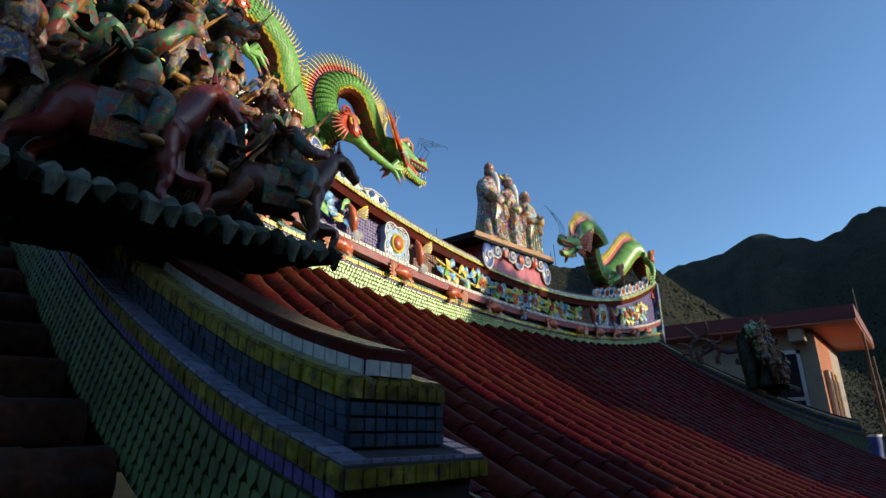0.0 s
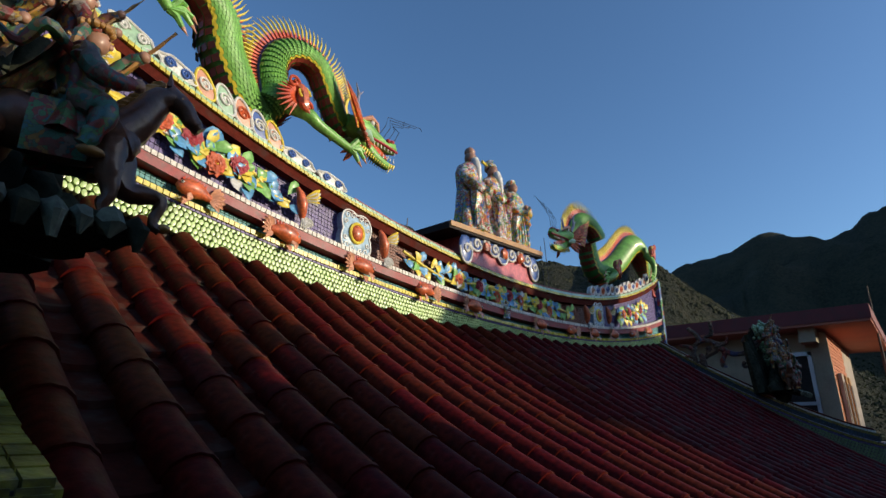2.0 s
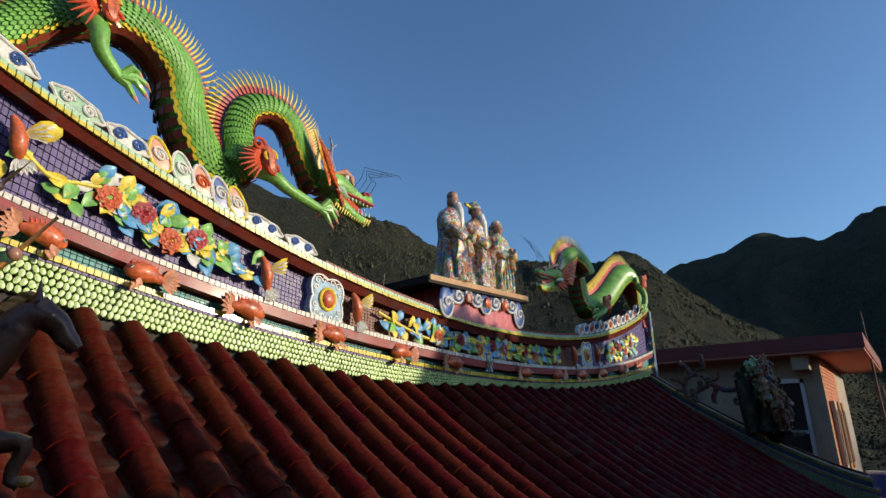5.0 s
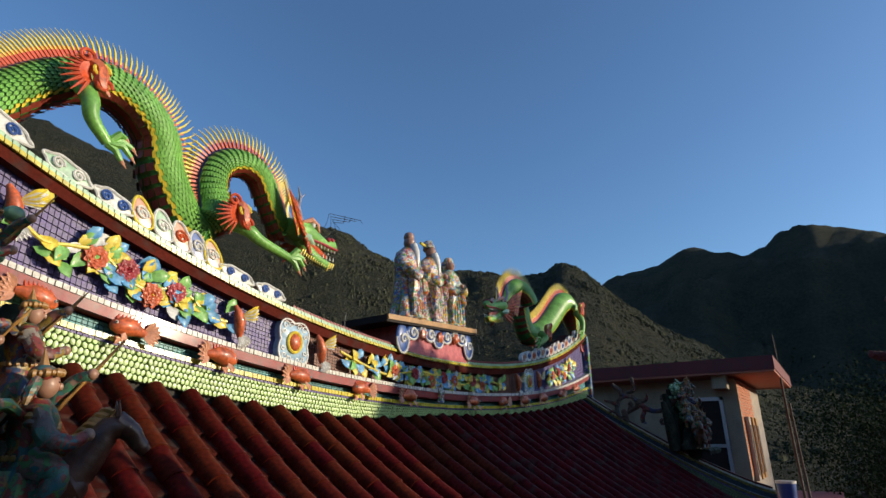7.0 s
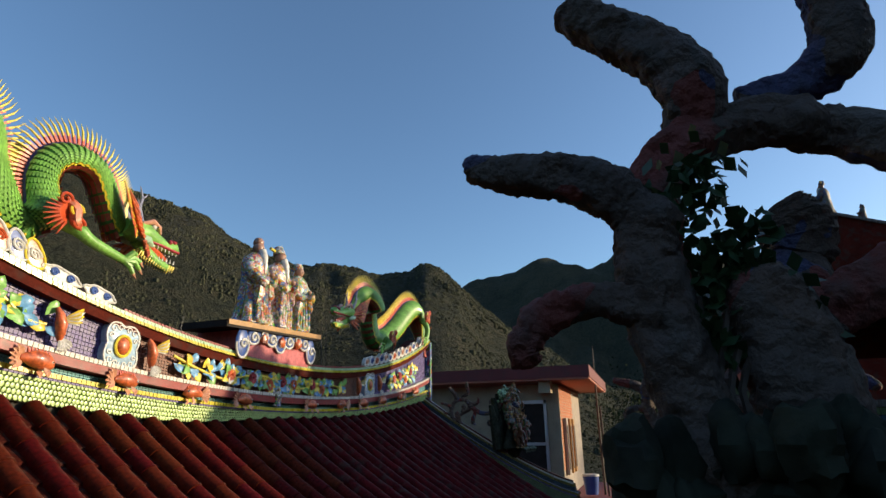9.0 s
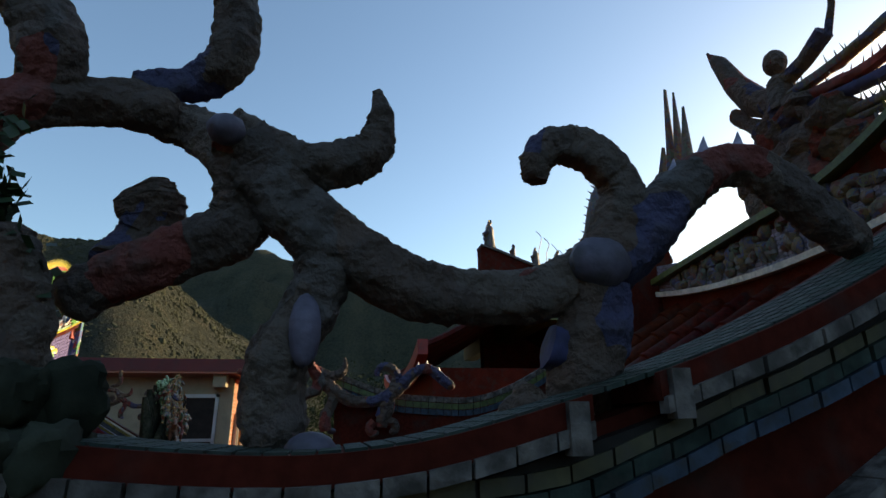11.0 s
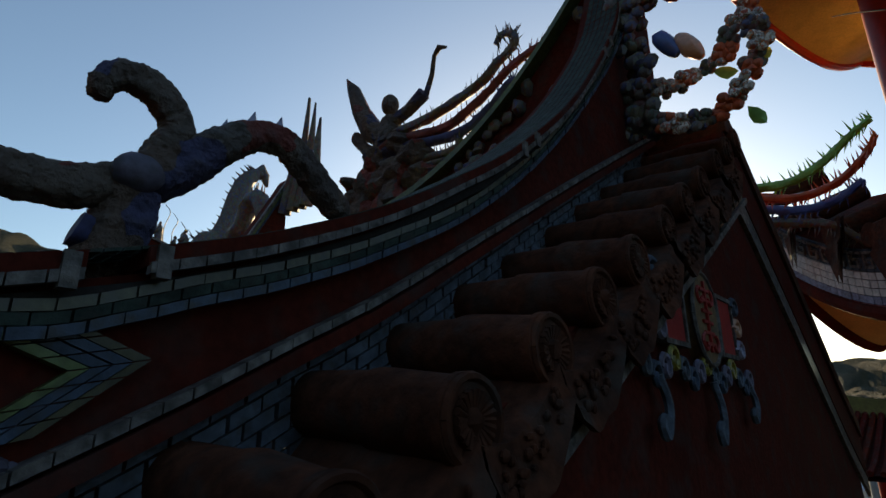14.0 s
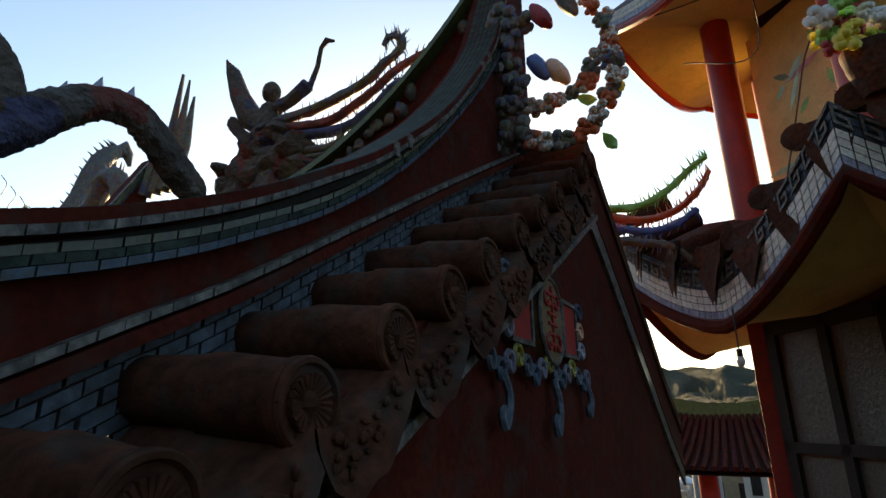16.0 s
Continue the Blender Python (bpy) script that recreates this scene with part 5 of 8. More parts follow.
    for k in range(4):
        wh.tube([hp(-1.5 - 0.05 * k, 0.01 * k, 9.25), hp(-1.44 - 0.05 * k, -0.02, 9.38), hp(-1.47 - 0.02 * k, 0.02, 9.44 + 0.02 * k), hp(-1.38 + 0.07 * k, 0.0, 9.46 + 0.03 * k), hp(-1.36 + 0.07 * k, 0.0, 9.53)], 0.0025, 4)
    part("whisker", wh, m_wire, d, "thin wire whiskers")
    tl = Mesh()
    for k in range(5):
        tl.tube([P(-4.02 - 0.02 * k, 0.1 * (k % 2), 9.0), P(-4.1 - 0.025 * k, 0.05, 9.3), P(-4.1 - 0.03 * k, 0.05 * k - 0.1, 9.52 + 0.06 * (k % 3))], [0.022, 0.016, 0.003], 6)
    part("tail_tuft", tl, m_fin if not dull else m_relief, d)
    return d


dragon("bright green glazed dragon with yellow spines on the roof ridge", -1, NEAR_DRAGON, 0.0, (((-3.48, 9.58), (-3.43, 9.36), (-3.33, 9.26)), ((-2.5, 9.1), (-2.3, 9.0), (-2.04, 8.95))))
dragon("green glazed dragon with red fin above the far verge", 1, FAR_DRAGON, 0.47, (((-3.8, 9.6), (-3.82, 9.35), (-3.75, 9.2)), ((-2.42, 9.05), (-2.3, 8.95), (-2.15, 8.88))))


def curl_cloud(x, w, h, base_m, line, rim_m, coils=1, lean=0.0, y=-0.03):
    """Flat lobed cloud plate with a raised rim and one or two spirals."""
    z = cap_a(x)
    sl = (cap_a(x + 0.05) - cap_a(x - 0.05)) / 0.1
    c = thing("cloud_scroll", "flat glazed scroll cloud on the ridge top", "ridge ornament", "ridge clouds")

    def S(u, v):
        return x + u + lean * v, z + v + sl * u
    rim = []
    for k in range(40):
        a = 2 * math.pi * k / 40
        r = 1 + 0.07 * math.cos(a * (3 if coils == 1 else 6) + 1.2)
        rim.append(S(w / 2 * r * math.cos(a), h * 0.5 + h * 0.5 * r * math.sin(a)))
    cu, cv = S(0, h * 0.5)
    q = Mesh()
    q.grid([[(cu, y + 0.04, cv)] * 40, [(a, y + 0.04, b_) for a, b_ in rim], [(a, y, b_) for a, b_ in rim], [(cu, y - 0.008, cv)] * 40], wrap=True)
    part("plate", q, base_m, c)
    part("rim", Mesh().tube([(a, y - 0.002, b_) for a, b_ in rim + rim[:1]], 0.0085, 6), rim_m, c)
    for k in range(coils):
        r0 = min(h * 0.33, w * 0.33 if coils == 1 else w * 0.17)
        ou = 0 if coils == 1 else (k - 0.5) * w * 0.42
        pts = []
        for i in range(19):
            rr = r0 * (1 - i / 21)
            a_, b_ = S(ou + rr * math.cos(0.6 * i), h * 0.5 + rr * math.sin(0.6 * i))
            pts.append((a_, y - 0.009, b_))
        part("spiral", Mesh().tube(pts, 0.0075, 6), line, c)


TALL = [(m_cloudr, m_cloudw, m_leafy), (m_jade, m_cloudw, m_cloudw), (m_cloudr, m_petal2, m_cloudw), (m_cloudb, m_cloudw, m_cloudw), (m_cloudr, m_cloudw, m_leafy)]
for i, x in enumerate((-3.02, -2.89, -2.77, -2.655, -2.55)):
    curl_cloud(x, 0.125, 0.17, *TALL[i], 1, -0.25)
for x, w, k in ((-3.78, 0.3, 0), (-3.45, 0.24, 1), (-3.2, 0.22, 0), (-2.38, 0.26, 0), (-2.1, 0.24, 0), (-3.98, 0.2, 1)):
    curl_cloud(x, w, 0.095 if x < -2.5 else 0.08, m_cloudw if k == 0 else m_jade, m_cloudb if k == 0 else m_cloudw, m_cloudw, 2)
for i in range(14):
    x = 1.85 + 0.145 * i
    curl_cloud(x, 0.14, random.uniform(0.1, 0.15), *(TALL[2] if i % 4 == 2 else (m_cloudw, m_cloudb if i % 2 else m_cloudr, m_cloudw)), 1)


def leaf(q, p, a, ln, w=0.42, tilt=0.0):
    """A pointed cupped leaf lying on the wall plane, at angle a."""
    ca, sa = math.cos(a), math.sin(a)

    def L(u, v, o):
        return (p[0] + (u * ca - v * sa) * ln, p[1] - o * ln, p[2] + (u * sa + v * ca) * ln)
    row = [[L(0, 0, 0.0)] * 3]
    for u, ww, o in ((0.3, w * 0.8, 0.16), (0.6, w, 0.24 + tilt), (0.85, w * 0.55, 0.2 + tilt)):
        row.append([L(u, -ww / 2, o), L(u, 0, o - 0.09), L(u, ww / 2, o)])
    row.append([L(1.05, 0, 0.12 + tilt)] * 3)
    q.grid(row)
    back_ = [[(a_[0], a_[1] + 0.006, a_[2]) for a_ in r] for r in row]
    q.grid(back_, flip=True)


def spray(x0, x1, flowers, seed, lf=0.1):
    random.seed(seed)
    t = thing("peony_spray", "glazed peony spray with yellow, green and blue leaves on the wall", "flower relief", "ridge flower sprays")
    mid = lambda x: (white_a(x) + cap_a(x) - 0.11) / 2
    n = 9
    pts = [(x0 + (x1 - x0) * i / n, -0.035, mid(x0 + (x1 - x0) * i / n) + 0.045 * math.sin(i * 1.7 + seed)) for i in range(n + 1)]
    part("stem", Mesh().tube([tuple(p) for p in spline(pts, 4)], 0.011, 7), m_leafy, t)
    cnt = int((x1 - x0) / 0.0115)
    for i in range(cnt):
        x = x0 + (x1 - x0) * (i + 0.5) / cnt
        if flowers and random.random() < 0.45:
            x = random.choice(flowers) + random.gauss(0, 0.07)
        hh = (cap_a(x) - 0.12 - white_a(x)) / 2 - 0.05
        q = Mesh()
        dz = random.uniform(-1, 1) * hh * 0.85
        a = random.uniform(0.2, 1.3) * (1 if dz > 0 else -1) + (math.pi if random.random() < 0.4 else 0)
        leaf(q, (x + random.uniform(-0.03, 0.03), -0.012 - 0.015 * random.random(), mid(x) + dz * 0.7), a, random.uniform(0.85, 1.25) * lf, 0.62, random.uniform(0, 0.1))
        part("leaf", q, random.choice((m_leafy, m_leafg, m_leafb, m_leafg, m_leafy, m_leafb, m_cloudw if random.random() < 0.3 else m_leafg)), t)
    for k, fx in enumerate(flowers):
        r = 0.062 if x1 - x0 < 1.5 else 0.056
        fz = mid(fx) + (0.0, 0.015, -0.055, 0.02)[k % 4] * (1 if x1 - x0 < 1.5 else 0.6)
        f = Mesh()
        for ring, (cnt2, rr, oo) in enumerate(((9, 1.0, 0.008), (7, 0.72, 0.012), (5, 0.46, 0.016))):
            for j in range(cnt2):
                a = 2 * math.pi * (j + 0.5 * (ring % 2)) / cnt2
                leaf(f, (fx, -0.03 - oo, fz), a, r * rr, 0.95, 0.06 + 0.1 * ring)
        fl = part("flower", f, m_petal if k % 2 else m_petal2, t, "red peony with a ring of small petals")
        e = Mesh()
        for j in range(10):
            a = 2 * math.pi * j / 10
            leaf(e, (fx, -0.028, fz), a, r * 1.2, 0.85, -0.06)
        part("outer_petal_ring", e, m_petal2 if k % 2 == 0 else m_petal, fl)


spray(-3.62, -2.42, [-3.24, -3.07, -2.92, -2.78], 3)
spray(-1.4, 1.3, [-0.74, -0.45, -0.19, 0.02, 0.2, 0.56, 0.75], 8, 0.095)
spray(2.5, 3.5, [2.7, 2.9, 3.1, 3.3], 5)
spray(-4.05, -3.75, [-3.9], 6)


def medallion(x):
    t = thing("medallion", "pale blue scrolled medallion with an orange boss", "relief medallion", "ridge medallions")
    z = (white_a(x) + cap_a(x) - 0.11) / 2
    sl = (cap_a(x + 0.05) - cap_a(x - 0.05)) / 0.1 * 0.75
    h, w = 0.14, 0.125
    q = Mesh()
    rim = []
    for k in range(48):
        a = 2 * math.pi * k / 48
        r = 1 + 0.16 * abs(math.cos(2 * a)) * 0 + 0.22 * abs(math.sin(2 * a)) - 0.06 * math.cos(4 * a)
        rim.append((x + w * r * math.cos(a), z + h * r * math.sin(a) + sl * w * r * math.cos(a)))
    q.grid([[(a, 0.02, b) for a, b in rim], [(a, -0.035, b) for a, b in rim], [(x + (a - x) * 0.93, -0.042, z + (b - z) * 0.93) for a, b in rim], [(x, -0.042, z)] * 48], wrap=True)
    part("plate", q, mat("pale blue glaze", (0.35, 0.5, 0.62), 0.3, 0.3, 20, 0.2, coat=0.4), t)
    q = Mesh()
    for sx in (-1, 1):
        for sz in (-1, 1):
            for cx, cz, r0 in ((0.085, 0.105, 0.03), (0.035, 0.115, 0.024), (0.1, 0.055, 0.02)):
                xc_, zc_ = x + sx * cx, z + sz * cz + sl * sx * cx
                q.tube([(xc_ + r0 * (1 - i / 15) * math.cos(sx * 0.6 * i), -0.044, zc_ + r0 * (1 - i / 15) * math.sin(sz * 0.6 * i)) for i in range(13)], 0.0055, 5)
    q.tube([(a, -0.04, b) for a, b in rim + rim[:1]], 0.008, 5)
    part("white_scrollwork", q, m_cloudw, t)
    q = Mesh()
    q.ball((x, -0.045, z), (0.052, 0.03, 0.06), nu=16)
    part("boss", q, m_orange, t)
    part("boss_ring", Mesh().tube([(x + 0.06 * math.cos(a), -0.05, z + 0.07 * math.sin(a)) for a in np.linspace(0, 2 * math.pi, 25)], 0.011, 6), m_leafy, t)


medallion(-1.87), medallion(1.93)


def carp(x, flip):
    t = thing("carp_ornament", "orange glazed carp on the ledge of the ridge wall", "fish ornament", "ridge carps")
    z = (yellow_a(x) + white_a(x) - 0.09) / 2 + 0.015
    f = -1 if flip else 1
    sl = (white_a(x + 0.1) - white_a(x - 0.1)) / 0.2
    P = lambda u, v, w: (x + f * u, -0.055 + v, z + w + sl * f * u)
    sz = random.uniform(0.85, 1.1)
    s = [(-0.095, 0.0, 0.018), (-0.06, 0.006, 0.03), (-0.02, 0.012, 0.046), (0.02, 0.01, 0.05), (0.06, 0.002, 0.042), (0.09, -0.004, 0.026), (0.1, -0.006, 0.01)]
    part("body", Mesh().tube([P(a * sz, 0, b * sz) for a, b, r in s], [r * sz for a, b, r in s], 14, flat=0.8, rough=0.003), m_orange, t)
    q = Mesh()
    for k in range(6):
        a = 2.2 + 0.36 * k
        leaf(q, P(-0.085, 0.0, 0.0), a if f > 0 else math.pi - a, 0.085, 0.45, 0.1)
    part("tail", q, m_cloudr, t)
    q = Mesh()
    for k in range(7):
        part("fin_ray", Mesh().cone(P((-0.05 + 0.02 * k) * sz, 0, 0.035 * sz), P((-0.065 + 0.02 * k) * sz, 0, (0.08 - 0.004 * abs(k - 3)) * sz), 0.014, 5), m_fin, t)
    q = Mesh()
    for v in (-0.035, 0.03):
        q = Mesh()
        leaf(q, P(0.03, v, -0.03), -1.2 if f > 0 else -1.9, 0.06, 0.6, 0.2)
        part("side_fin", q, m_cloudr, t)
    q = Mesh()
    q.ball(P(0.078, -0.028, 0.01), 0.009), q.ball(P(0.08, -0.034, 0.011), 0.005, 1)
    part("eye", q, [m_cloudw, m_dark], t)


random.seed(11)
for i, x in enumerate((-3.47, -3.02, -2.44, -1.81, -1.17, -0.55, 0.55, 1.2, 1.75, 2.3, 2.9, 3.5)):
    carp(x, i % 3 == 1)


def bird(x, dz=0.0):
    t = thing("bird_ornament", "orange and white glazed bird with spread wings", "bird ornament", "ridge birds")
    z = (white_a(x) + cap_a(x) - 0.11) / 2 + dz
    part("body", Mesh().tube([(x - 0.04, -0.05, z + 0.1), (x - 0.02, -0.06, z + 0.06), (x, -0.06, z), (x + 0.01, -0.05, z - 0.06), (x + 0.02, -0.04, z - 0.1)], [0.012, 0.026, 0.036, 0.03, 0.012], 10), m_orange, t)
    q = Mesh()
    for k in range(6):
        q, q2 = Mesh(), Mesh()
        leaf(q, (x + 0.01, -0.06, z + 0.03), 0.75 - 0.2 * k, 0.12 - 0.006 * k, 0.3, 0.2)
        leaf(q2, (x + 0.02, -0.05, z - 0.08), -0.6 - 0.25 * k, 0.085, 0.35, 0.1)
        part("wing_feather", q, m_cloudw if k % 2 else m_leafy, t), part("tail_feather", q2, m_cloudw, t)


bird(-2.34), bird(-1.62, 0.01), bird(1.6), bird(2.2), bird(-3.64, 0.03)


def robed(name, label, x, y, z, h, face, m_r, seed, hat=0):
    """A standing robed statue as one mesh, with painted slots."""
    random.seed(seed)
    q = Mesh()
    R = rot_z(face)

    def P(u, v, w):
        o = R @ Vector((u * h, v * h, 0))
        return (x + o.x, y + o.y, z + w * h)
    rows = []
    for w, rx, ry in ((0, 0.17, 0.13), (0.02, 0.19, 0.15), (0.08, 0.165, 0.135), (0.2, 0.145, 0.12), (0.35, 0.135, 0.11), (0.48, 0.125, 0.1), (0.56, 0.13, 0.105), (0.66, 0.15, 0.105), (0.74, 0.13, 0.09), (0.79, 0.07, 0.065), (0.82, 0.045, 0.045)):
        row = []
        for k in range(30):
            a = 2 * math.pi * k / 30
            fold = 1 + (0.13 * math.sin(7 * a + 3 * w * seed + seed) + 0.06 * math.sin(13 * a + seed * 2)) * max(0.15, 1 - w * 1.35)
            row.append(P(1.3 * rx * fold * math.cos(a), 1.2 * ry * fold * math.sin(a), w))
        rows.append(row)
    q.grid(rows, 0, wrap=True)
    for s in (-1, 1):
        sl_ = [(s * 0.13, 0, 0.7), (s * 0.18, -0.05, 0.58), (s * 0.15, -0.13, 0.5), (s * 0.06, -0.17, 0.5 + 0.05 * s)]
        q.tube([P(*v) for v in spline(sl_, 4)], [h * r for r in np.linspace(0.055, 0.075, 13)], 9, 0, rough=0.006)
        q.tube([P(s * 0.1, -0.13, 0.48), P(s * 0.11, -0.14, 0.34), P(s * 0.12, -0.12, 0.22 + 0.05 * s)], [h * 0.05, h * 0.06, h * 0.02], 8, 0, rough=0.008)
        q.ball(P(s * 0.045, -0.19, 0.53 + 0.04 * s), h * 0.03, 1)
    for k in range(5):
        q.tube([P(-0.1 + 0.05 * k, -0.12, 0.46), P(-0.11 + 0.055 * k, -0.15, 0.25), P(-0.12 + 0.06 * k, -0.15, 0.04)], [h * 0.018, h * 0.02, h * 0.024], 6, 0)
    q.ball(P(0, -0.02, 0.88), (h * 0.062, h * 0.065, h * 0.075), 1, 12, 10)
    q.ball(P(0, -0.08, 0.875), h * 0.014, 1)
    if hat == 0:
        q.ball(P(0, -0.015, 0.945), (h * 0.06, h * 0.06, h * 0.06), 1, 12, 8)
    elif hat == 1:
        q.tube([P(0, 0, 0.92), P(0, 0.01, 0.96), P(0, 0.02, 1.02)], [h * 0.075, h * 0.07, h * 0.05], 12, 0)
        for s in (-1, 1):
            q.tube([P(s * 0.06, 0.02, 0.95), P(s * 0.17, 0.02, 0.96)], h * 0.018, 6, 3)
    else:
        q.tube([P(0, 0.01, 0.91), P(0, 0.02, 0.97), P(0, 0.05, 1.0)], [h * 0.075, h * 0.07, h * 0.03], 12, 0)
        q.tube([P(0, 0.07, 0.95), P(0, 0.08, 0.8), P(0, 0.09, 0.68)], [h * 0.05, h * 0.06, h * 0.03], 10, 0)
    if hat < 2:
        q.tube([P(0, -0.07, 0.85), P(0, -0.1, 0.76), P(0, -0.12, 0.66), P(0, -0.13, 0.58)], [h * 0.045, h * 0.045, h * 0.03, h * 0.008], 9, 2, rough=0.004)
    return tagged(new(name, q.mesh(name, [m_r, m_skin, m_cloudw, m_leafy])), label, "statue", "ridge statues")


base = thing("statue_plinth", "plinth with white scroll apron and gold edge on the ridge centre", "plinth")
q = Mesh()
q.ribbon("x", -0.7, 0.42, 10, -0.06, 0.42, up(cap_a, -0.02), lambda x: 8.735 + 0.055 * x)
part("plinth_body", q, m_pinkp, base)
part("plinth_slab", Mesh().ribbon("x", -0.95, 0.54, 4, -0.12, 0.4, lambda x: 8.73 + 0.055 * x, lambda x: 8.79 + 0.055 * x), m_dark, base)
part("gold_edge", Mesh().ribbon("x", -0.94, 0.535, 4, -0.11, -0.13, lambda x: 8.75 + 0.055 * x, lambda x: 8.795 + 0.055 * x), m_gold, base)
q, q2, q3 = Mesh(), Mesh(), Mesh()
for i in range(9):
    x = -0.68 + 0.138 * i
    zt = 8.73 + 0.055 * x
    dp = 0.11 + 0.05 * math.cos(i * math.pi / 2) + (0.07 if i in (0, 8) else 0)
    q, q2, q3 = Mesh(), Mesh(), Mesh()
    q.ball((x, -0.07, zt - dp * 0.5), (0.082, 0.025, dp * 0.6), nu=16, nv=10)
    q2.tube([(x + 0.05 * (1 - k / 15) * math.cos(0.6 * k), -0.095, zt - dp * 0.55 + 0.05 * (1 - k / 15) * math.sin(0.6 * k)) for k in range(13)], 0.013, 6)
    q2.tube([(x + 0.084 * math.cos(a), -0.082, zt - dp * 0.5 + dp * 0.58 * math.sin(a)) for a in np.linspace(math.pi, 2 * math.pi, 13)], 0.011, 6)
    if i in (2, 4, 6):
        q3.ball((x, -0.1, zt - 0.07), (0.05, 0.03, 0.05), rough=0.4)
        part("apron_flower", q3, m_orange, base)
    part("apron_lobe", q, m_cloudb, base), part("apron_scroll", q2, m_cloudw, base)
robed("statue", "bearded robed ceramic statue with a bald crown", -0.49, 0.02, 8.76, 0.88, 0.15, m_robe, 1, 0)
robed("statue", "robed ceramic statue in an official's cap on the ridge plinth", -0.07, 0.06, 8.79, 0.87, 0.1, m_robe2, 2, 1)
robed("statue", "robed ceramic statue with a draped hood on a plinth", 0.27, 0.04, 8.81, 0.77, -0.1, m_robe3, 3, 2)
robed("statue", "small pink ceramic figure on the ridge ledge", -0.07, -0.06, 8.05, 0.17, 0.0, m_robe2, 9, 0)
for (x, y, z), tall in (((0.95, 0.1, 8.53), 0.5), ((1.05, 0.1, 8.53), 0.62), ((-1.2, 0.1, 8.53), 0.2)):
    solo("wire_rod", Mesh().tube([(x, y, z - 0.03), (x - 0.03, y, z + tall * 0.5), (x - 0.1 * tall, y, z + tall)], 0.004, 5), m_wire, "thin bent wire standing on the ridge top", "wire", group="ridge wires")


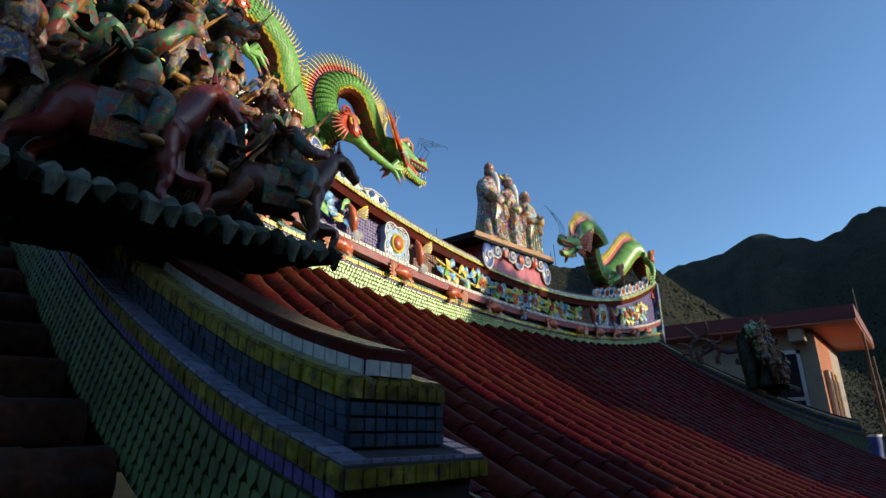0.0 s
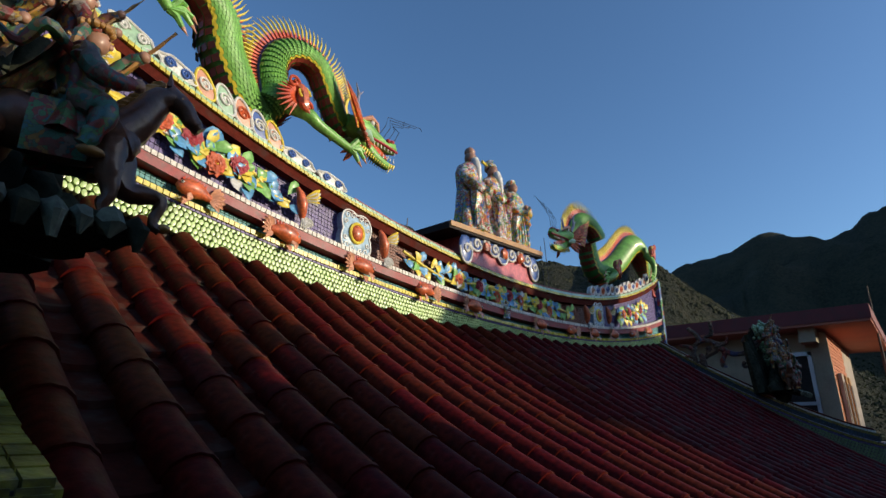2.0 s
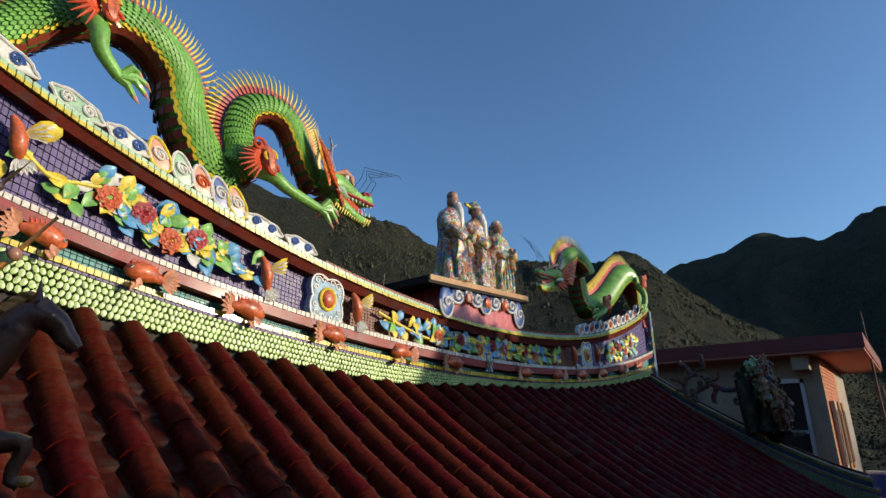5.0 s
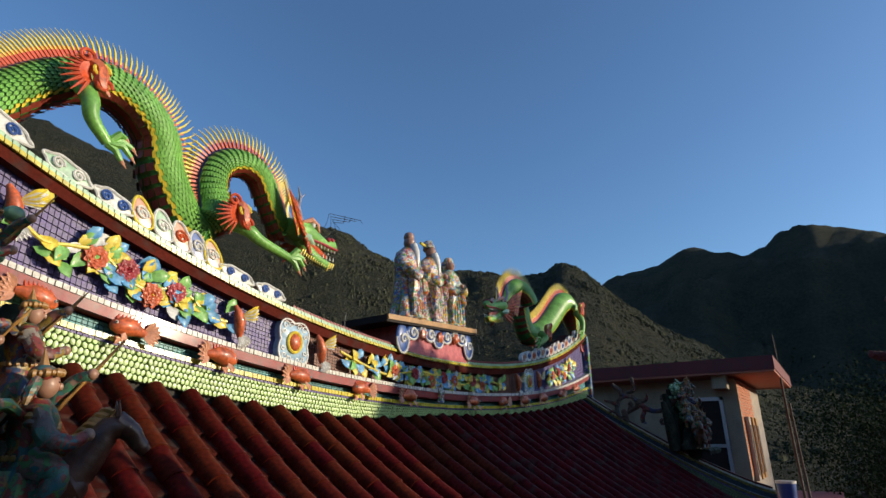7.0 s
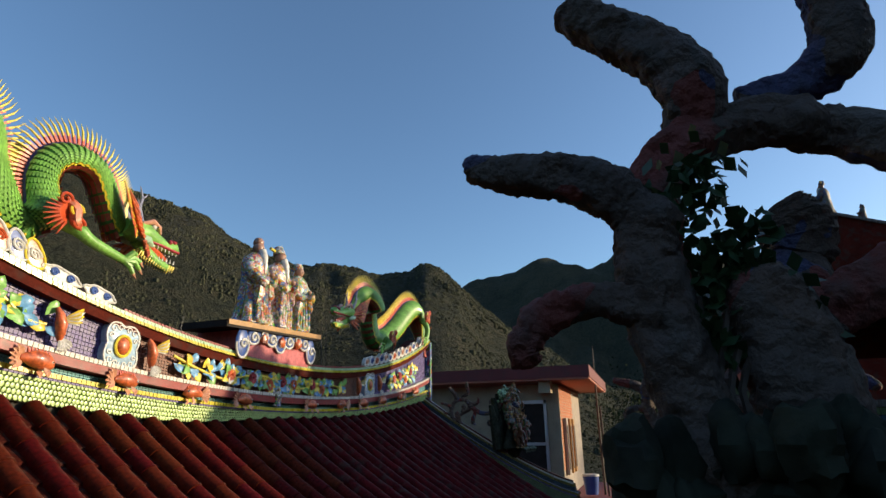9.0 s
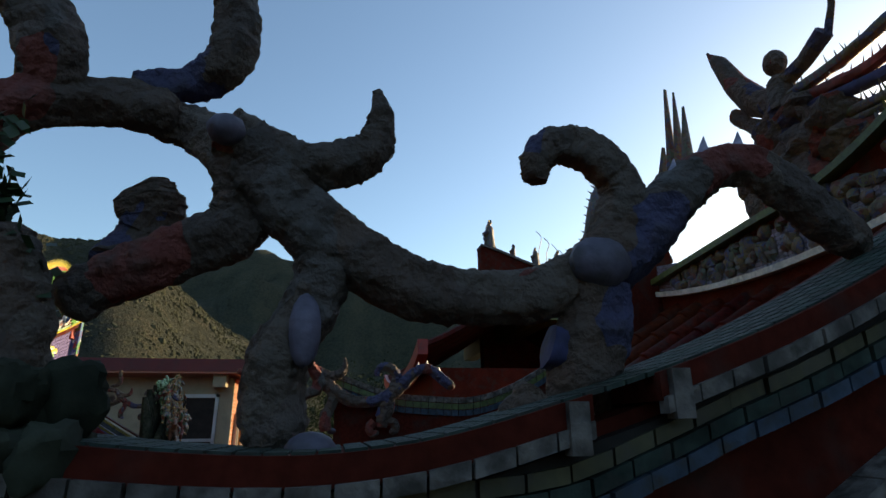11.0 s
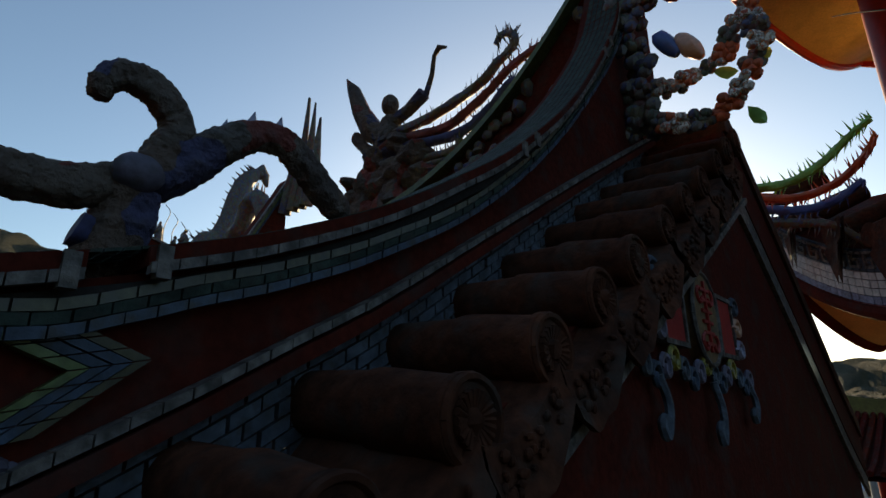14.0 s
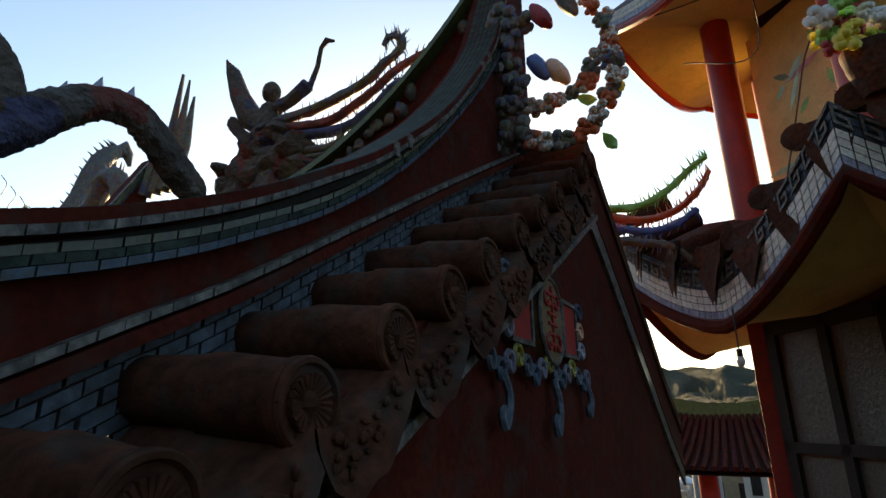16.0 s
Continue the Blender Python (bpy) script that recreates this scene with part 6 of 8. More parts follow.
# ---- figure groups at the verge ends ----
def rider(name, label, x, y, z, h, face, m_h, m_a, seed, horse=True):
    """A ceramic rider on horseback, or a warrior on foot, as one mesh."""
    random.seed(seed)
    q = Mesh()
    R = rot_z(face)

    def P(u, v, w):
        o = R @ Vector((u * h, v * h, 0))
        return (x + o.x, y + o.y, z + w * h)

    def limb(pts, rad, mi, n=10, rough=0.004):
        s_ = spline(pts, 4)
        rr = np.interp(np.linspace(0, 1, len(s_)), np.linspace(0, 1, len(rad)), rad)
        q.tube([P(*v) for v in s_], [h * r for r in rr], n, mi, rough=rough)
    if horse:
        ub = 0.46
        limb([(-0.36, 0, 0.4), (-0.3, 0, 0.42), (-0.2, 0, 0.42), (-0.05, 0, 0.38), (0.1, 0, 0.4), (0.2, 0, 0.45), (0.26, 0, 0.5)], (0.04, 0.115, 0.135, 0.12, 0.125, 0.125, 0.05), 0, 16)
        limb([(0.18, 0, 0.46), (0.27, 0, 0.58), (0.33, 0, 0.7), (0.4, 0, 0.74)], (0.11, 0.085, 0.07, 0.06), 0, 12)
        limb([(0.36, 0, 0.75), (0.44, 0, 0.7), (0.51, 0.0, 0.62), (0.54, 0, 0.59)], (0.062, 0.056, 0.04, 0.03), 0, 10)
        for s in (-1, 1):
            q.cone(P(0.37, s * 0.035, 0.78), P(0.36, s * 0.045, 0.87), h * 0.02, 6, 0)
            q.ball(P(0.43, s * 0.045, 0.72), h * 0.014, 3)
        for k in range(10):
            t = k / 9
            limb([(0.15 + 0.2 * t, 0, 0.56 + 0.24 * t), (0.1 + 0.2 * t, 0.03, 0.57 + 0.24 * t), (0.07 + 0.2 * t, 0.05, 0.53 + 0.22 * t)], (0.02, 0.018, 0.004), 3, 6)
        for u, s, c in ((0.2, 1, ((0.06, 0.22), (0.22, 0.2), (0.2, 0.08), (0.24, 0.04))), (0.16, -1, ((0.02, 0.24), (0.04, 0.13), (0.02, 0.06), (0.04, 0.0))), (-0.27, 1, ((-0.02, 0.26), (-0.1, 0.17), (-0.09, 0.07), (-0.08, 0.0))), (-0.28, -1, ((-0.06, 0.26), (-0.18, 0.18), (-0.2, 0.08), (-0.22, 0.02)))):
            limb([(u, s * 0.07, 0.38)] + [(u + du, s * 0.08, w) for du, w in c], (0.085, 0.06, 0.035, 0.025, 0.028), 0, 9)
            q.ball(P(u + c[-1][0] + 0.012, s * 0.08, c[-1][1] + 0.014), (h * 0.036, h * 0.034, h * 0.024), 3)
        for k in range(3):
            limb([(-0.36, 0.02 * k, 0.44), (-0.46, 0.03 * k - 0.03, 0.46), (-0.53, 0.03 * k - 0.03, 0.34), (-0.55 - 0.03 * k, 0.0, 0.2)], (0.025, 0.035, 0.03, 0.006), 3, 7)
        # saddle cloth, harness beads
        for s in (-1, 1):
            q.grid([[P(-0.16 + 0.05 * i, s * (0.105 + 0.025 * math.sin(math.pi * j / 5) + 0.004 * (i % 2)), 0.52 - 0.055 * j) for i in range(6)] for j in range(6)], 1, flip=s < 0)
            limb([(0.0, s * 0.09, 0.56), (0.12, s * 0.15, 0.5), (0.1, s * 0.17, 0.38), (0.07, s * 0.16, 0.3)], (0.07, 0.065, 0.045, 0.04), 1, 10, 0.006)
            q.ball(P(0.1, s * 0.16, 0.28), (h * 0.06, h * 0.035, h * 0.025), 3)
            for k in range(7):
                q.ball(P(0.12 + 0.02 * k, s * (0.125 - 0.012 * k), 0.4 + 0.02 * k), h * 0.014, 3, 6, 4)
    else:
        ub = 0.36
        for s in (-1, 1):
            limb([(0, s * 0.06, 0.42), (0.07 * s + 0.04, s * 0.11, 0.24), (0.06 * s, s * 0.1, 0.1), (0.03 * s, s * 0.1, 0.0)], (0.08, 0.072, 0.05, 0.045), 1, 10, 0.006)
            q.ball(P(0.05 + 0.03 * s, s * 0.1, 0.02), (h * 0.07, h * 0.045, h * 0.03), 3)
    # skirt, torso, belt
    rows = []
    for w, r in ((-0.1, 0.17), (-0.04, 0.15), (0.04, 0.125), (0.1, 0.1), (0.12, 0.108), (0.16, 0.1), (0.22, 0.118), (0.3, 0.125), (0.35, 0.1), (0.4, 0.05)):
        f = 0.16 if w < 0.05 else 0.05
        rows.append([P(r * math.cos(a) * 0.85 * (1 + f * math.sin(7 * a + seed)), r * math.sin(a) * (1 + f * math.sin(6 * a)), ub + w) for a in (2 * math.pi * k / 28 for k in range(28))])
    q.grid(rows, 1, wrap=True)
    for k in range(14):
        a = 2 * math.pi * k / 14
        q.ball(P(0.095 * math.cos(a), 0.112 * math.sin(a), ub + 0.115), h * 0.017, 3, 6, 4)
    q.ball(P(0.09, 0, ub + 0.25), (h * 0.03, h * 0.05, h * 0.05), 3)
    for s in (-1, 1):
        for k in range(3):
            q.ball(P(0.0, s * (0.12 + 0.015 * k), ub + 0.345 - 0.035 * k), (h * 0.06, h * 0.05, h * 0.028), 3 if k == 1 else 1, 10, 6)
        up_ = (s > 0) == (seed % 2 == 0)
        e = [(0.0, s * 0.13, ub + 0.32), (0.06, s * 0.2, ub + (0.36 if up_ else 0.2)), (0.15, s * 0.18, ub + (0.5 if up_ else 0.18)), (0.22, s * 0.13, ub + (0.54 if up_ else 0.22))]
        limb(e, (0.055, 0.05, 0.042, 0.03), 1, 9, 0.005)
        q.ball(P(0.23, s * 0.13, ub + (0.55 if up_ else 0.22)), h * 0.034, 2, 9, 6)
        if up_:
            limb([(0.1, s * 0.14, ub + 0.35), (0.23, s * 0.13, ub + 0.55), (0.36, s * 0.11, ub + 0.75)], (0.01, 0.011, 0.006), 3, 6)
    q.ball(P(0.02, 0, ub + 0.47), (h * 0.06, h * 0.055, h * 0.072), 2, 14, 10)
    q.ball(P(0.082, 0, ub + 0.465), (h * 0.014, h * 0.012, h * 0.02), 2, 6, 5)
    for s in (-1, 1):
        q.ball(P(0.07, s * 0.022, ub + 0.487), (h * 0.008, h * 0.012, h * 0.005), 0, 6, 4)
    # helmet with beaded rim, knob and cheek flaps
    q.ball(P(-0.005, 0, ub + 0.525), (h * 0.07, h * 0.07, h * 0.05), 1, 12, 7)
    for k in range(13):
        a = -2.2 + 4.4 * k / 12
        q.ball(P(0.078 * math.cos(a) - 0.005, 0.078 * math.sin(a), ub + 0.525 + 0.01 * math.cos(a)), h * (0.017 if k % 2 else 0.024), 3, 6, 5)
    q.cone(P(-0.01, 0, ub + 0.56), P(-0.02, 0, ub + 0.66), h * 0.03, 7, 3)
    for s in (-1, 1):
        limb([(-0.03, s * 0.06, ub + 0.5), (-0.05, s * 0.085, ub + 0.42), (-0.06, s * 0.1, ub + 0.36)], (0.025, 0.03, 0.01), 1, 7)
    # cape and fluttering sashes
    q.grid([[P(-0.08 - 0.05 * j + 0.015 * math.sin(1.7 * i + j), -0.13 + 0.052 * i + 0.0, ub + 0.37 - 0.085 * j) for i in range(6)] for j in range(6)], 1)
    q.grid([[P(-0.1 - 0.05 * j + 0.015 * math.sin(1.7 * i + j), -0.13 + 0.052 * i + 0.0, ub + 0.37 - 0.085 * j) for i in range(6)] for j in range(6)], 1, flip=True)
    for s in (-1, 1):
        limb([(-0.05, s * 0.12, ub + 0.3), (-0.16, s * 0.2, ub + 0.36), (-0.24, s * 0.16, ub + 0.26), (-0.34, s * 0.2, ub + 0.3)], (0.02, 0.032, 0.026, 0.006), 1, 7)
    return tagged(new(name, q.mesh(name, [m_h, m_a, m_skin, m_gold])), label, "statue", "verge statues")


m_horse2 = mat("crimson glazed horse", (0.18, 0.022, 0.018), 0.4, 0.4, 9, 0.4, coat=0.3, dirt=0.3)
m_lobe = mat("pale grey-green cement lobe", (0.12, 0.14, 0.1), 0.8, 0.6, 14, 0.8, 40, dirt=0.7)
# robe colours at under half strength, shade of the ledge painted in
m_war = painted("shade-darkened warrior robe glaze", [(0.05, 0.13, 0.06), (0.3, 0.26, 0.2), (0.22, 0.04, 0.03), (0.3, 0.19, 0.03), (0.04, 0.07, 0.16), (0.25, 0.1, 0.08)], 22, 0.45, 6.1)
m_pine = mat("pale green glazed pine", (0.22, 0.38, 0.2), 0.35, 0.4, 12, 0.3, coat=0.3, dirt=0.3)


def group_at(cx, cy, z, s, tag):
    """Ledge with warriors, rock and pines; s mirrors it."""
    led = thing("statue_ledge", "lobed cement ledge under the warrior figures of a roof verge", "ledge", "figure ledges")
    q = Mesh()
    q.grid([[(cx - s * 0.56 + s * 0.95 * i / 20, y_, z + w_ + 0.01 * math.sin(i * 1.9 + y_ * 30)) for i in range(21)] for y_, w_ in ((cy + 0.0, -0.01), (cy - 0.08, -0.03), (cy - 0.165, -0.025), (cy - 0.165, 0.0), (cy + 0.12, 0.0))])
    part("ledge_slab", q, m_rock, led, smooth=False)
    for k in range(21):
        q = Mesh()
        x = cx - s * 0.56 + s * 0.95 * (k + 0.5) / 21
        dr_ = 0.03 + 0.022 * math.sin(k * 2.3) ** 2
        q.tube([(x, cy - 0.13, z - 0.004), (x, cy - 0.172, z - 0.01), (x + 0.004, cy - 0.186, z - 0.02), (x + 0.002 * (k % 3), cy - 0.18, z - 0.012 - dr_)], [0.021, 0.023, 0.019, 0.006], 9, up=(0, 0, 1), rough=0.012, seed=k)
        part("lobe", q, m_lobe if k % 4 else m_rock, led)
    part("bracket", Mesh().tube([(cx + s * 0.02, cy + 0.05, z - 0.02), (cx + s * 0.03, cy + 0.08, z - 0.15), (cx + s * 0.05, cy + 0.15, z - 0.3)], [0.1, 0.08, 0.06], 12, rough=0.02), m_rock, led)
    rk = thing("statue_rock", "dark green ribbed cement rock behind the warrior figures", "rock", "figure rocks")
    for k in range(10):
        u = cx - s * (0.38 - 0.072 * k)
        hh = 0.85 - 0.025 * k + 0.08 * math.sin(k * 2.1)
        q = Mesh().tube([(u, cy + 0.24, z - 0.02), (u - s * 0.01, cy + 0.28, z + hh * 0.5), (u + s * 0.03, cy + 0.3 + 0.02 * (k % 2), z + hh)], [0.075, 0.07, 0.03], 9, rough=0.02, seed=k)
        part("rib", q, m_rock, rk)
    pn = thing("ceramic_pine", "pale green glazed pine clumps above the warrior figures", "pine ornament", "figure pines")
    random.seed(21)
    for k in range(9):
        q = Mesh()
        px_, pz_ = cx + s * random.uniform(-0.25, 0.2), z + random.uniform(0.42, 0.85)
        for j in range(14):
            q.ball((px_ + random.gauss(0, 0.045), cy + 0.18 + random.gauss(0, 0.03), pz_ + random.gauss(0, 0.04)), (0.026, 0.02, 0.022), nu=8, nv=6)
        part("pine_clump", q, m_pine, pn)
    f1 = (-0.55 if s > 0 else math.pi + 0.55)
    for lab, dx, dy, dz, h, df, mh, ma, sd, hs in (
            ("ceramic warrior on a rearing brown horse at the ledge's edge", 0.25, -0.09, 0.0, 0.42, 0.25, m_horse, m_armour, 4, True),
            ("ceramic warrior in red and blue on a crimson horse", -0.16, -0.06, 0.02, 0.46, 0.3, m_horse2, m_armour, 5, True),
            ("ceramic foot warrior in green armour on a roof ledge", 0.08, -0.02, 0.16, 0.36, 0.1, m_horse, m_war, 6, False),
            ("ceramic warrior in red and white robe on a rock", -0.02, 0.03, 0.42, 0.36, -0.2, m_horse, m_war, 7, False),
            ("ceramic warrior with a white sash high on a rock", -0.14, 0.08, 0.6, 0.34, -0.1, m_horse, m_war, 17, False),
            ("ceramic warrior in yellow leggings beside a crimson horse", -0.4, -0.05, 0.12, 0.4, 0.0, m_horse, m_war, 19, False),
            ("ceramic warrior in a blue coat standing on a rock", -0.3, 0.02, 0.36, 0.36, 0.2, m_horse, m_armour, 8, False),
            ("ceramic warrior leaning forward above a brown horse", 0.24, 0.03, 0.28, 0.34, 0.3, m_horse, m_war, 18, False),
            ("ceramic warrior with a raised blade beside a pine", 0.12, 0.08, 0.5, 0.34, 0.0, m_horse, m_armour, 22, False),
            ("ceramic warrior in dark armour high on a rock", -0.34, 0.08, 0.66, 0.34, 0.0, m_horse, m_armour, 21, False)):
        rider("statue", lab, cx + s * dx, cy + dy, z + dz, h, f1 + s * df, mh, ma, sd, hs)
    # boulders that carry the upper figures
    for k in range(10):
        q = Mesh()
        random.seed(70 + k)
        hh = 0.1 + 0.055 * k
        q.tube([(cx + s * (0.3 - 0.065 * k), cy + 0.08, z - 0.01), (cx + s * (0.3 - 0.065 * k), cy + 0.09, z + hh * 0.6), (cx + s * (0.29 - 0.065 * k), cy + 0.1, z + hh)], [0.07, 0.062, 0.035], 10, rough=0.03, seed=k)
        part("boulder", q, m_rock, rk)


group_at(-4.22, -1.56, 7.465, 1, True)
group_at(4.1, -1.5, 7.55, -1, False)
# small scroll on the far verge of the main hall
MS = Matrix.Translation((4.08, -0.85, 8.02)) @ Matrix.Scale(0.42, 4) @ Matrix.Translation((3.38, 4.0, -7.95))
scroll("verge_scroll", "slender cement scroll ornament on the far verge of the main hall", MS)

# ---- second hall: ridge figures, garlands, gable medallion ----
q = MeshB()
X9 = BY + 0.0
q.tube([(0.85, X9, 10.2), (0.82, X9, 10.6), (0.86, X9, 11.0), (0.8, X9, 11.35), (0.5, X9, 11.65)], [0.3, 0.24, 0.2, 0.19, 0.16], 12, rough=0.06)
q.tube([(0.5, X9, 11.55), (0.47, X9, 11.95), (0.46, X9, 12.05)], [0.2, 0.16, 0.08], 10, rough=0.03)
q.ball((0.48, X9, 12.25), (0.15, 0.15, 0.19))
q.tube([(0.42, X9, 11.9), (0.05, X9, 11.98), (-0.28, X9, 12.15)], [0.1, 0.09, 0.11], 9, rough=0.03)
q.tube([(-0.3, X9, 12.05), (-0.45, X9, 12.4), (-0.5, X9, 12.72), (-0.6, X9, 12.82), (-0.75, X9, 12.75)], [0.05, 0.04, 0.035, 0.05, 0.02], 7)
q.tube([(0.6, X9, 11.65), (0.92, X9, 11.95), (1.2, X9, 12.4), (1.45, X9, 12.95), (1.62, X9, 13.25)], [0.16, 0.2, 0.17, 0.12, 0.02], 9, rough=0.05)
q.tube([(0.8, X9, 11.4), (1.1, X9, 11.7), (1.3, X9, 11.95), (1.2, X9, 11.75)], [0.14, 0.1, 0.11, 0.08], 9, rough=0.04)
for bx, bz, br in ((1.15, 10.75, 0.22), (0.9, 10.9, 0.34), (0.55, 10.85, 0.36), (0.2, 10.9, 0.34), (-0.1, 11.1, 0.3), (0.6, 11.25, 0.3), (0.25, 11.4, 0.26), (1.3, 11.05, 0.13), (0.95, 10.5, 0.35), (0.3, 10.5, 0.4), (-0.3, 10.7, 0.3)):
    q.ball((bx, X9, bz), (br, 0.3, br * 0.85), nu=12, nv=9, rough=0.5)
tagged(new("statue", q.mesh("statue", [m_cement])), "weathered winged ceramic figure on the second hall's ridge", "statue")
wz = thing("phoenix_tail", "long spiny ceramic tail plumes on the second hall's ridge", "ridge ornament", "tail plumes")
for pts, mm in (([(0.43, 11.68), (-0.48, 11.68), (-1.3, 11.81), (-1.68, 12.02), (-1.93, 12.14), (-1.97, 12.31), (-1.76, 12.43), (-1.66, 12.32)], m_relief), ([(0.3, 11.55), (-0.71, 11.39), (-1.4, 11.59), (-1.87, 11.84), (-2.41, 11.96), (-2.66, 11.9)], m_cred),
                ([(0.16, 11.38), (-0.93, 11.2), (-1.51, 11.38), (-1.87, 11.62), (-2.06, 11.47)], m_cblue), ([(0.3, 11.1), (-0.3, 11.02), (-0.84, 10.98), (-1.0, 11.1)], m_relief), ([(0.3, 10.95), (-0.3, 10.9), (-0.7, 10.88)], m_relief)):
    s_ = spline(pts, 7)
    q, q2 = MeshB(), MeshB()
    n = len(s_)
    q.tube([(p[0], X9, p[1]) for p in s_], [0.085 * (1 - 0.55 * i / n) for i in range(n)], 9, rough=0.015)
    for i, p in enumerate(s_):
        for k in range(2):
            q2.cone((p[0], X9, p[1]), (p[0] + random.uniform(-0.12, 0.02), X9 + random.uniform(-0.1, 0.1), p[1] + random.choice((-1, 1, 1)) * random.uniform(0.12, 0.2)), 0.02, 4)
    pl_ = part("plume", q, mm, wz)
    part("barb_fringe", q2, mm, pl_, kind="stuff")
# far dragon, spires and small figures along the ridge's far end
fx = thing("ridge_finial", "upright pointed ceramic spires at the far end of the second ridge", "finial")
for x, zz in ((2.82, 13.4), (2.6, 13.2), (2.4, 12.8), (3.1, 12.4)):
    q = MeshB()
    q.tube([(x + 0.3, X9, 11.1), (x + 0.1, X9, 11.9), (x, X9, zz)], [0.13, 0.1, 0.02], 7, rough=0.02)
    part("spire", q, m_relief, fx)
ft = thing("dragon_ornament", "dark spiny ceramic dragon on the far end of the second ridge", "dragon ornament")
s_ = spline([(3.6, 10.4), (4.0, 11.0), (4.3, 11.6), (4.7, 11.7), (5.0, 11.2), (5.3, 11.1)], 7)
q, q2 = MeshB(), MeshB()
q.tube([(p[0], X9, p[1]) for p in s_], 0.2, 9, rough=0.04)
for p in s_:
    q2.cone((p[0], X9, p[1]), (p[0] + random.uniform(-0.1, 0.2), X9, p[1] + 0.4), 0.05, 4)
part("body", q, m_relief, ft), part("spine_row", q2, m_relief, ft, kind="stuff")

gl = thing("flower_garland", "hanging garland of faded ceramic flowers at the gable peak", "garland", "gable garlands")


def rosette(q, c, r):
    q.ball(c, r * 0.5, nu=7, nv=5, rough=0.4)
    for k in range(6):
        a = 2 * math.pi * k / 6 + random.random()
        q.ball((c[0] + r * 0.55 * math.cos(a), c[1] + random.uniform(-0.2, 0.5) * r, c[2] + r * 0.55 * math.sin(a)), (r * 0.45, r * 0.25, r * 0.45), nu=6, nv=4)


random.seed(31)
for pts in ([(-4.5, 11.6), (-4.71, 11.1), (-4.81, 10.75), (-4.8, 10.45), (-4.7, 10.14), (-4.54, 9.94), (-4.3, 9.84), (-4.05, 9.86), (-3.9, 9.95)], [(-4.78, 11.1), (-4.64, 10.6), (-4.53, 10.4), (-4.3, 10.33), (-4.1, 10.28), (-3.79, 10.33)]):
    s_ = spline(pts, 5)
    for p in s_[::2]:
        q = MeshB()
        rosette(q, (p[0] + random.uniform(-0.03, 0.03), -8.9 + random.uniform(-0.05, 0.05), p[1]), random.uniform(0.09, 0.13))
        part("flower", q, random.choice((m_garland, m_garland, m_relief, m_petal2)), gl)
for k, (x, z) in enumerate(((-4.85, 10.2), (-4.62, 9.83), (-4.1, 9.97), (-4.4, 10.28))):
    q = MeshB()
    leaf(q, (x, -8.9, z), random.uniform(0, 6), 0.2, 0.6, 0.1)
    part("leaf", q, m_leafg if k % 2 else m_leafy, gl)
cl = thing("gable_flower_relief", "cluster of grey ceramic flowers and leaves edging the gable peak", "flower relief")
for x, z, r in ((-3.66, 11.5, 0.2), (-3.74, 11.2, 0.17), (-3.7, 10.9, 0.17), (-3.78, 10.65, 0.18), (-3.68, 10.4, 0.16), (-3.75, 10.12, 0.2), (-3.85, 9.95, 0.14), (-3.6, 10.0, 0.14), (-3.9, 11.4, 0.15)):
    q = MeshB()
    rosette(q, (x, -8.95, z), r)
    part("flower", q, m_relief, cl)
for x, z, mm in ((-4.05, 10.75, m_cloudb), (-4.25, 10.62, m_cloudr), (-4.12, 11.35, m_petal), (-4.4, 11.4, m_relief)):
    q = MeshB()
    q.ball((x, -8.9, z), (0.09, 0.08, 0.2), rot=Matrix.Rotation(0.5, 3, "Y"), rough=0.2)
    part("petal", q, mm, cl)

# painted medallion under the gable peak
md = thing("gable_medallion", "orange-red lettered oval medallion with blue scroll border on the gable", "relief medallion")
cy, cz = -7.86, 7.93
q = MeshB()
q.grid([[(-4.25, cy + 0.25 * math.cos(a), cz + 0.3 * math.sin(a)) for a in np.linspace(0, 2 * math.pi, 32, endpoint=False)], [(-4.33, cy + 0.24 * math.cos(a), cz + 0.29 * math.sin(a)) for a in np.linspace(0, 2 * math.pi, 32, endpoint=False)], [(-4.33, cy, cz)] * 32], wrap=True)
part("oval", q, mat("faded ochre paint", (0.22, 0.12, 0.05), 0.75, 0.4, 12, dirt=0.6), md)
part("oval_rim", MeshB().tube([(-4.33, cy + 0.25 * math.cos(a), cz + 0.3 * math.sin(a)) for a in np.linspace(0, 2 * math.pi, 33)], 0.016, 6), m_oldwhite, md)
q = MeshB()
for dz in (-0.17, -0.1, -0.03, 0.04, 0.11, 0.18):
    q.box((-4.345, cy - 0.09, cz + dz - 0.01), (-4.33, cy + 0.09, cz + dz + 0.01))
q.box((-4.346, cy - 0.012, cz - 0.22), (-4.331, cy + 0.012, cz + 0.24))
for s_ in (-1, 1):
    for zc_ in (-0.16, 0.14):
        q.tube([(-4.338, cy + s_ * (0.1 + 0.05 * math.sin(a)), cz + zc_ + 0.05 * math.cos(a)) for a in np.linspace(0, 4.6, 10)], 0.011, 6)
part("emblem", q, m_redpaint, md, "dark red emblem of bars", smooth=False)
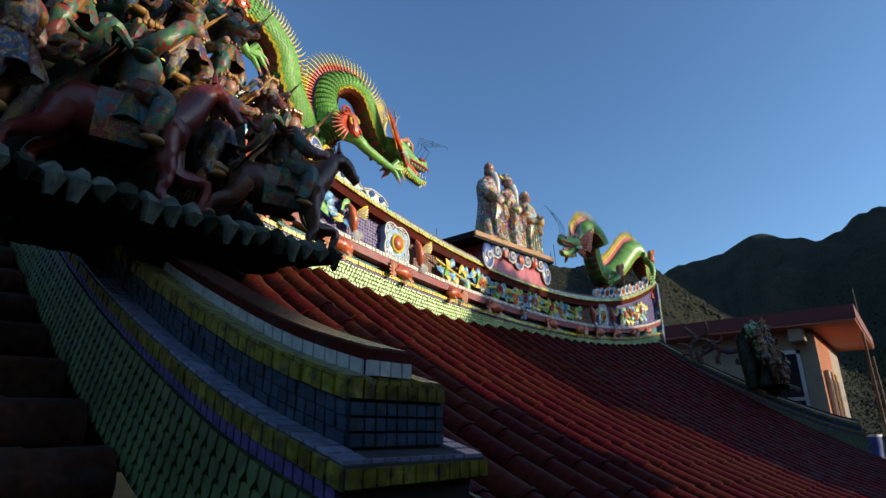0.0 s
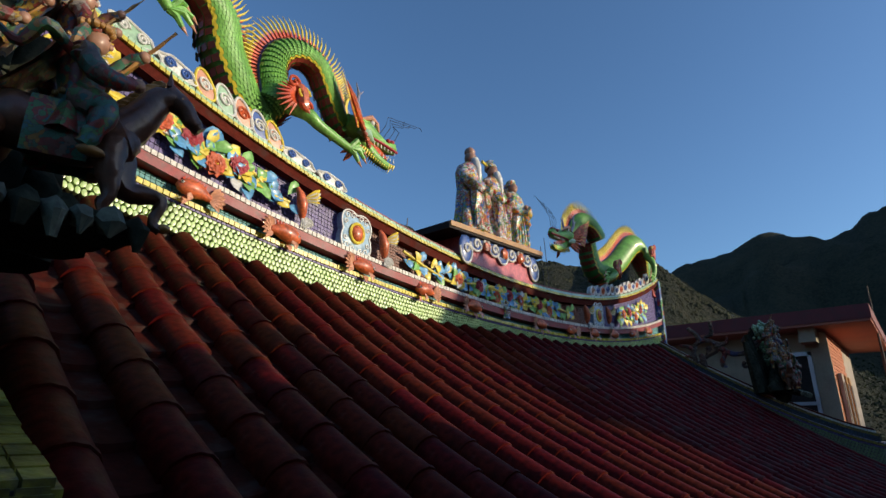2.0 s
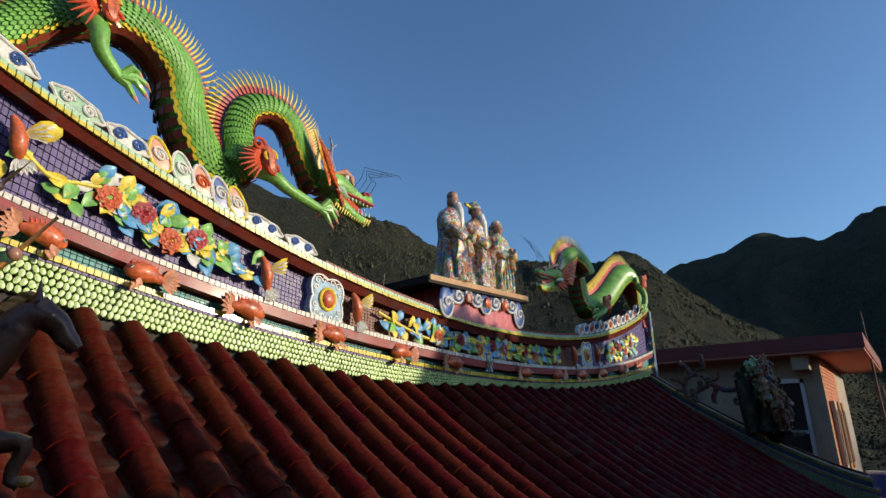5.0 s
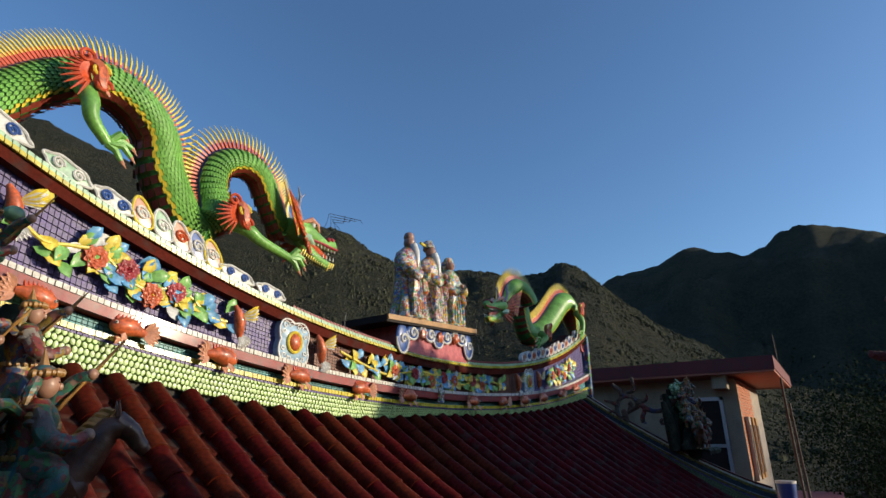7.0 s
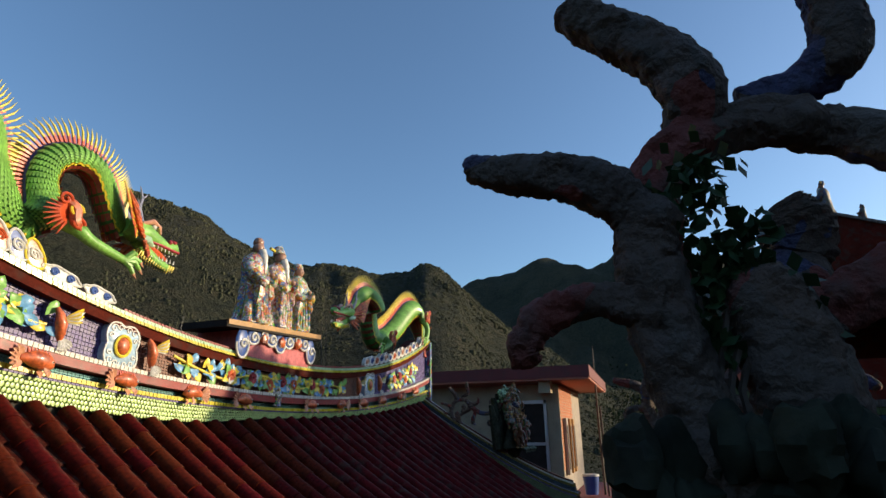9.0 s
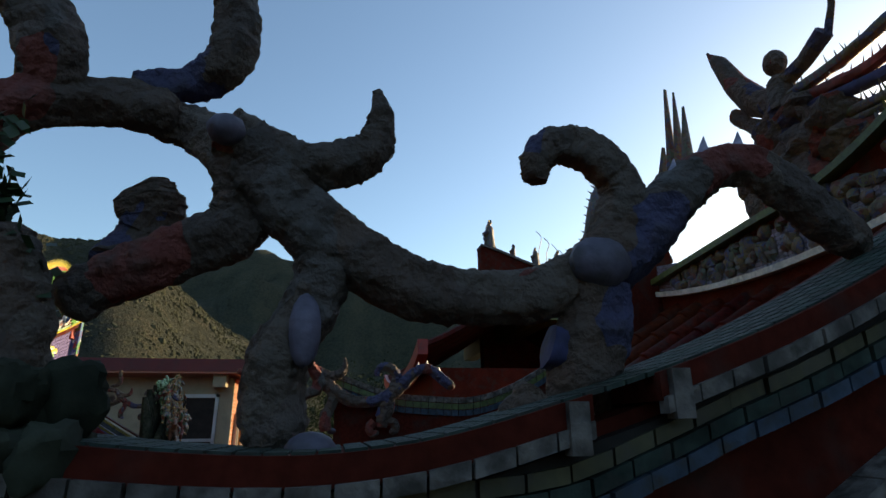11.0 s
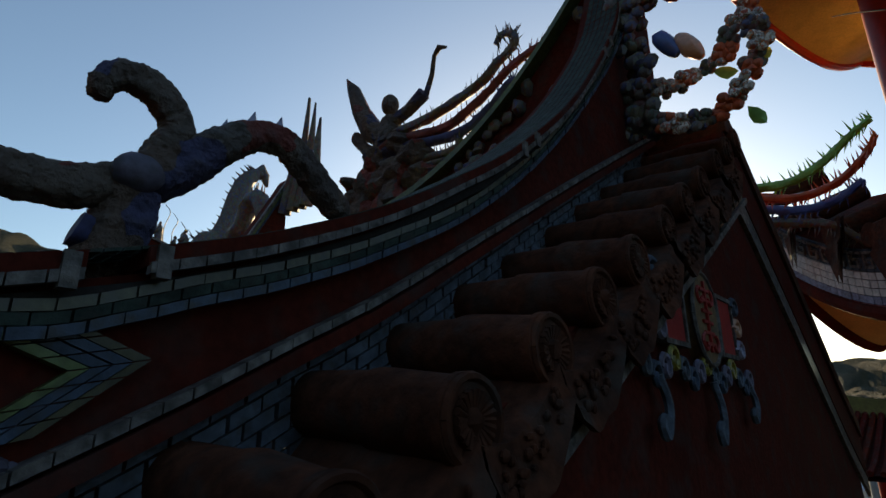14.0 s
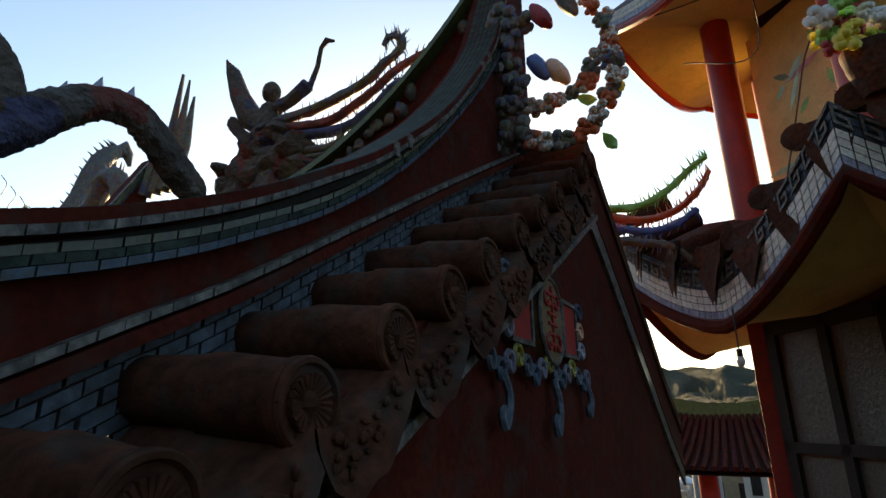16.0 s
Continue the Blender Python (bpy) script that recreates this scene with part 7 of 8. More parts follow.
for s_ in (-1, 1):
    yc = cy + s_ * 0.52
    q = MeshB()
    q.box((-4.3, yc - 0.17, cz - 0.2), (-4.25, yc + 0.17, cz + 0.2))
    pn_ = part("red_panel", q, m_redpaint, md, smooth=False)
    for y0, y1, z0, z1 in ((-0.19, -0.16, -0.22, 0.22), (0.16, 0.19, -0.22, 0.22), (-0.16, 0.16, -0.22, -0.19), (-0.16, 0.16, 0.19, 0.22)):
        q = MeshB()
        q.box((-4.315, yc + y0, cz + z0), (-4.255, yc + y1, cz + z1))
        part("panel_edge", q, m_oldwhite, pn_, smooth=False)
    for k in range(3):
        q = MeshB()
        q.tube([(-4.31, yc + s_ * 0.26 + 0.09 * (1 - i / 16) * math.cos(0.6 * i), cz - 0.15 + 0.16 * k + 0.08 * (1 - i / 16) * math.sin(0.6 * i)) for i in range(13)], 0.02, 6)
        part("scroll", q, (m_lilac, m_cloudr, m_blue)[k], md)
for k in range(15):
    yy = -6.82 - 0.138 * k
    zz = cz - 0.36 - 0.05 * math.sin(k * 1.57)
    q = MeshB()
    q.tube([(-4.31, yy + 0.075 * (1 - i / 15) * math.cos(0.6 * i), zz + 0.085 * (1 - i / 15) * math.sin(0.6 * i)) for i in range(13)], 0.019, 6)
    part("scroll", q, (m_slate, m_blue, m_mauve, m_moss)[k % 4], md)
for yy, ln in ((-6.98, 0.3), (-7.88, 0.36), (-8.72, 0.24)):
    q = MeshB()
    z0 = cz - 0.4
    q.tube(spline([(-4.31, yy, z0), (-4.33, yy - 0.04, z0 - ln * 0.5), (-4.33, yy + 0.03, z0 - ln), (-4.33, yy + 0.08, z0 - ln * 0.8), (-4.33, yy + 0.04, z0 - ln * 0.68)], 4), 0.024, 6)
    part("drop", q, m_slate, md)
# front verge boards of the gable
fv = thing("barge_board", "dark red barge board of the gable's other slope", "barge board", kind="structure")
dn = lambda y: low_b(max(-9.4, -19 - y)) if y < -9.5 else 10.1
for x0, x1, a, b, mm in ((-4.3, -3.6, -0.75, -0.2, m_maroon), (-4.33, -3.5, -0.2, 0.0, m_vergeroll), (-4.29, -4.25, -1.0, -0.75, m_oldwhite)):
    part("board", MeshB().ribbon("y", -14.5, -9.35, 24, x0, x1, up(dn, a), up(dn, b)), mm, fv)

# ---- bell tower ----
KT = 0.8
tc_ = Vector((-6.48, -9.5, 0))
a1 = math.radians(9.5)


def hexp(r, k, z, rot=0.0):
    a = a1 + math.radians(60) * k + rot
    return Vector((tc_.x + r * math.cos(a), tc_.y + r * math.sin(a), z))


tw = thing("bell_tower", "hexagonal red-columned tower with upswept brick-edged eaves", "tower")
q = Mesh()
q.grid([[hexp(1.36, k, 0) for k in range(6)], [hexp(1.36, k, 8.9) for k in range(6)]], wrap=True)
part("wall", q, m_maroon, tw, smooth=False)


def eave(zc, zt, re, ri, rise, band, name):
    """One upswept eave: soffit, brick-faced edge band and roof slope."""
    n = 20
    o, top_, inn = [], [], []
    for k in range(6):
        A, B = hexp(re, k, 0), hexp(re, k + 1, 0)
        for i in range(n):
            t = i / n
            p = A.lerp(B, t) * 1.0
            lift = rise * abs(2 * t - 1) ** 1.6
            c = Vector((tc_.x, tc_.y, 0))
            p = c + (p - c) * (1 - 0.04 * (1 - abs(2 * t - 1)))
            o.append(Vector((p.x, p.y, zc + lift)))
            top_.append(Vector((p.x, p.y, zc + lift + band)))
            pi = hexp(ri, k, 0).lerp(hexp(ri, k + 1, 0), t)
            inn.append(Vector((pi.x, pi.y, zc + 0.12 + lift * 0.2)))
    e = part(name, Mesh().grid([inn, o], wrap=True), m_cream, tw)
    part("roof_slope", Mesh().grid([top_, [Vector((tc_.x + (p.x - tc_.x) * 0.4, tc_.y + (p.y - tc_.y) * 0.4, zt)) for p in top_]], wrap=True), m_roll, tw)
    m_ = len(o)
    c = Vector((tc_.x, tc_.y, 0))
    nr = 8 if band > 0.3 else 4
    for r_ in range(nr):
        q = Mesh()
        for i in range(m_):
            for half in (0, 0.5):
                a, b = o[i], o[(i + 1) % m_]
                p0, p1 = a.lerp(b, half + 0.03 + 0.25 * (r_ % 2) * 0), a.lerp(b, half + 0.47)
                z0, z1 = band * (r_ + 0.06) / nr, band * (r_ + 0.94) / nr
                out = Vector((p0.x - c.x, p0.y - c.y, 0)).normalized() * (0.012 + random.uniform(0, 0.004))
                q.hexa([p0 + Vector((0, 0, z0)), p1 + Vector((0, 0, z0)), p1 + out + Vector((0, 0, z0)), p0 + out + Vector((0, 0, z0)), p0 + Vector((0, 0, z1)), p1 + Vector((0, 0, z1)), p1 + out + Vector((0, 0, z1)), p0 + out + Vector((0, 0, z1))])
        part("brick_course", q, (m_redband if r_ == 0 else m_lilac if r_ < 2 else m_blue if r_ > 4 else m_white), e, kind="stuff", smooth=False)
    part("edge_core", Mesh().grid([o, top_], wrap=True), m_grout, e)
    return o, top_


o1, t1_ = eave(8.18, 9.3, 2.42, 1.3, 0.62, 0.44, "lower_eave")
o2, t2_ = eave(11.15, 12.6, 2.3, 0.9, 0.4, 0.24, "upper_eave")
for ring, mm, rr in ((o1, m_maroon, 0.05), (o2, m_redpaint, 0.045)):
    part("edge_rail", Mesh().tube(list(ring) + [ring[0]], rr, 8, up=(0, 0, 1)), mm, tw)
# key-pattern course on the lower eave
q = Mesh()
for i in range(len(o1)):
    a, b = t1_[i], t1_[(i + 1) % len(t1_)]
    out = Vector((a.x - tc_.x, a.y - tc_.y, 0)).normalized()
    for u0, u1, z0, z1 in ((0.05, 0.95, -0.04, -0.02), (0.05, 0.17, -0.12, -0.04), (0.05, 0.7, -0.14, -0.12), (0.58, 0.7, -0.12, -0.07), (0.3, 0.58, -0.09, -0.07)):
        c4 = [a.lerp(b, u0) + out * 0.012, a.lerp(b, u1) + out * 0.012, a.lerp(b, u1) + out * 0.03, a.lerp(b, u0) + out * 0.03]
        q.hexa([c + Vector((0, 0, z0)) for c in c4] + [c + Vector((0, 0, z1)) for c in c4])
part("key_course", q, m_oldwhite, tw, kind="stuff", smooth=False)
for i, p in enumerate(t1_[::3]):
    q = Mesh()
    out = Vector((p.x - tc_.x, p.y - tc_.y, 0)).normalized()
    c0 = p + Vector((0, 0, 0.09))
    q.tube([c0 - out * 0.5 + Vector((0, 0, 0.2)), c0, c0 + out * 0.04, c0 + out * 0.045], [0.075, 0.08, 0.085, 0.06], 12, up=(0, 0, 1), rough=0.004)
    part("roll_end", q, m_vergeroll, tw)
    q = Mesh()
    d_ = Vector((-out.y, out.x, 0))
    pp = p + d_ * 0.17 + out * 0.05
    q.grid([[pp + d_ * u + Vector((0, 0, 0.14 - w * (0.46 - 2.2 * abs(u) * w))) + out * (0.03 * w + th) for u in (-0.12, -0.06, 0, 0.06, 0.12)] for w, th in ((0, 0), (0.5, 0.01), (1, 0.02))])
    q.grid([[pp + d_ * u + Vector((0, 0, 0.14 - w * (0.46 - 2.2 * abs(u) * w))) + out * (0.03 * w + th - 0.025) for u in (-0.12, -0.06, 0, 0.06, 0.12)] for w, th in ((0, 0), (0.5, 0.01), (1, 0.02))], flip=True)
    part("drip_plate", q, m_vergeroll, tw)
for k in range(6):
    p = hexp(1.27, k, 0)
    part("column", Mesh().tube([(p.x, p.y, 8.9), (p.x, p.y, 11.35)], [0.135, 0.13], 20), m_redpaint, tw)
    p0, p1 = hexp(1.37, k, 0), hexp(1.37, k + 1, 0)
    q = Mesh()
    q.box((p0.x - 0.075, p0.y - 0.075, 3.0), (p0.x + 0.075, p0.y + 0.075, 8.4))
    part("corner_pier", q, m_redband if k == 0 else m_maroon, tw, smooth=False)
    mid = (p0 + p1) / 2
    dv, nv_ = (p1 - p0).normalized(), Vector(((p0 + p1).x / 2 - tc_.x, (p0 + p1).y / 2 - tc_.y, 0)).normalized()

    def F(u, z, o_):
        w = mid + dv * u + nv_ * o_
        return (w.x, w.y, z)
    win = Mesh()
    for u0, u1, z0, z1 in ((-0.55, -0.45, 6.2, 8.3), (0.45, 0.55, 6.2, 8.3), (-0.55, 0.55, 8.2, 8.3), (-0.55, 0.55, 7.3, 7.38), (-0.04, 0.04, 6.2, 8.3), (-0.55, 0.55, 6.2, 6.3)):
        win.hexa([F(u0, z0, 0), F(u1, z0, 0), F(u1, z0, 0.06), F(u0, z0, 0.06), F(u0, z1, 0), F(u1, z1, 0), F(u1, z1, 0.06), F(u0, z1, 0.06)])
    wf = part("window", win, m_dark, tw, smooth=False)
    part("pane", Mesh().hexa([F(-0.46, 6.25, 0.002), F(0.46, 6.25, 0.002), F(0.46, 6.25, 0.02), F(-0.46, 6.25, 0.02), F(-0.46, 8.25, 0.002), F(0.46, 8.25, 0.002), F(0.46, 8.25, 0.02), F(-0.46, 8.25, 0.02)]), mat("frosted grey glass", (0.1, 0.1, 0.085), 0.3, 0.3, 30, 0.8, 90), wf, smooth=False)
    p0, p1 = hexp(1.02, k, 0), hexp(1.02, k + 1, 0)
    q = Mesh()
    q.hexa([p0 + Vector((0, 0, 8.9)), p1 + Vector((0, 0, 8.9)), p1 * 1.0 + Vector((0, 0, 8.9)) - nv_ * 0.04, p0 + Vector((0, 0, 8.9)) - nv_ * 0.04, p0 + Vector((0, 0, 11.1)), p1 + Vector((0, 0, 11.1)), p1 + Vector((0, 0, 11.1)) - nv_ * 0.04, p0 + Vector((0, 0, 11.1)) - nv_ * 0.04])
    pan = part("wall_panel", q, m_cream, tw, "cream painted panel with leaf and rock painting", smooth=False)
    mid = (p0 + p1) / 2
    for j in range(16):
        u, z = random.uniform(-0.4, 0.4), random.uniform(9.2, 10.6)
        a = random.uniform(0, 6.28)
        q = Mesh()
        ln = random.uniform(0.08, 0.22)
        ring = [(u + ln * math.cos(a) * c_ - 0.03 * math.sin(a) * s_, z + ln * math.sin(a) * c_ + 0.03 * math.cos(a) * s_) for c_, s_ in ((-1, 0), (-0.3, 1), (0.4, 0.8), (1, 0), (0.4, -0.8), (-0.3, -1))]
        q.add([F(uu, zz, 0.006) for uu, zz in ring], [tuple(range(6))])
        part("painted_leaf", q, random.choice((m_leafg, m_jade, m_pinkp, m_dgreen)), pan, smooth=False)
    q = Mesh()
    for j in range(7):
        q.add([F(0.3 + du, 10.5 - 0.09 * j + dz, 0.008) for du, dz in ((0, 0), (0.06, 0), (0.06, -0.06), (0, -0.06))], [(0, 1, 2, 3)])
    part("painted_bars", q, m_dark, pan, smooth=False)
bl = thing("hanging_bulb", "bare light bulb hanging under the tower eave", "light bulb")
bx_ = Vector((-4.98, -8.03, 7.97))
part("cord", Mesh().tube([bx_ + Vector((0, 0, 0.3)), bx_], 0.006, 5), m_wire, bl)
q = Mesh()
q.ball(bx_ - Vector((0, 0, 0.05)), (0.028, 0.028, 0.04))
part("bulb", q, m_cloudw, bl)
part("socket", Mesh().tube([bx_ + Vector((0, 0, 0.03)), bx_ - Vector((0, 0, 0.02))], 0.02, 8), m_dark, bl)
q = Mesh()
q.tube(spline([o2[5] + Vector((0, 0, -0.02)), Vector((-5.9, -8.3, 10.9)), Vector((-5.75, -8.55, 10.2)), o1[16] + Vector((0, 0, 0.3))], 8), 0.006, 5)
q.tube(spline([hexp(1.6, 0, 11.0), Vector((-5.5, -8.7, 10.6)), o2[16]], 8), 0.006, 5)
solo("cable", q, m_wire, "thin black cables slung between the tower eaves", "cable")
# corner plumes and flower basket on the lower eave
tp = thing("eave_plume", "spiny red, green and blue ceramic plumes on the tower's eave corner", "roof ornament", "tail plumes")
for pts, mm in (([(-4.2, -8.18, 9.2), (-4.44, -8.22, 9.19), (-4.66, -8.21, 9.27), (-4.85, -8.17, 9.4), (-4.98, -8.15, 9.47)], m_leafg), ([(-4.21, -8.2, 9.14), (-4.46, -8.26, 9.08), (-4.72, -8.27, 9.13), (-4.91, -8.23, 9.27), (-4.98, -8.19, 9.37)], m_fin),
                ([(-4.22, -8.23, 9.05), (-4.45, -8.29, 9.0), (-4.66, -8.31, 9.01), (-4.86, -8.29, 9.11)], m_cloudb), ([(-4.22, -8.27, 8.95), (-4.43, -8.31, 8.91), (-4.62, -8.34, 8.86), (-4.8, -8.4, 8.7)], m_relief)):
    s_ = spline(pts, 7)
    q, q2 = Mesh(), Mesh()
    q.tube(s_, [0.038 - 0.0006 * i for i in range(len(s_))], 8, rough=0.008)
    for p in s_:
        for j in range(2):
            q2.cone(p, Vector(p) + Vector((random.uniform(0, 0.05), random.uniform(-0.05, 0.05), random.choice((-1, 1)) * random.uniform(0.06, 0.1))), 0.01, 4)
    pl_ = part("plume", q, mm, tp)
    part("barb_fringe", q2, mm, pl_, kind="stuff")
fb = thing("flower_basket", "brown basket of bright ceramic flowers on the tower eave", "flower ornament")
fc = o1[20] + Vector((-0.22, 0.05, 0.66))
q = Mesh()
q.tube([fc - Vector((0, 0, 0.28)), fc - Vector((0, 0, 0.12)), fc], [0.07, 0.12, 0.14], 18, up=(1, 0, 0), rough=0.01)
part("basket", q, m_vergeroll, fb)
for k in range(26):
    q = Mesh()
    rosette(q, fc + Vector((random.uniform(-0.2, 0.2), random.uniform(-0.15, 0.15), random.uniform(0.0, 0.3))), random.uniform(0.05, 0.085))
    part("flower", q, random.choice((m_orange, m_leafg, m_petal, m_cloudw, m_leafy, m_leafg)), fb)

# ---- distant gate roof, water tank, houses ----
gt = thing("gate_pavilion", "distant red tile gate roof with red columns and corner ornament", "pavilion")
m = Mesh()
GX, GY = -4.2, -22.0
rows = []
for j in range(9):
    t = j / 8
    rows.append([(GX + u * (3.2 - 1.2 * t), GY + 2.0 - 2.0 * t, 6.3 + 1.35 * t ** 1.4 + 0.35 * abs(u) ** 3) for u in np.linspace(-1, 1, 21)])
m.grid(rows)
m.grid([[(x, y, z - 0.12) for x, y, z in r] for r in rows], flip=True)
part("roof", m, m_pan, gt)
for i in range(26):
    u = -1 + 2 * (i + 0.5) / 26
    part("tile_roll", Mesh().tube([(GX + u * (3.2 - 1.2 * t), GY + 2.02 - 2.0 * t, 6.34 + 1.35 * t ** 1.4 + 0.35 * abs(u) ** 3) for t in np.linspace(0, 1, 8)], 0.07, 7, up=(0, 0, 1)), m_roll, gt)
part("ridge", Mesh().ribbon("x", GX - 2.2, GX + 2.2, 16, GY - 0.15, GY + 0.15, lambda x: 7.5, lambda x: 7.95 + 0.1 * (x - GX) ** 2), m_dgreen, gt)
for s_ in (-1, 1):
    part("hip", Mesh().tube([(GX + s_ * 2.0, GY, 7.9), (GX + s_ * 2.6, GY + 1.0, 7.2), (GX + s_ * 3.2, GY + 2.0, 6.95)], 0.14, 8), m_dgreen, gt)
for u in (-2.4, -1.0, 0.6, 2.2):
    part("column", Mesh().tube([(GX + u, GY + 1.2, 0), (GX + u, GY + 1.2, 6.35)], 0.24, 16), m_redpaint, gt)
for u in (-3.1, 2.2):
    q = Mesh()
    for k in range(14):
        q.ball((GX + u + random.uniform(-0.3, 0.3), GY + 1.6, 7.2 + random.uniform(0, 0.8)), (0.16, 0.12, 0.2), rough=0.6, nu=7, nv=5)
    for k in range(6):
        q.cone((GX + u + random.uniform(-0.3, 0.3), GY + 1.6, 7.8), (GX + u + random.uniform(-0.7, 0.7), GY + 1.6, 8.5), 0.07, 5)
    part("corner_ornament", q, m_garland, gt)
tk = thing("water_tank", "galvanised steel water tank on a low stand in the distance", "water tank", "water tanks")
part("drum", Mesh().tube([(-1.9, -40, 2.5), (-1.9, -40, 4.9), (-1.9, -40, 5.2)], [0.75, 0.75, 0.25], 22, up=(1, 0, 0)), m_steel, tk)
part("stand", Mesh().tube([(-1.9, -40, 0), (-1.9, -40, 2.5)], 0.5, 8, up=(1, 0, 0)), m_wood, tk)
copy_thing(tk, pose(1.6, -4, -1.2))
random.seed(41)
for k in range(16):
    hx, hy, hz = random.uniform(-8, 6), random.uniform(-75, -44), random.uniform(3, 5)
    w_, d_ = random.uniform(3, 6), random.uniform(3, 5)
    h_ = thing("house", "distant pale concrete house in the valley", "house", "valley houses")
    part("wall", Mesh().box((hx - w_ / 2, hy - d_ / 2, 0), (hx + w_ / 2, hy + d_ / 2, hz)), random.choice((m_beige, m_mortar, m_white)), h_, smooth=False)
    part("roof", Mesh().box((hx - w_ / 2 - 0.2, hy - d_ / 2 - 0.2, hz), (hx + w_ / 2 + 0.2, hy + d_ / 2 + 0.2, hz + 0.25)), random.choice((m_concred, m_steel, m_mortar)), h_, smooth=False)
    for i in range(3):
        part("window", Mesh().box((hx - w_ / 2 + w_ * (i + 0.25) / 3, hy + d_ / 2, hz - 1.8), (hx - w_ / 2 + w_ * (i + 0.7) / 3, hy + d_ / 2 + 0.05, hz - 0.7)), m_dark, h_, smooth=False)

# ---- brick outbuilding beyond the far verge ----
bd = thing("brick_outbuilding", "orange brick building with beige side wall and flat red roof slab", "building")
BXF, BYF = 7.6, -1.68
part("side_wall", Mesh().box((BXF, BYF, 0), (BXF + 0.15, 2.4, 8.75)), m_beige, bd, smooth=False)
part("mortar_wall", Mesh().box((BXF + 0.02, BYF, 0), (BXF + 4.0, BYF + 0.2, 8.75)), m_mortar, bd, smooth=False)
brick = Mesh().box((0, -0.012, 0), (0.2, 0.02, 0.055)).mesh("brick", m_brick, False)
for r in range(26):
    for i in range(10):
        ob = part("brick", brick, None, bd)
        ob.location = (BXF + 0.035 + 0.212 * i + (0.106 if r % 2 else 0), BYF, 7.0 + 0.067 * r)
part("corner_pilaster", Mesh().box((BXF - 0.02, BYF - 0.02, 0), (BXF + 0.03, BYF + 0.12, 8.7)), m_beige, bd, smooth=False)
part("roof_slab", Mesh().box((BXF - 0.5, -2.42, 8.84), (BXF + 4.5, 2.9, 9.08)), m_concred, bd, smooth=False)
part("soffit", Mesh().box((BXF - 0.48, -2.4, 8.8), (BXF + 4.4, 2.8, 8.838)), m_soffit, bd, smooth=False)
part("bracket", Mesh().box((BXF - 0.35, BYF + 0.1, 8.55), (BXF, BYF + 0.35, 8.8)), m_beige, bd, smooth=False)
dr = part("door", Mesh().box((BXF - 0.03, -1.36, 6.5), (BXF, -0.75, 8.35)), m_dark, bd, "dark door in a grey frame", smooth=False)
fr = Mesh()
for y0, y1, z0, z1 in ((-1.42, -1.36, 6.5, 8.42), (-0.75, -0.69, 6.5, 8.42), (-1.42, -0.69, 8.35, 8.42), (-1.36, -0.75, 7.5, 7.56)):
    fr.box((BXF - 0.05, y0, z0), (BXF + 0.01, y1, z1))
part("frame", fr, m_steel, dr, smooth=False)
for i, x in enumerate((BXF + 0.35, BXF + 0.95, BXF + 1.5)):
    w_ = thing("boarded_shutter", "worn cream and brown shutter leaning on the brick wall", "shutter", "wall shutters")
    part("leaf", Mesh().box((x, BYF - 0.09, 6.9), (x + 0.3, BYF - 0.03, 8.05)), m_mortar if i == 0 else m_gold, w_, smooth=False)
    part("panel", Mesh().box((x + 0.05, BYF - 0.1, 7.0), (x + 0.25, BYF - 0.09, 7.9)), m_wood, w_, smooth=False)
solo("pole", Mesh().tube([(8.9, -2.4, 0), (8.85, -2.38, 8.0), (8.75, -2.4, 9.68)], [0.03, 0.025, 0.01], 8), m_wood, "tall thin weathered pole beside the brick building", "pole")
solo("pole", Mesh().tube([(8.5, -2.5, 5.0), (8.62, -2.46, 8.3)], [0.025, 0.02], 8), m_wood, "leaning timber pole beside the brick building", "pole")
bn = thing("plastic_bin", "blue plastic bin among clutter by the brick building", "bin")
part("tub", Mesh().tube([(8.3, -2.15, 6.5), (8.3, -2.15, 6.86)], [0.13, 0.17], 14, up=(1, 0, 0)), m_plastic, bn)
part("lid", Mesh().tube([(8.3, -2.15, 6.86), (8.3, -2.15, 6.9)], 0.18, 14, up=(1, 0, 0)), m_cloudw, bn)
solo("terrace", Mesh().box((5.2, -3.0, 0), (12, 3.2, 6.45)), m_concred, "dark red-painted terrace under the brick building", "terrace", "structure", smooth=False)
# shed behind the ridge
sh = thing("timber_shed", "grey weathered plank shed behind the ridge", "shed")
for i in range(7):
    part("plank", Mesh().box((-1.6, 3.6, 8.22 + 0.075 * i), (3.4, 3.65, 8.29 + 0.075 * i)), m_wood, sh, smooth=False)
part("post", Mesh().box((-1.6, 3.65, 0), (3.4, 3.8, 8.7)), m_wood, sh, smooth=False)
part("roof_sheet", Mesh().box((-1.8, 3.4, 8.76), (3.6, 5.5, 8.8)), m_concred, sh, smooth=False)


# ---- trees ----
m_leaf_t = mat("scrub foliage", (0.028, 0.04, 0.016), 0.95, 0.5, 0.8, 0.3, 8)
m_leaf_t.node_tree.nodes["Principled BSDF"].inputs["Specular IOR Level"].default_value = 0.05
m_bark = mat("grey bark", (0.1, 0.08, 0.06), 0.9, 0.4, 3, 0.6)


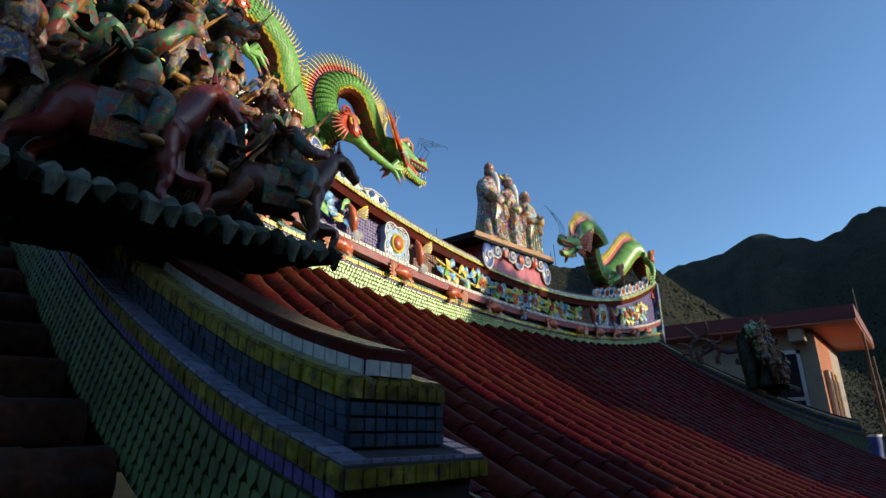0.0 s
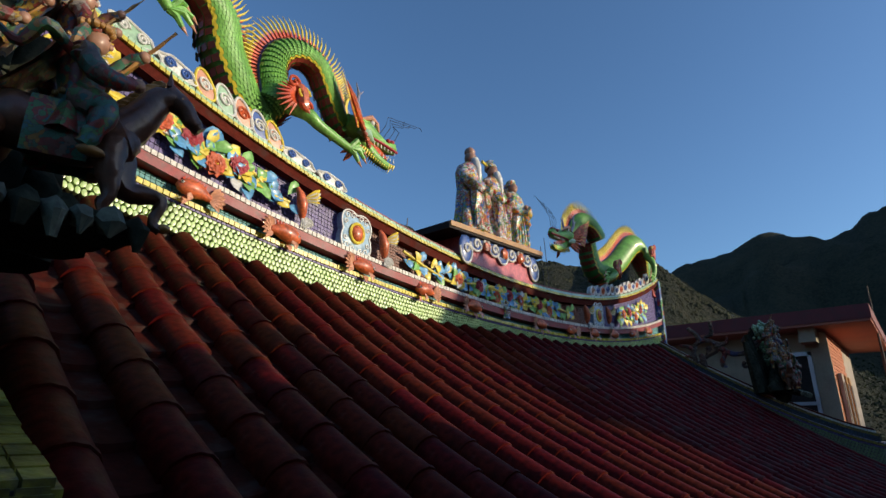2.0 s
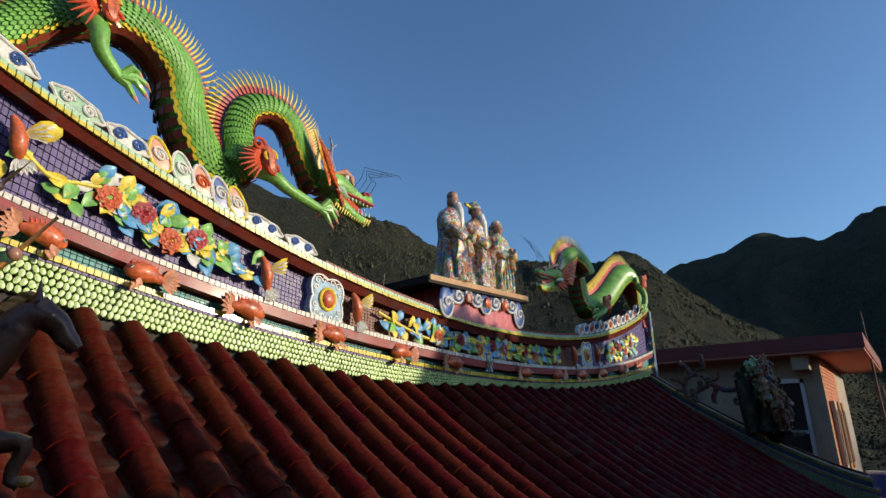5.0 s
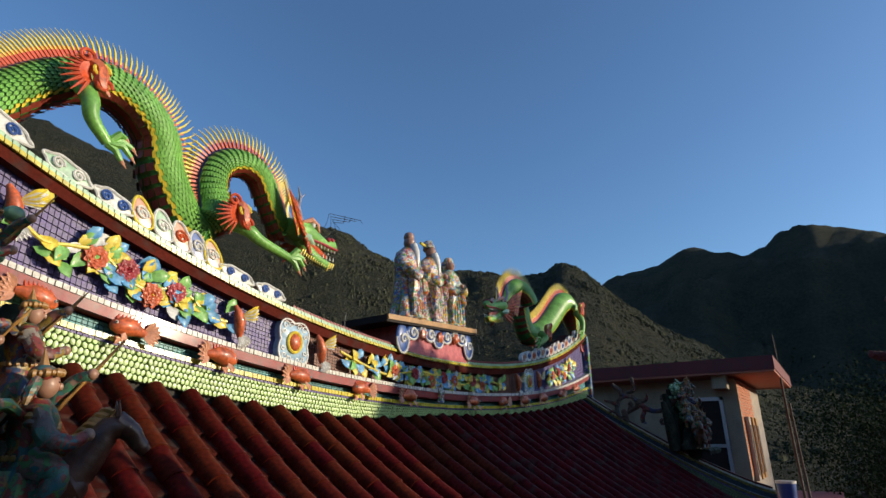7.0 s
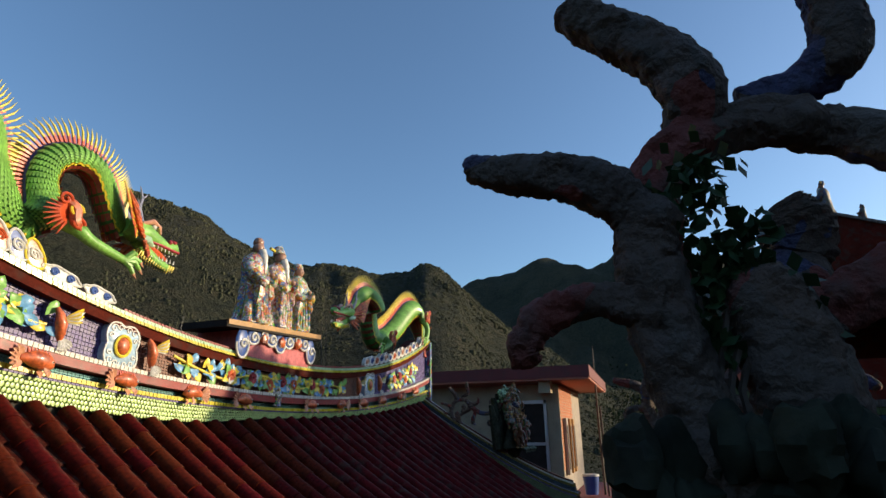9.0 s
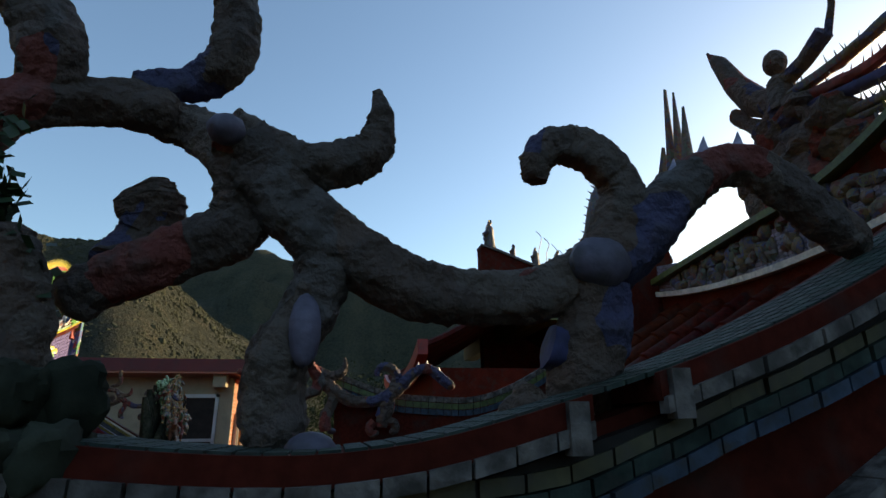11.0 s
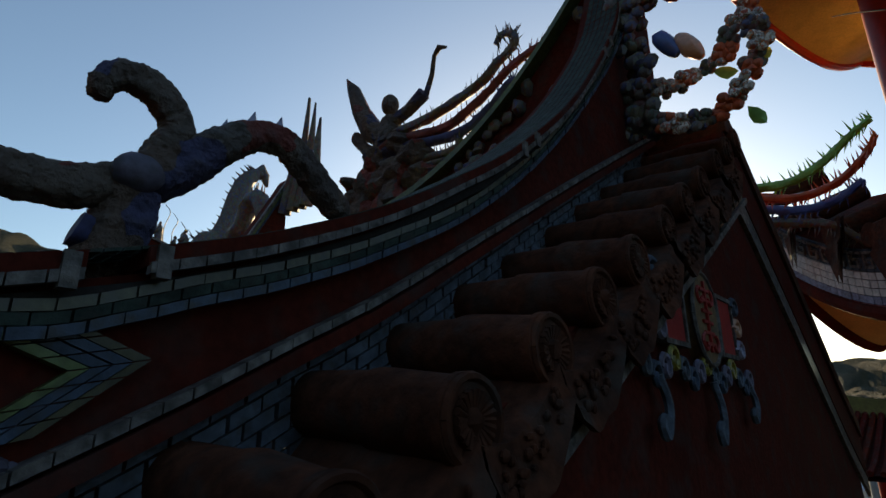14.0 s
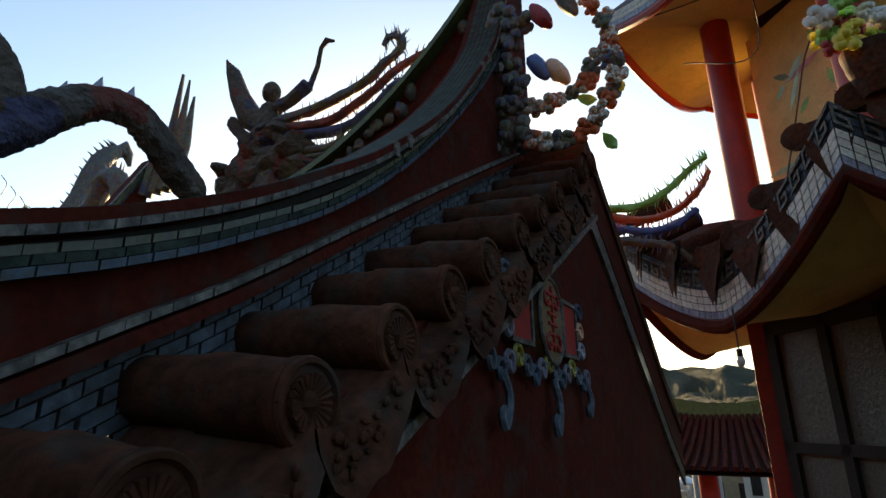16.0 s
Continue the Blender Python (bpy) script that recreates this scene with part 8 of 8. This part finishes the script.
def tree(x, y, z, h, seed):
    random.seed(seed)
    t = thing("tree", "small dense green tree on the slope behind the buildings", "tree", "slope trees")
    q = Mesh().tube([(x, y, z), (x + 0.1, y, z + h * 0.4), (x + 0.15, y + 0.1, z + h * 0.75)], [h * 0.045, h * 0.035, h * 0.015], 8, rough=0.02)
    for k in range(5):
        a = k * 1.3
        q.tube([(x + 0.1, y, z + h * (0.35 + 0.07 * k)), (x + h * 0.22 * math.cos(a), y + h * 0.22 * math.sin(a), z + h * (0.55 + 0.07 * k))], [h * 0.02, h * 0.006], 6)
    part("trunk", q, m_bark, t)
    v, f = [], []
    for c in range(34):
        a, rr = random.uniform(0, 6.28), random.uniform(0.05, 0.32) * h
        cc = Vector((x + rr * math.cos(a), y + rr * math.sin(a), z + h * random.uniform(0.42, 0.98)))
        for k in range(420):
            p = cc + Vector((random.gauss(0, 1), random.gauss(0, 1), random.gauss(0, 0.8))) * h * 0.075
            s = h * random.uniform(0.003, 0.007)
            d1 = Vector((random.gauss(0, 1), random.gauss(0, 1), random.gauss(0, 1))).normalized() * s
            d2 = Vector((random.gauss(0, 1), random.gauss(0, 1), random.gauss(0, 1))).normalized() * s * 0.6
            o = len(v)
            v += [p - d1, p + d2, p + d1, p - d2]
            f.append((o, o + 1, o + 2, o + 3))
    q = Mesh().add(v, f)
    part("crown", q, m_leaf_t, t, kind="stuff", smooth=False)


for i, (x, y, h) in enumerate(((14, -3.6, 8.4), (17, -5.5, 9.2), (20, -4.5, 9.4), (15.5, -7.5, 8.6), (22, -7, 10), (26, -10, 10))):
    tree(x, y, 0, h, 50 + i)

# ---- third pavilion roof ----
pv = thing("corner_pavilion", "dark pavilion roof with upswept corner and ridge figures in shade", "pavilion")
q = Mesh()
q.box((3.6, -8.6, 0), (8.5, -5.2, 8.6))
part("wall", q, m_maroon, pv, smooth=False)
rows = [[(3.2 + 5.6 * i / 16, -5.0 - 2.0 * j / 8, 8.55 + 1.2 * (j / 8) ** 1.2 + 0.3 * abs(2 * i / 16 - 1) ** 3) for i in range(17)] for j in range(9)]
part("roof", Mesh().grid(rows).grid([[(x, -14 - y, z) for x, y, z in r] for r in rows]), m_pan, pv)
for i in range(24):
    x = 3.3 + 5.4 * i / 23
    part("tile_roll", Mesh().tube([(x, -4.98 - 2.0 * t, 8.6 + 1.2 * t ** 1.2 + 0.3 * abs(2 * (x - 3.2) / 5.6 - 1) ** 3) for t in np.linspace(0, 1, 8)], 0.06, 7, up=(0, 0, 1)), m_roll, pv)
part("ridge", Mesh().ribbon("x", 3.2, 8.8, 20, -7.15, -6.85, lambda x: 9.3, lambda x: 9.85), m_dgreen, pv)
part("edge_band", Mesh().ribbon("x", 3.1, 8.9, 20, -5.05, -4.9, lambda x: 8.4 + 0.3 * abs((x - 6) / 2.8) ** 3, lambda x: 8.62 + 0.3 * abs((x - 6) / 2.8) ** 3), m_redband, pv)
ln_ = curve([-10.0, -9.0, -7.8, -6.7, -6.0], [10.9, 10.72, 10.92, 11.3, 11.3])
part("verge", Mesh().ribbon("y", -10.0, -6.6, 30, 5.85, 6.15, lambda y: 8.0, ln_), m_maroon, pv)
part("verge_cap", Mesh().ribbon("y", -10.0, -6.6, 30, 5.8, 6.2, up(ln_, 0.0), up(ln_, 0.05)), m_oldwhite, pv)
for lab, yy, hh, k in (("small dark standing figure on the pavilion verge", -6.85, 0.66, 1), ("small dark crouching figure on the pavilion verge", -7.35, 0.34, 2), ("small dark seated figure in a blue robe on the verge", -7.85, 0.46, 0), ("small dark figure beside a ceramic dragon", -8.15, 0.3, 2), ("small pointed figure in a red robe on the verge", -8.35, 0.52, 1)):
    robed("statue", lab, 6.0, yy, ln_(yy) + 0.04, hh, 2.6, m_relief, 61 + k, k)
sd = thing("dragon_ornament", "tall dark ceramic dragon with a jagged spine on a verge", "dragon ornament")
s_ = spline([(6.0, -8.45, 10.8), (6.0, -8.75, 11.2), (6.0, -9.05, 11.35), (6.0, -9.25, 11.8), (6.0, -9.35, 12.3), (6.0, -9.5, 12.75), (6.0, -9.72, 13.05), (6.0, -9.9, 13.1)], 5)
part("body", Mesh().tube(s_, [0.12 + 0.12 * math.sin(math.pi * min(1, (i + 3) / len(s_))) for i in range(len(s_))], 10, rough=0.04), m_relief, sd)
for i, p in enumerate(s_[::2]):
    part("spine", Mesh().cone(p, Vector(p) + Vector((0, 0.28, 0.16)), 0.07, 5), m_relief, sd)
part("head", Mesh().tube([(6.0, -9.75, 13.1), (6.0, -9.9, 13.25), (6.0, -9.98, 13.1), (6.0, -10.05, 12.85)], [0.08, 0.14, 0.12, 0.04], 9, rough=0.04), m_relief, sd)
for k in range(5):
    part("claw", Mesh().tube([(6.0, -9.35 - 0.1 * k, 12.2 - 0.15 * k), (6.0, -9.75, 12.0 - 0.2 * k), (6.0, -9.9, 11.8 - 0.22 * k)], [0.08, 0.06, 0.02], 7, rough=0.02), m_relief, sd)
for k in range(4):
    yy = -7.95 - 0.17 * k
    w_ = spline([(6.0, yy, ln_(yy)), (6.0, yy + 0.03, ln_(yy) + 0.4), (6.0, yy - 0.05, ln_(yy) + 0.75 - 0.1 * k), (6.0, yy + 0.06, ln_(yy) + 0.9 - 0.1 * k)], 5)
    solo("wire_whisker", Mesh().tube(w_, 0.008, 4), m_wire, "thin springy wire standing up from the pavilion verge", "wire")


# ---- near roof tiles, one by one ----
for mw in near_rolls:
    t = part("roll_tile", seg, None, hall)
    t.matrix_local = mw
